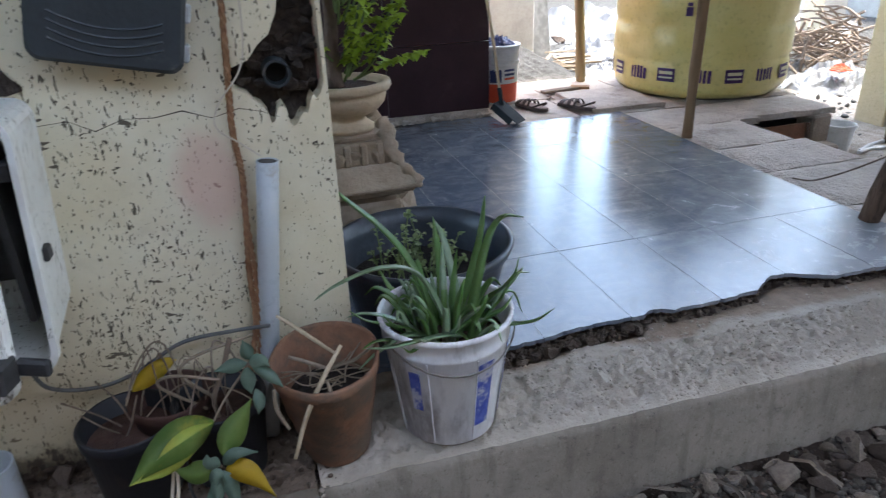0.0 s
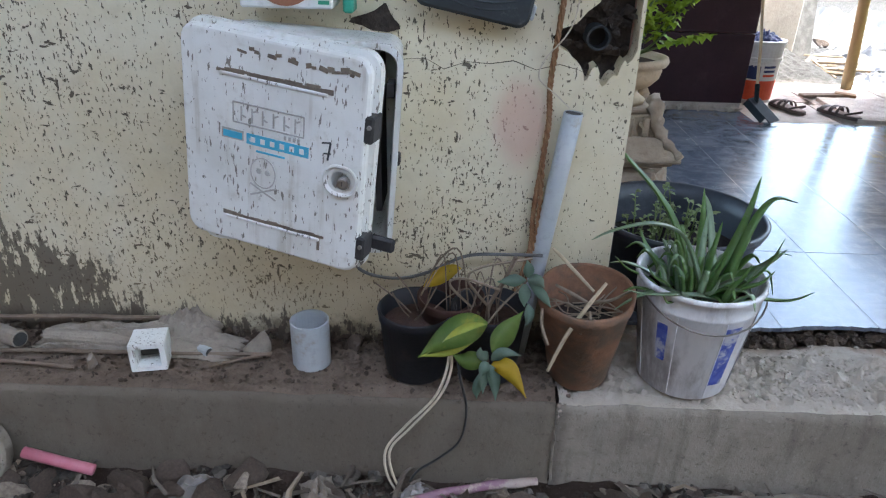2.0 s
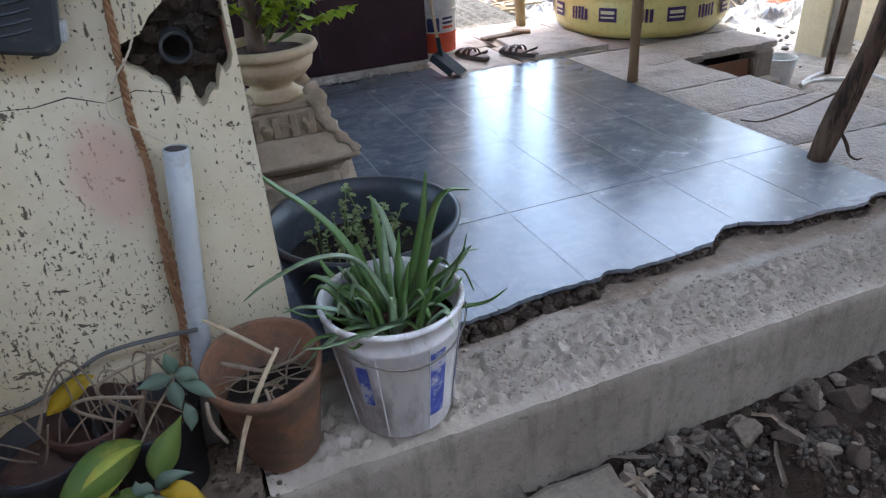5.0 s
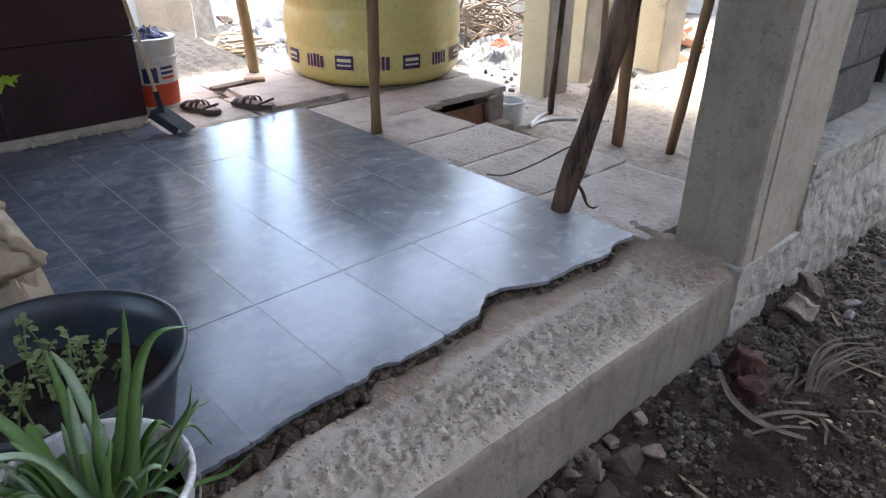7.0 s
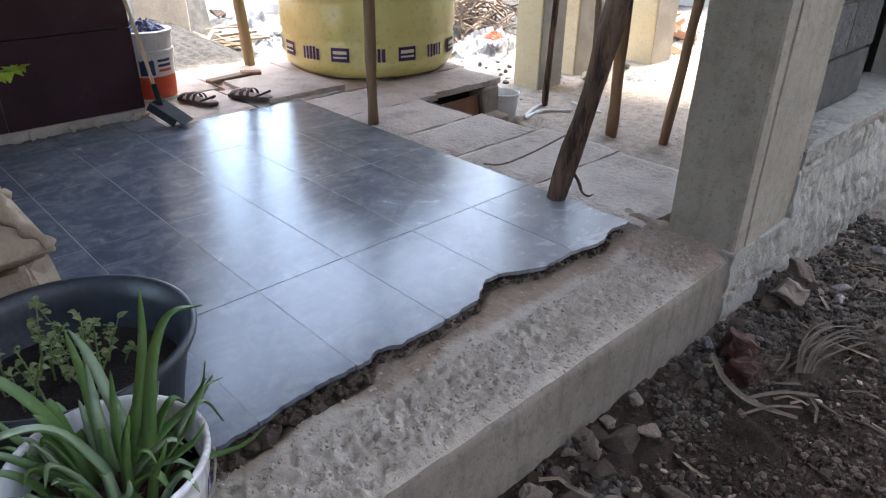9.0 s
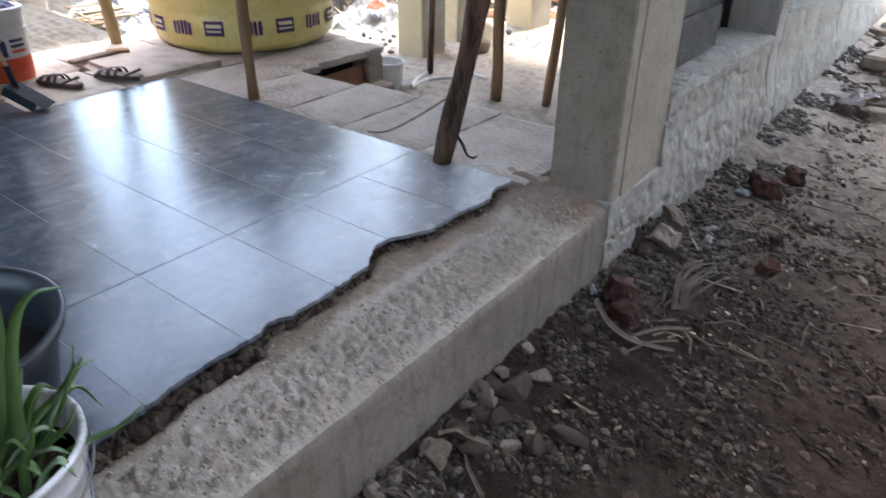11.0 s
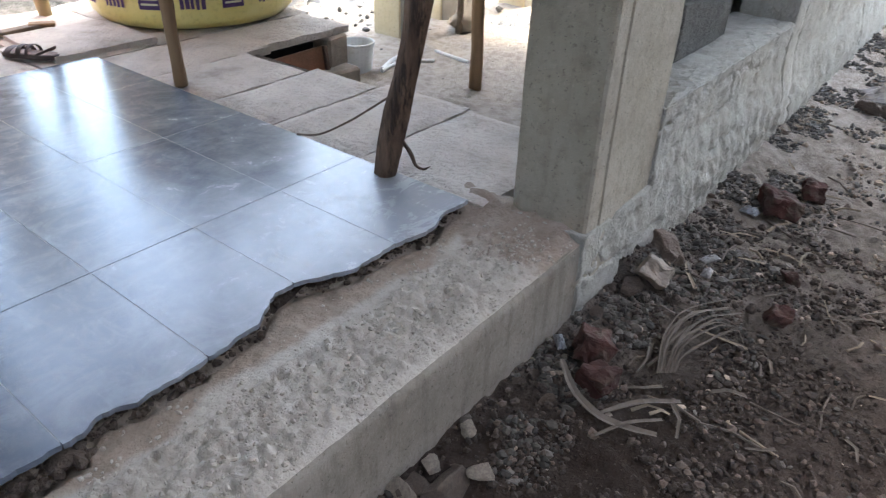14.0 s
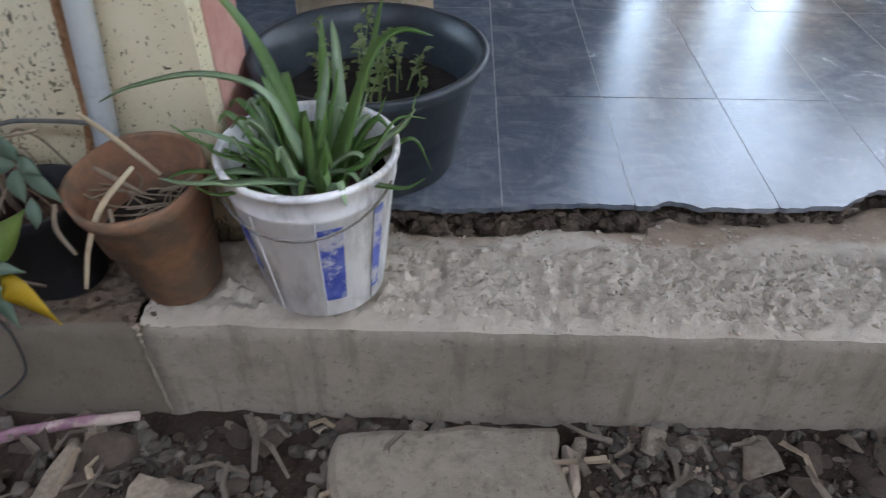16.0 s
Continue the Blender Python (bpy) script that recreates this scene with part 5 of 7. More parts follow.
leaf_fan(sick, "blue_green_leaf", M_BLUELEAF, [
    [(-0.001, -0.14, -0.008), (-0.011, -0.15, -0.015), (-0.018, -0.155, -0.04)],
    [(-0.001, -0.14, -0.008), (-0.011, -0.155, -0.039), (-0.01, -0.16, -0.077)],
    [(0.002, -0.14, -0.012), (0.013, -0.155, -0.044), (0.019, -0.16, -0.096)],
    [(0.005, -0.135, -0.005), (0.03, -0.145, 0.024), (0.069, -0.15, 0.02)],
    [(-0.001, -0.135, -0.005), (-0.019, -0.14, 0.017), (-0.02, -0.14, 0.031)],
    [(0.0, -0.14, -0.015), (-0.023, -0.155, -0.061), (-0.023, -0.155, -0.096)],
    [(0.072, -0.075, 0.158), (0.071, -0.085, 0.132), (0.073, -0.09, 0.106)],
    [(0.079, -0.075, 0.171), (0.075, -0.075, 0.196), (0.072, -0.075, 0.214)],
    [(0.077, -0.075, 0.165), (0.098, -0.085, 0.171), (0.113, -0.085, 0.154)],
    [(0.077, -0.075, 0.165), (0.11, -0.085, 0.134), (0.131, -0.09, 0.107)],
    [(0.081, -0.085, 0.113), (0.084, -0.095, 0.087), (0.079, -0.1, 0.064)],
    [(0.074, -0.075, 0.165), (0.045, -0.065, 0.157), (0.013, -0.06, 0.15)]], 0.024, 0.03, 0.5, lance, 5, OUT)

# ---- pedestal with the cream pot ----
ped = thing("stone_pedestal", (0.27, 1.00, FL), "weathered sandstone pedestal with a wide moulded top and carved corners", "pedestal")
part("foot_stone", rock((0.33, 0.32, 0.30), 21, 3, 0.5, centre=(0.0, 0.02, 0.13)), M_STONEWARE, ped)
part("support", cube((0, 0, 0.12), (0.27, 0.26, 0.24), bevel=0.02, segments=2), M_STONEWARE, ped)
bm = bmesh.new()
for z, w, h in ((0.262, 0.29, 0.012), (0.277, 0.335, 0.014), (0.293, 0.375, 0.016)):
    box(bm, (0, 0, z), (w, w, h), bevel=0.007, segments=2)
part("base_moulding", bm, M_STONEWARE, ped)
bm = bmesh.new()
v = bmesh.ops.create_cone(bm, cap_ends=True, segments=4, radius1=0.262, radius2=0.185, depth=0.055)["verts"]
bmesh.ops.transform(bm, matrix=pose(0, 0, 0.327, 0, 0, 45), verts=v)
part("sloping_top", bm, M_STONEWARE, ped)
part("frieze_block", cube((0, 0, 0.385), (0.235, 0.235, 0.075), bevel=0.006, segments=2), M_STONEWARE, ped)
for k in range(4):
    a = math.pi / 4 + k * math.pi / 2
    ridge = curve_points([(r_ * math.cos(a), r_ * math.sin(a), z) for r_, z in ((0.118, 0.475), (0.142, 0.452), (0.150, 0.405), (0.178, 0.365), (0.215, 0.335), (0.258, 0.303))], 4)
    part("corner_scroll", tube(ridge, [0.014 + 0.014 * math.sin(math.pi * min(1.0, 0.15 + i_ / 16)) + 0.005 * math.sin(i_ * 1.7) for i_ in range(len(ridge))], 8, rough=0.6, seed=k), M_STONEWARE, ped, "weathered carved corner scroll", smooth=True)
    c_, s_ = math.cos(k * math.pi / 2), math.sin(k * math.pi / 2)
    for q in (-0.075, -0.025, 0.025, 0.075):
        part("frieze_pilaster", cube((0.119 * c_ - q * s_, 0.119 * s_ + q * c_, 0.385), (0.016, 0.022, 0.066), (0, 0, k * 90), 0.004), M_STONEWARE, ped)
for s_ in (-1, 1):
    for q in range(3):
        part("carved_boss", rock((0.045, 0.03, 0.05), 30 + q, 2, 0.3, centre=((q - 1) * 0.06, s_ * 0.118, 0.385)), M_STONEWARE, ped)
        part("carved_boss", rock((0.03, 0.045, 0.05), 40 + q, 2, 0.3, centre=(s_ * 0.118, (q - 1) * 0.06, 0.385)), M_STONEWARE, ped)
part("top_slab", cube((0, 0, 0.431), (0.2, 0.2, 0.018), bevel=0.005), M_STONEWARE, ped)
urn = thing("stone_urn", (0.27, 1.00, FL + 0.44), "cream stone planter with a rolled rim on a pedestal", "planter")
part("body", lathe([(0.0, 0.0), (0.085, 0.0), (0.088, 0.012), (0.062, 0.03), (0.06, 0.042), (0.10, 0.062), (0.122, 0.085), (0.128, 0.108), (0.122, 0.118), (0.14, 0.124), (0.146, 0.135), (0.142, 0.148), (0.126, 0.15), (0.118, 0.14), (0.112, 0.125)], 48), M_CREAMPOT, urn, smooth=True)
part("soil", lathe([(0.0, 0.135), (0.06, 0.132), (0.12, 0.128)], 24), M_EARTH, urn)
bon = thing("potted_shrub", (0.27, 1.00, FL + 0.572), "small shrub with lobed lime-green leaves in a stone planter", "plant")
tr = curve_points([(-0.02, -0.01, 0), (-0.025, 0.0, 0.10), (-0.02, 0.01, 0.22), (-0.03, 0.0, 0.36), (0.0, 0.0, 0.5)], 5)
part("trunk", tube(tr, [0.026 - 0.0006 * i for i in range(len(tr))], 10, rough=0.35), M_TRUNK, bon, smooth=True)
stems = []
for k in range(24):
    a = rng.uniform(-2.6, 1.4)
    h0 = rng.uniform(0.02, 0.32)
    l = rng.uniform(0.10, 0.20)
    b0 = Vector((0.02 * math.cos(a), 0.02 * math.sin(a), h0))
    pts = curve_points([b0, b0 + Vector((l * 0.5 * math.cos(a), l * 0.5 * math.sin(a), l * rng.uniform(0.3, 0.9))), b0 + Vector((l * math.cos(a), l * math.sin(a), l * rng.uniform(0.4, 1.5)))], 5)
    stems.append(pts)
stems += [curve_points([(0.03, -0.02, 0.02), (0.09, -0.05, 0.05), (0.15, -0.07, 0.07), (0.22, -0.09, 0.09)], 5), curve_points([(0.03, -0.03, 0.02), (0.08, -0.06, 0.07), (0.13, -0.09, 0.16), (0.16, -0.10, 0.24)], 5),
          curve_points([(0.0, -0.03, 0.02), (0.03, -0.07, 0.10), (0.06, -0.08, 0.2), (0.07, -0.08, 0.3)], 5)]
for pts in stems:
    sob = part("branch", tube(pts, 0.004, 5), M_HERB, bon)
    bm = bmesh.new()
    for q in range(22):
        p = pts[min(len(pts) - 1, int(rng.uniform(0.3, 1.0) * len(pts)))]
        b = rng.uniform(0, 6.28)
        l = rng.uniform(0.020, 0.036)
        for w in (-0.95, 0, 0.95):
            blade([p, p + Vector((math.cos(b + w) * l * 0.5, math.sin(b + w) * l * 0.5, l * 0.25)), p + Vector((math.cos(b + w) * l, math.sin(b + w) * l, l * rng.uniform(-0.4, 0.6)))], l * 0.95, 0.08, 0.15, bm, broad)
    tagged(part("foliage", bm, M_LIME, sob), kind="stuff")

# ---- meter cabinet and fittings on the wall ----


def round_rect(w, h, r, n=5):
    out = []
    for cx, cz, a0 in ((w / 2 - r, h / 2 - r, 0), (-w / 2 + r, h / 2 - r, 90), (-w / 2 + r, -h / 2 + r, 180), (w / 2 - r, -h / 2 + r, 270)):
        for i in range(n + 1):
            a = radians(a0 + 90 * i / n)
            out.append((cx + r * math.cos(a), cz + r * math.sin(a)))
    return out


def loft(levels, cap0=True, cap1=True, bm=None):
    """Rounded rectangles (width, height, corner, depth) joined into one shell."""
    bm = bm or bmesh.new()
    rings = [[bm.verts.new((x, d, z)) for x, z in round_rect(w, h, r)] for w, h, r, d in levels]
    for a, b in zip(rings, rings[1:]):
        for i in range(len(a)):
            j = (i + 1) % len(a)
            bm.faces.new((a[i], a[j], b[j], b[i]))
    if cap0:
        bm.faces.new(rings[0])
    if cap1:
        bm.faces.new(list(reversed(rings[-1])))
    return bm


cab = thing("meter_cabinet", (-0.585, 0.235, 0.872), "white plastic pump meter cabinet with its grimy door ajar", "cabinet")
part("body", loft([(0.36, 0.37, 0.03, 0.0), (0.385, 0.39, 0.035, -0.20), (0.395, 0.40, 0.035, -0.205), (0.395, 0.40, 0.035, -0.222), (0.375, 0.38, 0.03, -0.222), (0.365, 0.37, 0.03, -0.19), (0.345, 0.35, 0.03, -0.02)]), M_BOX, cab).matrix_basis = pose(0.016, 0, -0.020, 0, 4, 0) @ Matrix.Diagonal((1, 1, 1.07, 1))
# dark plate, and the strip below, colour in the cabinet's inner shade
part("inner_plate", cube((0.02, -0.03, 0.0), (0.30, 0.01, 0.30), bevel=0.003), M_BOXDARK, cab)
part("fuse_block", cube((0.06, -0.06, 0.09), (0.09, 0.06, 0.07), bevel=0.006), M_BOX, cab)
part("inner_strip", cube((0.172, -0.14, 0.0), (0.012, 0.11, 0.32)), M_BOXDARK, cab)
part("hasp", cube((0.20, -0.19, 0.095), (0.018, 0.04, 0.03), bevel=0.003), M_RUBBER, cab)
part("catch", cube((0.203, -0.15, -0.06), (0.02, 0.03, 0.024), bevel=0.003), M_RUBBER, cab)
DW, DH = 0.374, 0.415
dbm = loft([(DW - 0.03, DH - 0.03, 0.03, 0.050), (DW + 0.012, DH + 0.014, 0.036, 0.050), (DW + 0.014, DH + 0.016, 0.036, 0.046), (DW + 0.012, DH + 0.014, 0.036, 0.030), (DW - 0.008, DH - 0.006, 0.032, 0.027), (DW - 0.008, DH - 0.006, 0.032, 0.018),
            (DW + 0.002, DH + 0.002, 0.034, 0.014), (DW, DH, 0.033, 0.006), (DW - 0.008, DH - 0.008, 0.030, 0.001), (DW - 0.016, DH - 0.016, 0.026, 0.0)])
door = part("cabinet_door", dbm, M_BOX, cab, "white door with raised ribs and a faded label")
door.matrix_basis = pose(-0.60 + 0.585, -0.064 - 0.235, 0.866 - 0.872, 0, 6.3, -16.2)


def on_door(name, u, v, w, h, material, turn=0.0, t=0.004, bevel=0.001):
    ob = part(name, cube((u, -t / 2 + 0.0005, v), (w, t, h), (0, -turn, 0), bevel), material, door)
    return ob


def rib(u, v, w):
    on_door("raised_rib", u, v, w, 0.007, M_BOX, 0, 0.004, 0.0018)
    for q in range(11):
        l = w * rng.uniform(0.10, 0.2)
        on_door("grime", u - w / 2 + w * (q + 0.5) / 11, v + 0.0065 + rng.uniform(-0.002, 0.002), l, rng.uniform(0.005, 0.011), M_GRIME, rng.uniform(-4, 4), 0.0024, 0.0006)


rib(0.005, 0.132, 0.215)
rib(0.005, -0.152, 0.205)
on_door("grime", 0.105, -0.160, 0.006, 0.03, M_GRIME, 0, 0.002, 0.0005)
for k in range(16):
    on_door("grime", -0.05 + 0.215 * k / 15 + rng.uniform(-0.008, 0.008), 0.178 + rng.uniform(-0.004, 0.006), rng.uniform(0.008, 0.022), rng.uniform(0.004, 0.011), M_GRIME, rng.uniform(-15, 15), 0.002, 0.0005)
for u, v, w, h in ((-0.005, 0.083, 0.145, 0.003), (-0.005, 0.045, 0.145, 0.003), (-0.077, 0.064, 0.003, 0.040), (0.067, 0.064, 0.003, 0.040)):
    on_door("embossed_frame", u, v, w, h, M_EMBOSS, 0, 0.0025, 0.0008)
for k in range(6):
    u = -0.060 + k * 0.022
    on_door("embossed_bar", u, 0.063, 0.0035, 0.028, M_EMBOSS, 0, 0.0025, 0.0008)
    on_door("embossed_bar", u + 0.006, 0.063 + (0.009 if k % 2 else -0.004), 0.009, 0.0035, M_EMBOSS, 25 if k % 2 else -20, 0.0025, 0.0008)
for k in range(4):
    on_door("embossed_bar", 0.030 + k * 0.009, 0.036, 0.005, 0.008, M_EMBOSS, 0, 0.002, 0.0005)
on_door("label_tab", -0.079, 0.020, 0.046, 0.020, M_EMBOSS, 0, 0.0012, 0.0003)
on_door("label_tab_blue", -0.079, 0.019, 0.040, 0.013, M_LABELBLUE, 0, 0.0018, 0.0003)
on_door("blue_label", 0.014, 0.018, 0.128, 0.021, M_LABELBLUE, 0, 0.0014, 0.0003)
for k in range(6):
    on_door("label_bar", -0.036 + k * 0.020, 0.018, 0.009, 0.010, M_BOX, 0, 0.0024, 0.0003)
on_door("label_line", 0.0, -0.003, 0.06, 0.004, M_LABELBLUE, 0, 0.0014, 0.0003)
ring = part("warning_mark", tube([(0.026 * math.cos(a) - 0.015, -0.001, 0.030 * math.sin(a) - 0.044) for a in [2 * math.pi * i / 20 for i in range(21)]], 0.0014, 5), M_EMBOSS, door)
for s_ in (-1, 1):
    on_door("warning_bar", -0.015, -0.082, 0.06, 0.004, M_EMBOSS, 24 * s_, 0.0025, 0.0008)
    part("warning_dot", lathe([(0.0, 0.0), (0.006, 0.001), (0.005, 0.003), (0.0, 0.0035)], 10, (0, 0, 0)), M_EMBOSS, door).matrix_basis = pose(-0.015 + s_ * 0.009, 0.001, -0.042, 90, 0, 0)
on_door("scribble", 0.118, 0.030, 0.004, 0.034, M_GREYPLASTIC, -8, 0.0014, 0.0003)
on_door("scribble", 0.112, 0.046, 0.018, 0.003, M_GREYPLASTIC, 12, 0.0014, 0.0003)
on_door("scribble", 0.115, 0.026, 0.015, 0.003, M_GREYPLASTIC, 6, 0.0014, 0.0003)
lock = part("lock_recess", loft([(0.068, 0.060, 0.028, 0.002), (0.070, 0.062, 0.03, -0.004), (0.064, 0.056, 0.027, -0.005), (0.054, 0.046, 0.022, 0.0), (0.040, 0.034, 0.016, 0.001)], False, True), M_BOX, door, "round recessed door lock")
lock.matrix_basis = pose(0.144, -0.001, -0.020)
part("lock_barrel", lathe([(0.0, 0.0), (0.012, 0.0), (0.012, 0.010), (0.009, 0.012), (0.0, 0.012)], 16), M_STEEL, door, "brass lock barrel").matrix_basis = pose(0.152, 0.0, -0.020, 90, 0, 0)
part("key_slot", cube((0.152, -0.0125, -0.020), (0.002, 0.002, 0.009)), M_BOXDARK, door)
for v in (0.085, -0.150):
    lt = part("latch", cube((DW / 2 + 0.002, 0.022, v), (0.020, 0.044, 0.050), bevel=0.004), M_RUBBER, door, "black plastic door latch")
    part("latch_pin", lathe([(0.0, 0.0), (0.004, 0.0), (0.004, 0.004), (0.0, 0.004)], 10), M_STEEL, lt).matrix_basis = pose(DW / 2 + 0.006, -0.003, v + 0.008, 90, 0, 0)
part("latch_tongue", cube((DW / 2 + 0.030, 0.05, -0.152), (0.05, 0.016, 0.028), bevel=0.004), M_RUBBER, door)

meter = thing("white_switch_box", (-0.602, 0.235, 1.09), "white box with brown round face and green print on the wall", "switch box")
part("body", cube((0, -0.045, 0.09), (0.185, 0.09, 0.17), bevel=0.004), M_WHITEPAIL, meter)
part("round_face", lathe([(0.0, 0.0), (0.065, 0.0), (0.065, 0.004), (0.0, 0.004)], 32), M_RUST, meter, "brown round face").matrix_basis = pose(0.0, -0.09, 0.075, 90, 0, 0)
for k in range(4):
    part("print_bar", cube((0.075, -0.091, 0.018 + 0.014 * k), (0.022, 0.002, 0.007)), M_GREEN, meter)
part("green_cap", cube((0.118, -0.035, 0.06), (0.022, 0.05, 0.13), bevel=0.004), M_GREEN, meter)
part("shelf_stain", rock((0.12, 0.01, 0.06), 6, 2, 0.5, centre=(0.17, -0.004, -0.02)), M_CORE, meter)

panel = thing("dark_junction_box", (-0.238, 0.235, 1.085), "dark grey ribbed plastic junction box hung askew", "junction box")
panel.matrix_basis = pose(-0.238, 0.232, 1.085, 0, 11.5, 0)
part("body", loft([(0.225, 0.22, 0.02, 0.0), (0.238, 0.235, 0.024, -0.03), (0.238, 0.235, 0.024, -0.052), (0.225, 0.222, 0.02, -0.058)], bm=None), M_GREYPLASTIC, panel).matrix_basis = pose(0, 0, 0.117)
for k in range(4):
    pts = [(x, -0.0585, 0.02 + 0.014 * k + 0.02 * (x / 0.09) ** 2) for x in [-0.085 + 0.17 * i / 10 for i in range(11)]]
    part("raised_line", tube(pts, 0.0022, 5), M_GREYPLASTIC, panel)
for z in (0.035, 0.10):
    part("clip", cube((0.121, -0.035, z), (0.012, 0.03, 0.030), bevel=0.003), M_GREYPVC, panel)

cond = thing("wooden_batten", (-1.4, 0.235, 1.125), "thin pale conduit batten run along the wall", "conduit")
part("batten", cube((0.2, -0.008, 0.0), (1.0, 0.016, 0.018), bevel=0.004), M_CREAMPOT, cond)

pipe = thing("standing_pvc_pipe", (-0.084, 0.206, PL), "grey plastic pipe leaning upright against the wall", "pipe")
a, b = Vector((0.0, 0.0, 0.0)), Vector((0.080, 0.002, 0.625))
part("pipe_wall", tube([a, a.lerp(b, 0.25), a.lerp(b, 0.5), a.lerp(b, 0.75), b], 0.0215, 20), M_GREYPVC, pipe, smooth=True)
d_ = (b - a).normalized()
# dark cap paints the shade in the open mouth
part("pipe_mouth", tube([b - d_ * 0.02, b + d_ * 0.0012], 0.0180, 20), M_BOXDARK, pipe, "dark cap for the shade in the pipe mouth")
part("pipe_lip", tube([b + d_ * 0.001 + 0.0198 * (Vector((1, 0, -0.07)) * math.cos(q) + Vector((0, 1, 0)) * math.sin(q)) for q in [2 * math.pi * i / 20 for i in range(21)]], 0.002, 5), M_GREYPVC, pipe)

wp = thing("drain_stub", (0.036, 0.235, 1.042), "short dark drain pipe stub in broken brickwork", "pipe")
bm = bmesh.new()
for r0, r1 in ((0.0255, 0.021),):
    lathe([(r1, 0.0), (r0, 0.0), (r0, 0.055), (r1, 0.055), (r1, 0.001)], 28, bm=bm)
part("stub", bm, M_GREYPLASTIC, wp, smooth=False).matrix_basis = pose(0, 0.052, 0, 90, 0, 0)
part("bore", lathe([(0.0, 0.01), (0.0205, 0.01), (0.0205, 0.02), (0.0, 0.02)], 24), M_BLACK, wp).matrix_basis = pose(0, 0.052, 0, 90, 0, 0)

rope = thing("coir_rope", (0, 0, 0), "twisted brown coir rope hanging down the wall", "rope")
line = curve_points([(-0.035, 0.215, 1.30), (-0.047, 0.222, 1.10), (-0.058, 0.222, 0.95), (-0.054, 0.222, 0.85), (-0.070, 0.215, 0.66), (-0.073, 0.205, 0.55), (-0.105, 0.20, 0.42)], 40)
for s_ in range(3):
    pts = []
    for i, p in enumerate(line):
        a = i * 0.55 + s_ * 2.094
        pts.append(p + Vector((0.0034 * math.cos(a), 0.0034 * math.sin(a), 0)))
    part("strand", tube(pts, 0.0034, 6, rough=0.4), M_ROPE, rope)
line2 = curve_points([(-0.060, 0.222, 0.80), (-0.058, 0.21, 0.68), (-0.064, 0.20, 0.56), (-0.080, 0.20, 0.44)], 30)
for s_ in range(2):
    part("strand", tube([p + Vector((0.003 * math.cos(i * 0.6 + s_ * 3.14), 0.003 * math.sin(i * 0.6 + s_ * 3.14), 0)) for i, p in enumerate(line2)], 0.0032, 6), M_ROPE, rope)
wire = thing("thin_wire", (0, 0, 0), "thin pale wire looped from the wall to a pipe", "wire")
part("strand", tube(curve_points([(-0.01, 0.225, 1.25), (-0.02, 0.22, 1.08), (-0.075, 0.21, 1.00), (-0.085, 0.205, 0.96), (-0.05, 0.20, 0.93), (-0.015, 0.20, 0.90)], 8), 0.0017, 5), M_PALEWIRE, wire)

cable = thing("grey_cable", (0, 0, 0), "grey cable sagging from the cabinet to the pots", "cable")
part("sheath", tube(curve_points([(-0.52, 0.20, 0.66), (-0.50, 0.205, 0.52), (-0.47, 0.205, 0.475), (-0.39, 0.205, 0.462), (-0.315, 0.205, 0.482), (-0.223, 0.205, 0.53), (-0.12, 0.19, 0.545), (-0.047, 0.16, 0.56)], 8), 0.0042, 7), M_WIRE, cable, smooth=True)
flex = thing("pale_wire_pair", (0, 0, 0), "pair of pale wires hanging over the plinth to the rubble", "wire")
for o in (0.0, 0.010):
    part("strand", tube(curve_points([(-0.255, 0.03, 0.40), (-0.262 + o, -0.02, 0.355), (-0.288 + o, -0.022, 0.279), (-0.355 + o * 1.5, -0.02, 0.19), (-0.400 + o, -0.022, 0.12), (-0.398 + o * 1.4, -0.03, 0.05), (-0.36 + o, -0.06, 0.0), (-0.34, -0.10, 0.02)], 8), 0.0032, 6), M_PALEWIRE, flex, smooth=True)
flex2 = thing("black_flex", (0, 0, 0), "thin black flex hanging down the plinth face", "wire")
part("sheath", tube(curve_points([(-0.235, 0.03, 0.38), (-0.232, -0.014, 0.34), (-0.213, -0.014, 0.244), (-0.225, -0.014, 0.15), (-0.27, -0.014, 0.095), (-0.325, -0.02, 0.052), (-0.35, -0.03, 0.01)], 8), 0.003, 6), M_RUBBER, flex2, smooth=True)

# ---- clutter on the plinth ----
stub = thing("pvc_coupling", (-0.598, 0.125, PL + 0.002), "short upright cut of wide grey plastic pipe", "pipe")
part("ring", lathe([(0.044, 0.0), (0.047, 0.0), (0.047, 0.122), (0.0435, 0.123), (0.043, 0.12), (0.043, 0.004)], 36), M_GREYPVC, stub, smooth=False)
part("dark_inside", lathe([(0.0, 0.03), (0.043, 0.03)], 24), M_EARTH, stub)

sock = thing("white_socket_box", (-0.985, 0.095, PL + 0.004), "dirty white square plastic junction box lying open", "junction box", turn=12)
bm = loft([(0.082, 0.074, 0.003, 0.035), (0.084, 0.076, 0.004, -0.035), (0.082, 0.074, 0.003, -0.039), (0.058, 0.051, 0.003, -0.039), (0.054, 0.048, 0.003, 0.02)])
part("shell", bm, M_BOX, sock).matrix_basis = pose(0, 0, 0.038)
part("dark_inside", cube((0, 0.012, 0.038), (0.055, 0.002, 0.049)), M_BOXDARK, sock)


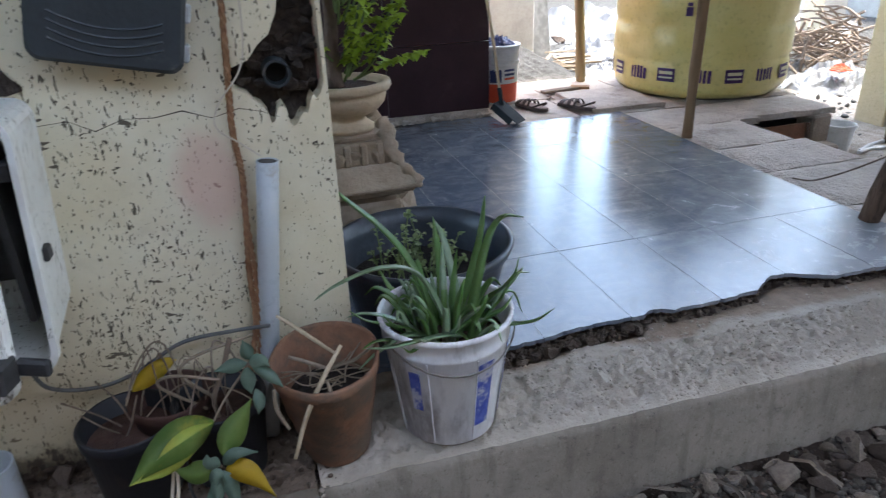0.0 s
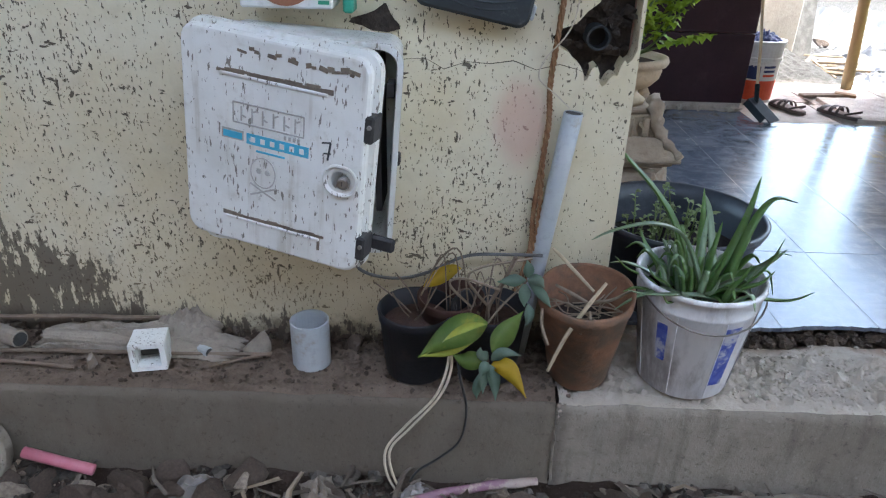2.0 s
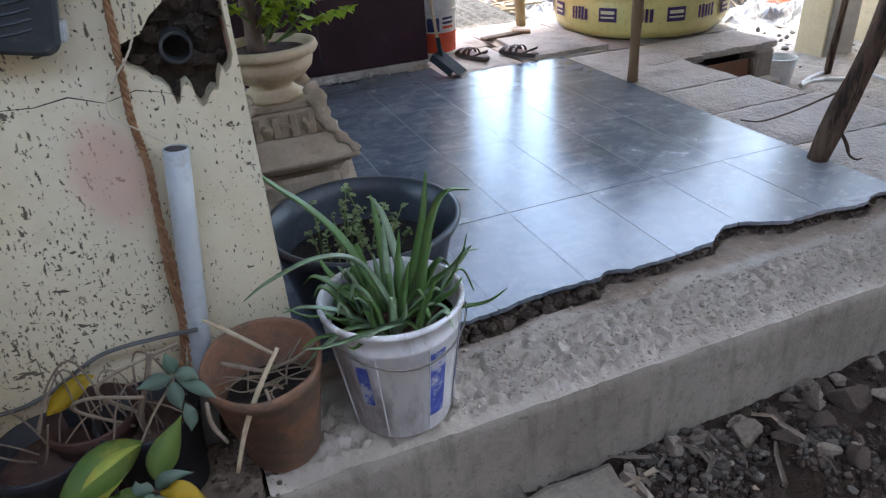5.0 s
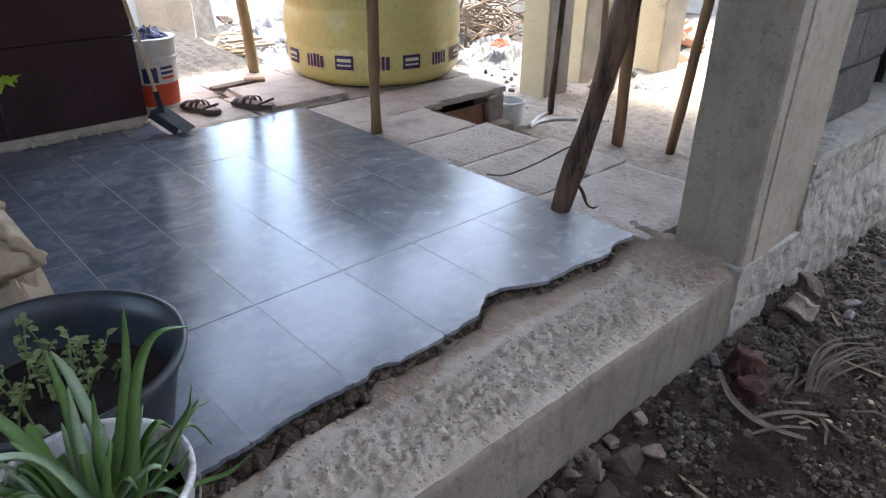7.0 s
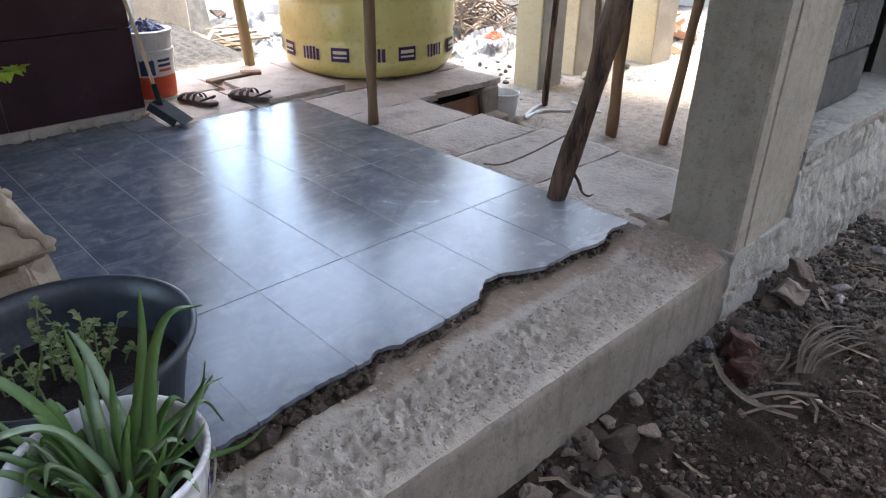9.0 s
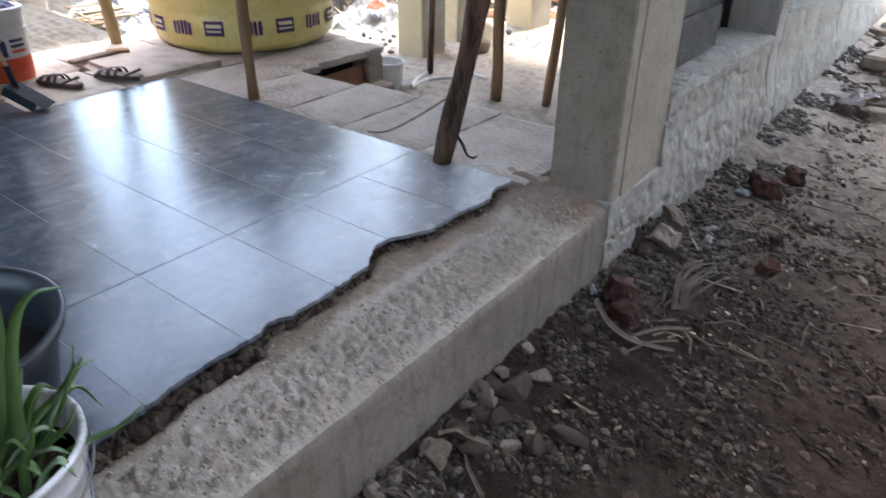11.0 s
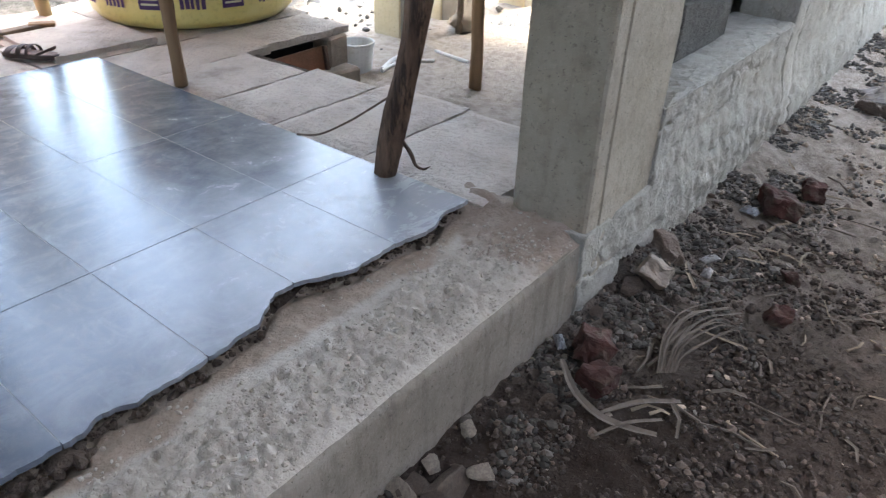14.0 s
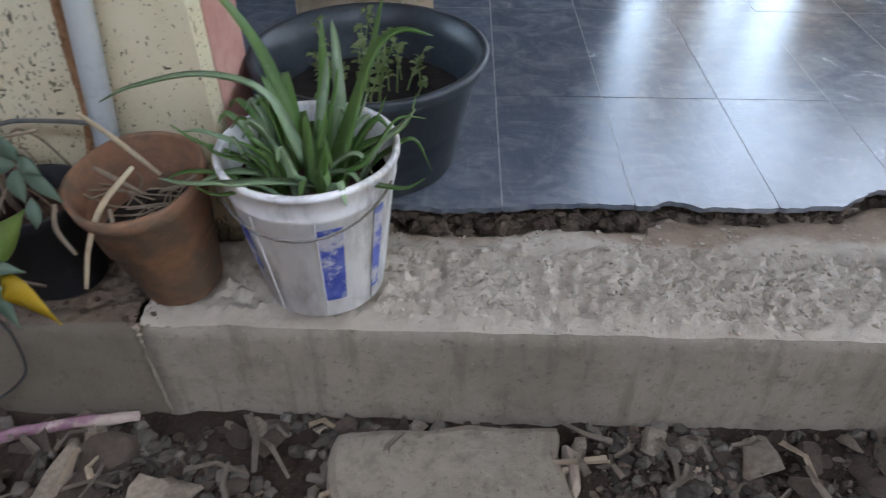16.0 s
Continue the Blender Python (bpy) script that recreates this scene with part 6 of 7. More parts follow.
def crumple(size, seed, folds=9.0, n=22):
    """A heap of crumpled sheet."""
    bm = bmesh.new()
    g = []
    for j in range(n + 1):
        row = []
        for i in range(n + 1):
            u, v = i / n * 2 - 1, j / n * 2 - 1
            k = max(0.0, 1 - u * u) ** 0.7 * max(0.0, 1 - v * v) ** 0.7
            q = abs(fbm(u, v, seed, folds * 0.28, 3)) * 1.3
            row.append(bm.verts.new((u * size[0] / 2 * (1 + 0.15 * fbm(v, u, seed, 3, 2)), v * size[1] / 2 * (1 + 0.2 * fbm(u, v, seed + 5, 3, 2)), size[2] * k * (0.6 + 0.55 * q))))
        g.append(row)
    for a, b in zip(g, g[1:]):
        for i in range(n):
            bm.faces.new((a[i], a[i + 1], b[i + 1], b[i]))
    r = bmesh.ops.extrude_face_region(bm, geom=bm.faces[:])
    bmesh.ops.translate(bm, verts=[q for q in r["geom"] if isinstance(q, bmesh.types.BMVert)], vec=(0, 0, -0.004))
    return bm


rag = thing("dirty_rag", (-1.05, 0.175, PL + 0.004), "long dirty grey cloth bundle lying by the wall", "cloth", turn=-3)
part("cloth", crumple((0.52, 0.10, 0.065), 3, 8), M_CLOTH, rag)
rag = thing("dirty_rag", (-0.93, 0.192, PL + 0.03), "crumpled pale dusty cloth end on a bundle", "cloth", turn=10)
part("cloth", crumple((0.16, 0.07, 0.07), 8, 10), M_CLOTH, rag)
rag = thing("dirty_rag", (-1.48, 0.16, PL + 0.004), "dirty grey rag beside old pipes", "cloth")
part("cloth", crumple((0.22, 0.12, 0.05), 12, 8), M_CLOTH, rag)
for k, (p, q, r) in enumerate([((-1.52, 0.185, PL + 0.06), (-0.985, 0.20, PL + 0.066), 0.006), ((-1.60, 0.105, PL + 0.012), (-0.70, 0.128, PL + 0.014), 0.005), ((-1.40, 0.075, PL + 0.010), (-1.16, 0.055, PL + 0.010), 0.005), ((-0.84, 0.075, PL + 0.012), (-0.70, 0.135, PL + 0.016), 0.004)]):
    ob = thing("dry_stick", (0, 0, 0), "thin brown dry stick lying on the plinth", "stick", "sticks on the plinth")
    part("shaft", tube([Vector(p).lerp(Vector(q), i / 8) + Vector((0, 0, 0.003 * fbm(i, k, 0, 0.7, 2))) for i in range(9)], r, 6, rough=0.4, seed=k), M_STICK, ob)
for k, (p, q, r) in enumerate([((-1.46, 0.19, PL + 0.025), (-1.335, 0.135, PL + 0.028), 0.022), ((-0.93, 0.165, PL + 0.016), (-0.855, 0.125, PL + 0.016), 0.013), ((-1.28, 0.16, PL + 0.028), (-1.02, 0.145, PL + 0.028), 0.018)]):
    ob = thing("old_pipe", (0, 0, 0), "short dusty grey pipe end among rags", "pipe", "pipes among the rags")
    part("pipe_wall", tube([p, q], r, 14), M_CLOTH if k != 1 else M_GREYPVC, ob)
    dd = (Vector(q) - Vector(p)).normalized()
    # dark cap over the pipe end, coloured as its inner shade
    part("dark_mouth", tube([Vector(q) - dd * 0.01, Vector(q) + dd * 0.0015], r * 0.82, 14), M_BOXDARK, ob)
shard = thing("rubble_shard", (-1.125, 0.075, PL + 0.012), "small pale broken plaster shard on the plinth", "shard")
part("shard", rock((0.03, 0.03, 0.06), 5, 2), M_PALEROCK, shard)
shard = thing("rubble_shard", (-0.735, 0.15, PL + 0.03), "flat brown stone shard leaning by the wall", "shard")
part("shard", rock((0.09, 0.04, 0.09), 9, 2), M_CLOTH, shard)
shard = thing("rubble_shard", (-0.50, 0.19, PL + 0.02), "brown lump of dry mud beside the pots", "shard")
part("shard", rock((0.07, 0.05, 0.06), 11, 2), M_ROCK, shard)
spots = []
for k in range(1500):
    x, y = rng.uniform(-1.9, 0.05), rng.uniform(0.012, 0.23)
    if rng.random() < 0.5 + 2.0 * y:
        s_ = rng.choice((0.004, 0.006, 0.008, 0.012, 0.018)) * rng.uniform(0.7, 1.2)
        spots.append((x, y, PL + s_ * 0.12, s_, k))
for k in range(260):
    s_ = rng.uniform(0.012, 0.035)
    spots.append((rng.uniform(-1.9, 0.0), 0.235 - abs(rng.gauss(0, 0.03)), PL + rng.uniform(0, 0.02), s_, k))
scatter("loose_dirt", M_CAVITY, spots, "loose brown dirt and crumbs on the old plinth", "dirt")
spots = []
for k in range(7000):
    x = rng.uniform(0.42, 2.12)
    y = rng.uniform(0.012, 0.33)
    if fbm(x, y, 31, 13, 3) < rng.uniform(-0.5, 0.45) + (0.45 if y > 0.225 else 0.0):
        continue
    s_ = rng.choice((0.003, 0.004, 0.006, 0.009, 0.012)) * rng.uniform(0.7, 1.3)
    spots.append((x, y, plinth_top(x, y) + s_ * 0.02, s_, k))
for x, y, s_ in ((1.135, 0.145, 0.022), (1.40, 0.20, 0.03), (1.62, 0.13, 0.018), (0.78, 0.21, 0.015), (1.50, 0.24, 0.018), (1.75, 0.2, 0.02), (1.22, 0.26, 0.016)):
    spots.append((x, y, plinth_top(x, y) + s_ * 0.25, s_, 1))
scatter("cement_crumbs", M_CEMENTCRUMB, spots, "crumbs of cement on the rough plinth top", "crumbs")
spots = []
for k in range(900):
    x = rng.uniform(0.40, 2.08)
    wide = 0.9 if 0.45 < x < 0.95 else 0.5
    y = edge_y(x) + (rng.uniform(-0.026, 0.05) if wide > 0.6 else rng.uniform(0.002, 0.05))
    s_ = rng.choice((0.005, 0.008, 0.012, 0.02, 0.032)) * rng.uniform(0.7, 1.2) * (1.25 if x < 0.95 else 0.75)
    spots.append((x, y, PL - 0.022 + rng.uniform(0, 0.016), s_, k))
scatter("bedding_rubble", M_CAVITY, spots, "dark broken bedding rubble beneath the tile edge", "rubble")

# ---- things on the far flagstones ----


def sandal(place, turn):
    ob = thing("sandal", place, "dark strappy leather sandal on dusty flagstones", "sandal", "pair of sandals", turn)
    outline = [(0.13, 0.0), (0.12, 0.035), (0.07, 0.045), (0.0, 0.036), (-0.08, 0.034), (-0.125, 0.022), (-0.135, 0.0), (-0.125, -0.024), (-0.08, -0.032), (0.0, -0.03), (0.07, -0.042), (0.115, -0.035)]

    def layer(z0, z1, k):
        bm = bmesh.new()
        lo = [bm.verts.new((x * k, y * k, z0)) for x, y in outline]
        hi = [bm.verts.new((x * k, y * k, z1)) for x, y in outline]
        bm.faces.new(lo)
        bm.faces.new(hi)
        for i in range(len(lo)):
            j = (i + 1) % len(lo)
            bm.faces.new((lo[i], lo[j], hi[j], hi[i]))
        return bm
    part("sole", layer(0.0, 0.018, 1.0), M_LEATHER, ob)
    part("insole", layer(0.0185, 0.022, 0.93), M_INSOLE, ob)
    for x, w, h, wide in ((0.078, 0.041, 0.024, 0.030), (0.025, 0.037, 0.036, 0.024), (-0.015, 0.034, 0.040, 0.016)):
        bm = bmesh.new()
        arcs = [math.pi * i / 10 for i in range(11)]
        rows = [[bm.verts.new((x + o + 0.010 * math.cos(a), (w + g) * math.cos(a), 0.014 + (h + g) * math.sin(a))) for a in arcs] for o, g in ((-wide / 2, 0), (-wide / 2, 0.003), (wide / 2, 0.003), (wide / 2, 0))]
        for i in range(4):
            for q in range(10):
                bm.faces.new((rows[i][q], rows[i][q + 1], rows[(i + 1) % 4][q + 1], rows[(i + 1) % 4][q]))
        part("strap", bm, M_LEATHER, ob)
    part("heel_strap", tube([(-0.055 - 0.07 * math.sin(a), 0.034 * math.cos(a), 0.02 + 0.030 * math.sin(a)) for a in [math.pi * i / 10 for i in range(11)]], 0.007, 6, flat=0.5), M_LEATHER, ob)
    return ob


sandal((1.65, 2.70, FL + 0.004), 106)
sandal((1.895, 2.59, FL + 0.006), 116)
pb = thing("white_red_pail", (1.535, 2.97, FL), "white plastic pail with red base band and blue cloth on top", "bucket")
part("body", lathe([(0.0, 0.0), (0.112, 0.0), (0.125, 0.24), (0.132, 0.245), (0.132, 0.26), (0.127, 0.265), (0.13, 0.335), (0.138, 0.338), (0.138, 0.355), (0.128, 0.357), (0.0, 0.35)], 36), M_WHITEPAIL, pb, smooth=False)
part("red_band", lathe([(0.1125, 0.015), (0.1145, 0.015), (0.1215, 0.13), (0.1185, 0.13)], 36), M_ORANGE, pb, "orange-red printed band")


def round_patch(parent, r, a0, a1, z0, z1, material, name):
    part(name, on_round(a0, a1, z0, z1, r, 6), material, parent)


round_patch(pb, 0.1205, -2.35, -1.75, 0.14, 0.225, M_NAVY, "navy_print")
for k in range(3):
    round_patch(pb, 0.1215, -1.6, -1.0, 0.155 + 0.025 * k, 0.168 + 0.025 * k, M_ORANGE if k == 0 else M_NAVY, "print_bar")
cl = thing("blue_cloth", (1.53, 2.96, FL + 0.352), "crumpled dark blue cloth on a pail lid", "cloth")
part("cloth", crumple((0.2, 0.17, 0.06), 17, 9), M_NAVY, cl)
pan = thing("dustpan", (1.40, 2.437, FL + 0.002), "long-handled dark teal dustpan leaning at the wall corner", "dustpan", turn=40)
bm = bmesh.new()
box(bm, (0, 0.0, 0.0), (0.135, 0.20, 0.005), bevel=0.002)
box(bm, (-0.066, 0.02, -0.018), (0.005, 0.16, 0.04))
box(bm, (0.066, 0.02, -0.018), (0.005, 0.16, 0.04))
box(bm, (0, 0.098, -0.02), (0.135, 0.005, 0.045))
part("scoop", bm, M_TEAL, pan).matrix_basis = pose(0, 0.0, 0.062, 34, 0, 0) @ Matrix.Diagonal((0.78, 0.9, 1, 1))
part("handle", tube([(0.0, 0.055, 0.10), (0.003, 0.10, 0.40), (0.008, 0.17, 0.75), (0.012, 0.22, 1.05)], 0.0085, 8), M_CREAMPOT, pan, "pale wooden handle")
part("ferrule", tube([(0.0, 0.050, 0.085), (0.002, 0.068, 0.19)], 0.013, 8), M_TEAL, pan)
for k, (x, y, l, a) in enumerate(((2.02, 3.05, 0.30, 8), (2.16, 3.06, 0.12, -25))):
    ob = thing("broken_board", (x, y, FL + 0.014 + 0.004 * k), "short broken grey-brown wooden board on flagstones", "board", "broken boards", a)
    part("board", cube((0, 0, 0), (l, 0.06, 0.018), (0, 2 * k, 0), 0.003), M_STICK if k != 1 else M_WOOD, ob)
wp2 = thing("dirty_pail", (3.50, 2.20, -0.05), "small dusty white pail on bare earth beside the pit", "bucket")
part("body", lathe([(0.0, 0.0), (0.085, 0.0), (0.10, 0.15), (0.106, 0.155), (0.106, 0.17), (0.10, 0.172), (0.095, 0.165), (0.085, 0.02), (0.0, 0.02)], 28), M_WHITEPAIL, wp2)
for k, (x, y, l, a) in enumerate(((3.72, 2.12, 0.32, 20), (3.80, 2.02, 0.26, -35), (3.64, 2.05, 0.2, 5), (4.05, 1.92, 0.3, 80))):
    ob = thing("white_offcut", (x, y, -0.03), "short white plastic pipe offcut lying on dusty earth", "pipe", "pipe offcuts", a)
    part("pipe_wall", tube([(-l / 2, 0, 0), (0, 0.01, 0.004), (l / 2, 0, 0)], 0.012, 8), M_WHITEPAIL, ob)


def tarp(place, size, seed, label, turn=0.0, material=M_TARP):
    ob = thing("plastic_sheet", place, label, "plastic sheet", "plastic sheets", turn)
    part("sheet", crumple(size, seed, 14, 34), material, ob)


tarp((4.95, 3.65, -0.05), (0.9, 0.7, 0.2), 31, "crumpled white plastic sacking heaped beside the tank", 20)
tarp((5.35, 3.2, -0.05), (0.7, 0.5, 0.22), 33, "white plastic sacking spread behind a cream pillar", -15)
tarp((4.5, 7.6, -0.05), (2.6, 1.2, 0.35), 35, "white plastic sheeting spread over the yard rubble", 10)
tarp((2.9, 9.0, -0.05), (2.4, 1.2, 0.4), 37, "crumpled white plastic sheeting at the yard's end", -20)
tarp((5.1, 2.15, -0.05), (0.5, 0.3, 0.06), 39, "torn white sack lying on dusty ground", 10)
tarp((6.6, 2.7, -0.05), (0.9, 0.6, 0.12), 43, "white sack beside a heap of broken bricks", 30)
tarp((4.75, 3.45, 0.14), (0.16, 0.12, 0.05), 41, "orange-red plastic scrap on white sacking", 0, M_ORANGE)
tarp((6.9, 6.5, -0.05), (2.2, 1.6, 0.4), 45, "white plastic sheeting over a heap by the yard wall", 40)
ls = thing("leaning_slab", (3.27, 6.15, -0.05), "pale cut stone slab leaning in the yard", "stone slab", turn=20)
part("slab", cube((0, 0.1, 0.33), (0.42, 0.08, 0.72), (-14, 6, 0), 0.012), M_YARDROCK, ls)
heap = thing("twig_heap", (5.6, 4.5, -0.05), "tangled heap of dry twigs and roots behind the tank", "twig heap")
for k in range(110):
    a, r = rng.uniform(0, 6.28), rng.uniform(0, 0.7)
    c0 = Vector((r * math.cos(a), r * math.sin(a) * 0.8, rng.uniform(0, 0.55) * (1 - r)))
    dv = Vector((rng.gauss(0, 1), rng.gauss(0, 1), rng.gauss(0, 0.35))).normalized() * rng.uniform(0.15, 0.4)
    part("twig", tube(curve_points([c0 - dv, c0 + Vector((rng.gauss(0, 0.05), rng.gauss(0, 0.05), 0.06)), c0 + dv], 3), rng.uniform(0.006, 0.014), 4), M_STICK, heap)
sh = thing("twig_heap", (2.95, 5.4, -0.05), "low scatter of split dry sticks on the yard floor", "twig heap")
for k in range(40):
    c0 = Vector((rng.gauss(0, 0.3), rng.gauss(0, 0.22), rng.uniform(0.01, 0.12)))
    dv = Vector((rng.gauss(0, 1), rng.gauss(0, 0.6), rng.gauss(0, 0.1))).normalized() * rng.uniform(0.1, 0.25)
    part("twig", tube([c0 - dv, c0 + dv], rng.uniform(0.008, 0.02), 5), M_STRAW, sh)
brick_me = mesh("brick", cube((0, 0, 0), (0.22, 0.105, 0.07), bevel=0.006), plain("yard_brick", (0.46, 0.27, 0.19), (0.40, 0.24, 0.18), 14, 60, 0.9, 0.004, (0.5, 0.42, 0.35), (0.5, 0.65)))
bh = thing("brick_heap", (6.35, 3.0, -0.05), "slumped heap of dusty pale red bricks", "brick heap")
for k in range(70):
    lv = k / 70
    ob = new("brick", brick_me)
    ob.parent = bh
    r = (1 - lv) * 0.55
    a = rng.uniform(0, 6.28)
    ob.matrix_basis = pose(r * math.cos(a), r * math.sin(a), 0.03 + lv * 0.55, rng.uniform(-25, 25), rng.uniform(-25, 25), rng.uniform(0, 180))
sk = thing("cement_sack", (4.72, 2.30, -0.05), "dusty grey cement sack slumped against a pillar", "sack")
part("sack", rock((0.34, 0.26, 0.34), 51, 3, 0.3, centre=(0, 0, 0.10)), M_CLOTH, sk, smooth=True)

for x, y, sx, sy, sz, sd in ((3.5, 5.0, 0.8, 0.5, 0.10, 61), (2.2, 5.8, 0.9, 0.6, 0.12, 63), (3.9, 6.0, 1.0, 0.7, 0.18, 65), (3.3, 4.3, 0.5, 0.35, 0.06, 67), (2.5, 7.3, 1.4, 0.8, 0.25, 69), (5.6, 6.1, 1.2, 0.9, 0.25, 71), (4.9, 5.0, 0.7, 0.6, 0.15, 73), (7.4, 4.4, 1.0, 0.8, 0.2, 75), (4.3, 4.2, 0.6, 0.4, 0.1, 77)):
    tarp((x, y, -0.05), (sx, sy, sz), sd, "crumpled pale plastic sheeting lying on yard rubble", sd * 13.0, M_TARP if sd % 4 == 1 else M_SCRAP)
prop("lane_post", (3.30, -0.955, 0.0), (0.10, -0.05), 0.048, 0.042, M_WOOD, "grey-brown round wooden post beside the lane", 0.01, 31)
prop("lane_post", (4.91, -0.81, 0.0), (0.06, -0.03), 0.045, 0.040, M_WOOD, "brown round wooden post further down the lane", 0.01, 34)
copy_thing(bh, pose(8.3, -0.55, -0.02))
tarp((7.3, -0.35, 0.0), (0.8, 0.5, 0.16), 81, "torn white sacking at the end of the lane", 15)
ds = thing("stone_slab", (6.2, -0.40, 0.06), "long grey stone slab lying across the lane", "stone slab", turn=80)
part("slab", cube((0, 0, 0), (0.25, 0.9, 0.10), (0, 0, 0), 0.02), M_PALEROCK, ds)

# ---- rubble along the plinth and on the earth ----
stone_kinds = [mesh("stone", rock((1, 0.8, 0.65), 60 + k, 2, 0.5), M_ROCK if k % 4 else M_PALEROCK) for k in range(9)]


def stone(x, y, size, k, label, squash=1.0, z=None, material=None, turn=None):
    ob = new("stone", stone_kinds[k % 9])
    tagged(ob, label, "stone", "loose stones")
    zz = ground_z(x, y) + size * 0.20 if z is None else z
    ob.matrix_basis = pose(x, y, zz, rng.uniform(-20, 20), rng.uniform(-20, 20), rng.uniform(0, 360) if turn is None else turn) @ Matrix.Diagonal((size, size, size * squash, 1))
    return ob


for k in range(170):
    x = rng.uniform(-1.75, 0.22)
    y = -0.03 - abs(rng.gauss(0, 0.14))
    stone(x, y, 0.028 + 0.085 * rng.random() ** 1.8, k, "grey-brown broken rubble stone against the plinth foot", rng.uniform(0.6, 1.0))
for k in range(46):
    x = rng.uniform(0.3, 2.1)
    y = -0.02 - abs(rng.gauss(0, 0.05))
    stone(x, y, rng.uniform(0.02, 0.06), k, "small grey stone at the plinth foot", rng.uniform(0.6, 1.0))
for k, (x, y, s_) in enumerate(((1.113, -0.07, 0.12), (1.20, -0.06, 0.08), (1.36, -0.05, 0.10), (1.42, -0.10, 0.13), (1.46, -0.04, 0.07), (1.40, -0.04, 0.065), (1.30, -0.12, 0.08), (1.28, -0.24, 0.09), (1.36, -0.30, 0.10), (1.50, -0.13, 0.07), (-0.068, -0.09, 0.15), (-0.16, -0.14, 0.13), (-0.28, -0.16, 0.09),
                               (1.24, -0.20, 0.06), (2.35, -0.07, 0.09), (2.60, -0.10, 0.08), (2.2, -0.05, 0.06), (1.17, -0.14, 0.07), (0.92, -0.05, 0.07), (0.84, -0.03, 0.04))):
    stone(x, y, s_, k * 2, "pale angular rubble stone on dark earth", 0.85)
for k in range(60):
    x, y = rng.uniform(0.6, 4.5), rng.uniform(-1.1, -0.05)
    stone(x, y, rng.uniform(0.015, 0.045), k, "small flat stone half sunk in the earth", 0.6)
for k in range(50):
    stone(rng.uniform(4.6, 7.0), rng.uniform(-0.8, -0.15), rng.uniform(0.05, 0.22), k, "pale rubble stone along the far wall", 0.7)
for k in range(46):
    stone(rng.uniform(2.6, 7.5), rng.uniform(3.6, 9.5), rng.uniform(0.05, 0.2), k, "pale rubble stone strewn over the sunlit yard", 0.7)
flat = thing("stone_slab", (0.545, -0.155, 0.02), "flat rough grey stone slab lying before the plinth", "stone slab", turn=3)
bm = cube((0, 0, 0), (0.42, 0.24, 0.055), bevel=0.018, segments=2)
bmesh.ops.subdivide_edges(bm, edges=bm.edges[:], cuts=4, use_grid_fill=True)
for v in bm.verts:
    v.co += Vector((0.012 * fbm(v.co.y, v.co.z, 1, 9, 2), 0.012 * fbm(v.co.x, v.co.z, 4, 9, 2), 0.007 * fbm(v.co.x, v.co.y, 2, 12, 3)))
part("slab", bm, M_PLINTH, flat)
bit = thing("rubble_shard", (0.765, -0.10, 0.03), "pale split stone chip beside a slab", "shard")
part("shard", rock((0.05, 0.12, 0.07), 71, 2), M_PALEROCK, bit)


def brick_bit(place, size, turn, seed, label, material=M_REDBRICK):
    ob = thing("broken_brick", place, label, "brick", "broken bricks", turn[2])
    bm = cube((0, 0, 0), size, (turn[0], turn[1], 0), 0.008, 2)
    bmesh.ops.subdivide_edges(bm, edges=bm.edges[:], cuts=4, use_grid_fill=True)
    for v in bm.verts:
        v.co *= 0.88
        v.co += Vector((fbm(v.co.y, v.co.z, seed, 17, 4), fbm(v.co.x, v.co.z, seed + 3, 17, 4), fbm(v.co.x, v.co.y, seed + 6, 17, 4))) * 0.020
    part("lump", bm, material, ob)


brick_bit((2.01, -0.125, 0.05), (0.115, 0.095, 0.085), (20, 12, 30), 1, "dark red broken brick on the earth by the wall foot")
brick_bit((1.93, -0.195, 0.035), (0.09, 0.085, 0.07), (0, -10, 70), 2, "dark red broken brick lump on the earth")
brick_bit((2.45, -0.115, 0.055), (0.15, 0.10, 0.075), (25, 30, 20), 3, "pale pinkish frogged brick leaning at the wall foot", M_PALEROCK)
brick_bit((2.60, -0.08, 0.05), (0.14, 0.10, 0.07), (30, -20, 60), 4, "weathered brown brick piece at the wall foot", M_ROCK)
brick_bit((3.19, -0.275, 0.05), (0.16, 0.11, 0.08), (10, 5, 40), 5, "red brick with pale mortar lying on gravel")
brick_bit((3.42, -0.34, 0.035), (0.11, 0.09, 0.07), (0, 10, 10), 6, "small red brick piece on gravel")
brick_bit((2.50, -0.47, 0.03), (0.07, 0.05, 0.045), (0, 0, 80), 7, "dark red brick chip beside fronds")
brick_bit((1.985, -0.90, 0.02), (0.055, 0.045, 0.03), (8, 0, 60), 8, "small brown plaster lump on bare earth", M_ROCK)
brick_bit((2.75, -0.43, 0.02), (0.06, 0.05, 0.04), (0, 0, 10), 9, "reddish brick chip on earth")

fr = thing("dry_palm_frond", (2.06, -0.30, 0.014), "dry grey palm frond with arching split leaflets on the earth", "palm frond", turn=0)
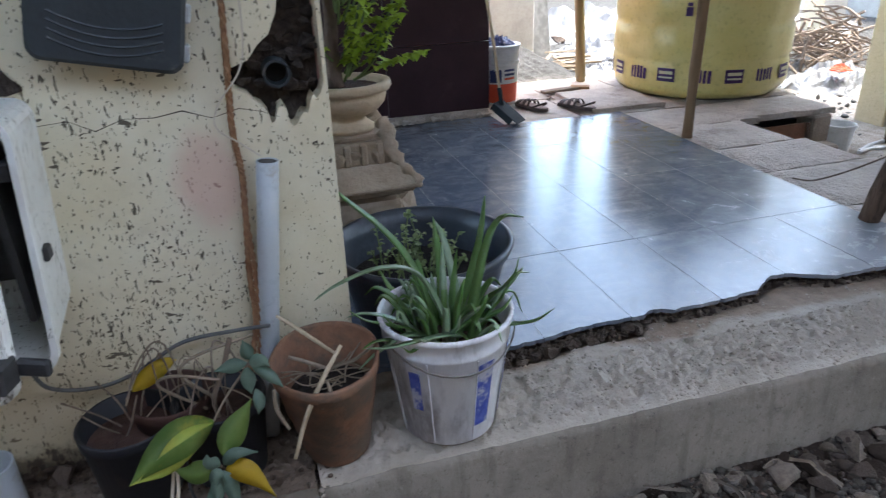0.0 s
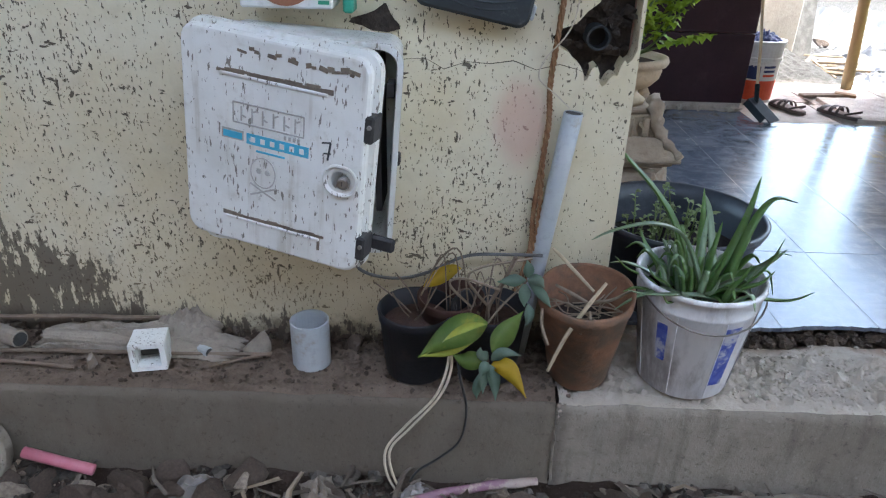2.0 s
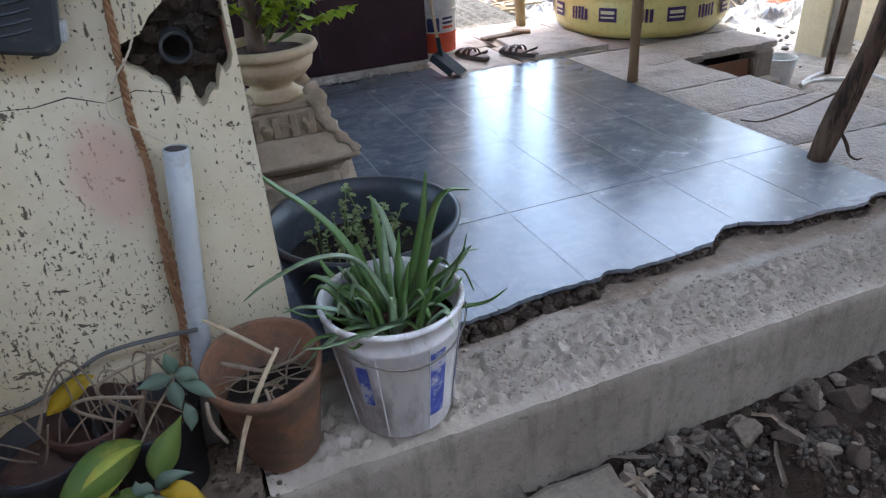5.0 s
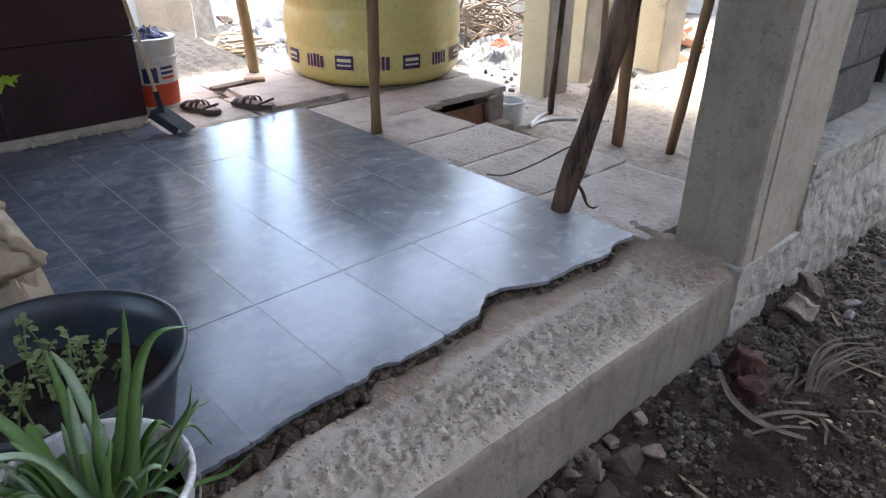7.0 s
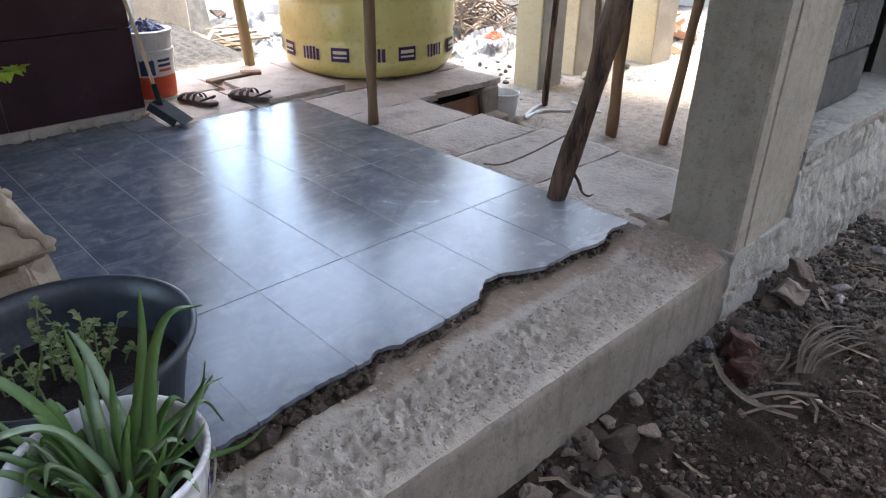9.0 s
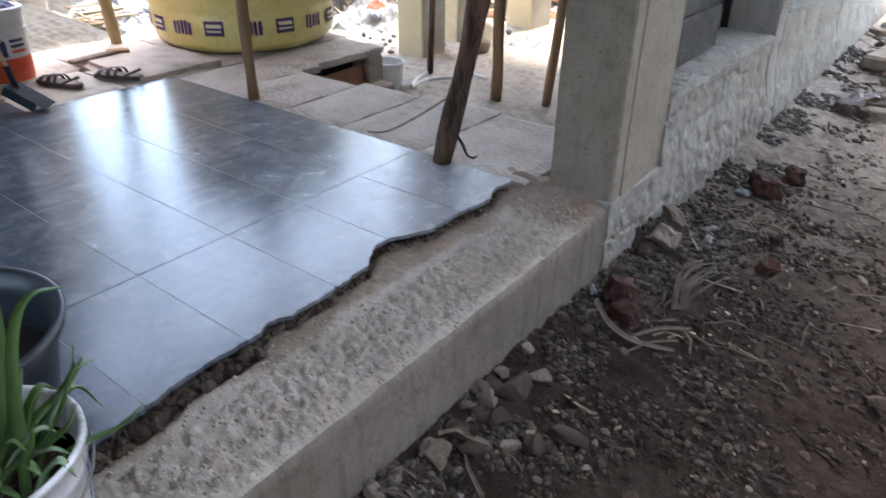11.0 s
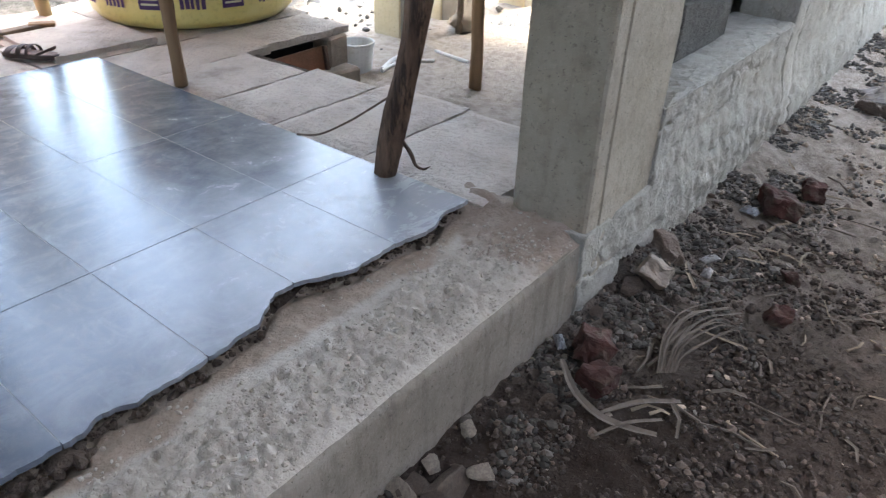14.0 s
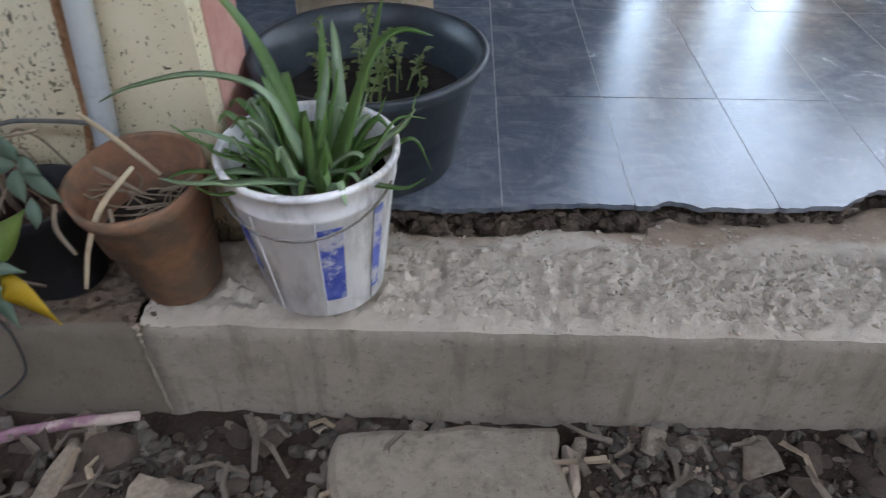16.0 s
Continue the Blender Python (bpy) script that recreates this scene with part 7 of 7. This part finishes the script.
for k in range(9):
    o, e = k * 0.013 + rng.uniform(-0.008, 0.008), rng.uniform(-0.035, 0.035)
    part("leaflet", blade(curve_points([(0.004 * k, 0.006 - 0.004 * k, 0.004), (0.10 + e * 0.5, 0.040 - o * 0.7, 0.035 + rng.uniform(0, 0.02)), (0.23, 0.025 - o * 1.0 + e * 0.6, 0.060 + rng.uniform(-0.015, 0.01)), (0.39 - 0.015 * k + e, -0.035 - o * 0.9, 0.020 + rng.uniform(0, 0.02))], 6), rng.uniform(0.005, 0.009), 0.2, 0.5, shape=lambda t: 0.55 + 0.45 * math.sin(math.pi * min(1, t + 0.25))), M_FROND, fr)
fr2 = thing("dry_frond_stalk", (1.897, -0.10, 0.014), "curved grey frond stalk lying on the earth", "palm frond")
part("stalk", blade(curve_points([(0.0, 0.0, 0.05), (-0.055, -0.07, 0.025), (-0.078, -0.15, 0.012), (-0.065, -0.22, 0.008), (-0.041, -0.28, 0.006)], 6), 0.022, 0.4, 0.4, shape=lambda t: 0.6 + 0.4 * math.sin(math.pi * t)), M_FROND, fr2)
for x0, y0, x1, y1, w in ((1.845, -0.246, 1.999, -0.381, 0.015), (1.769, -0.268, 1.912, -0.37, 0.010), (2.10, -0.42, 2.14, -0.50, 0.012)):
    ob = thing("dry_leaf_strip", (x0, y0, ground_z(x0, y0) + 0.01), "stiff dry palm leaf strip lying on the earth", "leaf strip", "dry leaf strips")
    part("strip", blade(curve_points([(0, 0, 0.0), ((x1 - x0) * 0.5, (y1 - y0) * 0.45, 0.014), (x1 - x0, y1 - y0, 0.004)], 4), w, 0.3, 0.45, shape=lambda t: 0.5 + 0.5 * math.sin(math.pi * (0.15 + 0.7 * t))), M_FROND, ob)
for k in range(105):
    near = k < 72
    x, y = (rng.uniform(1.9, 3.7), rng.uniform(-0.85, -0.13)) if near else (rng.uniform(0.9, 4.8), rng.uniform(-1.15, -0.1))
    l = rng.uniform(0.05, 0.16)
    a = rng.uniform(0, 360)
    ob = thing("dry_stick", (x, y, ground_z(x, y) + 0.007), "short pale dry stick on dark earth", "stick", "sticks on the earth", a)
    if k % 3:
        part("shaft", tube([(-l / 2, 0, 0), (0, 0.008, 0.006), (l / 2, 0, 0)], rng.uniform(0.002, 0.0045), 5), M_STRAW if k % 4 == 1 else M_FROND, ob)
    else:
        part("blade", blade([(-l / 2, 0, 0.002), (0, 0.01, 0.010), (l / 2, 0.0, 0.004)], 0.011, 0.2, 0.4, shape=lambda t: 1 - 0.5 * t), M_STRAW if k % 2 else M_FROND, ob)
for k in range(80):
    x, y = rng.uniform(-1.7, 1.2), -0.03 - abs(rng.gauss(0, 0.13))
    l = rng.uniform(0.04, 0.14)
    ob = thing("dry_stick", (x, y, ground_z(x, y) + 0.03), "dry twig or husk strip among the rubble", "stick", "sticks on the earth", rng.uniform(0, 360))
    part("blade", blade([(-l / 2, 0, 0.0), (0, 0.01, 0.016), (l / 2, 0.0, rng.uniform(0, 0.02))], rng.uniform(0.006, 0.018), 0.25, 0.4, shape=lambda t: 1 - 0.5 * t), M_STRAW if k % 4 == 0 else M_FROND, ob)
pp = thing("pink_pipe", (0, 0, 0), "short pink plastic pipe end propped on rubble", "pipe")
part("pipe_wall", tube([(-1.262, -0.055, 0.098), (-1.18, -0.06, 0.078), (-1.098, -0.062, 0.056)], 0.0135, 12), M_PINKPVC, pp, smooth=True)
part("dark_mouth", tube([(-1.2640, -0.055, 0.0985), (-1.258, -0.055, 0.097)], 0.0105, 12), M_BOXDARK, pp)
mp = thing("mauve_strip", (0, 0, 0), "faded mauve plastic conduit strip lying on rubble", "conduit")
part("strip", tube(curve_points([(-0.50, -0.17, 0.015), (-0.30, -0.085, 0.035), (-0.15, -0.055, 0.05), (-0.035, -0.04, 0.055)], 6), 0.011, 8, flat=0.5, rough=0.5), M_PURPLEPVC, mp, smooth=True)
disc = thing("stone_disc", (-1.40, -0.055, 0.085), "round grey grinding stone disc leaning on the plinth", "stone disc")
part("disc", lathe([(0.0, 0.0), (0.012, 0.0), (0.013, 0.02), (0.09, 0.022), (0.096, 0.016), (0.096, -0.016), (0.09, -0.022), (0.012, -0.02), (0.0, -0.02)], 40), M_PLINTH, disc).matrix_basis = pose(0, 0, 0, 72, 0, 6)
part("centre_hole", lathe([(0.0, 0.0), (0.010, 0.0), (0.010, 0.004), (0.0, 0.004)], 16), M_BLACK, disc).matrix_basis = pose(0, -0.0215, 0.006, 72, 0, 6)
for k, (x, y, m_, sz) in enumerate(((-0.85, -0.07, M_SCRAP, (0.12, 0.07, 0.05)), (-0.33, -0.07, M_SCRAP, (0.10, 0.06, 0.04)), (-0.98, -0.10, M_ORANGE, (0.035, 0.03, 0.012)), (-0.55, -0.09, M_CLOTH, (0.14, 0.08, 0.05)), (-1.02, -0.13, M_CLAY, (0.08, 0.06, 0.02)), (2.62, -0.22, M_SCRAP, (0.05, 0.03, 0.02)), (2.0, -0.04, M_TARP, (0.06, 0.025, 0.015)), (3.1, -0.2, M_TARP, (0.06, 0.04, 0.02)), (5.0, -0.35, M_SCRAP, (0.3, 0.2, 0.06)), (2.7, -0.2, M_SCRAP, (0.07, 0.03, 0.015)))):
    ob = thing("litter_scrap", (x, y, ground_z(x, y) + 0.015), "crumpled scrap of plastic or paper litter on rubble", "litter", "litter", 37 * k)
    part("scrap", crumple(sz, 50 + k, 8, 10), m_, ob)
def strew(count, x0, x1, spread, sizes, seat=0.15, clump=0.0, far=1.7):
    """Spots for loose lumps on the earth, thickest at the foot of the wall."""
    out = []
    for k in range(count):
        x, y = rng.uniform(x0, x1), -abs(rng.gauss(0, spread)) - 0.008 - (0.04 if x0 > 2 else 0.0)
        if y < -far or (x < 0.2 and y < -0.8) or fbm(x, y, 44, 5, 3) < rng.uniform(-1, 1) * clump:
            continue
        s_ = rng.choice(sizes) * rng.uniform(0.6, 1.3)
        out.append((x, y, ground_z(x, y) + s_ * seat, s_, k))
    return out


GRIT = (0.006, 0.008, 0.010, 0.013, 0.017, 0.024)
scatter("soil_crumbs", M_CLOD, strew(25000, 0.6, 3.1, 0.62, GRIT, 0.24, 0.5) + strew(7000, -1.9, 0.6, 0.3, GRIT + (0.024,)), "dark crumbs of dry earth", "soil crumbs")
scatter("gravel", M_GRAVEL, strew(5500, 2.15, 3.6, 0.16, (0.008, 0.012, 0.016, 0.022, 0.03), 0.2) + strew(3000, 1.0, 2.2, 0.12, (0.006, 0.010, 0.016, 0.026), 0.2) + strew(3600, -1.8, 1.0, 0.13, (0.008, 0.014, 0.022, 0.034), 0.25) + strew(1800, 1.2, 3.6, 0.6, (0.008, 0.012, 0.02)), "loose grey gravel along the wall foot", "gravel")
scatter("far_gravel", M_YARDROCK, strew(5000, 3.4, 6.4, 0.22, (0.010, 0.014, 0.02, 0.028), 0.2), "grey gravel banked along the wall further down the lane", "gravel")
scatter("pale_grit", M_DIRT, strew(1500, -1.8, 4.0, 0.45, (0.006, 0.009, 0.014, 0.02)) + strew(6500, 2.7, 7.0, 0.6, GRIT), "pale grit and broken plaster chips on the earth", "grit")
spots = [(rng.uniform(2.7, 8.0), rng.uniform(0.6, 10.0), 0, rng.choice((0.01, 0.02, 0.03, 0.06)), k) for k in range(3200)]
spots = [p for p in spots if p[1] > 2.4 or p[3] < 0.015]
spots = [(x, y, ground_z(x, y) + s_ * 0.1, s_, k) for x, y, _, s_, k in spots]
scatter("yard_rubble", M_YARDROCK, spots, "pale rubble chips strewn over the dusty yard", "rubble")
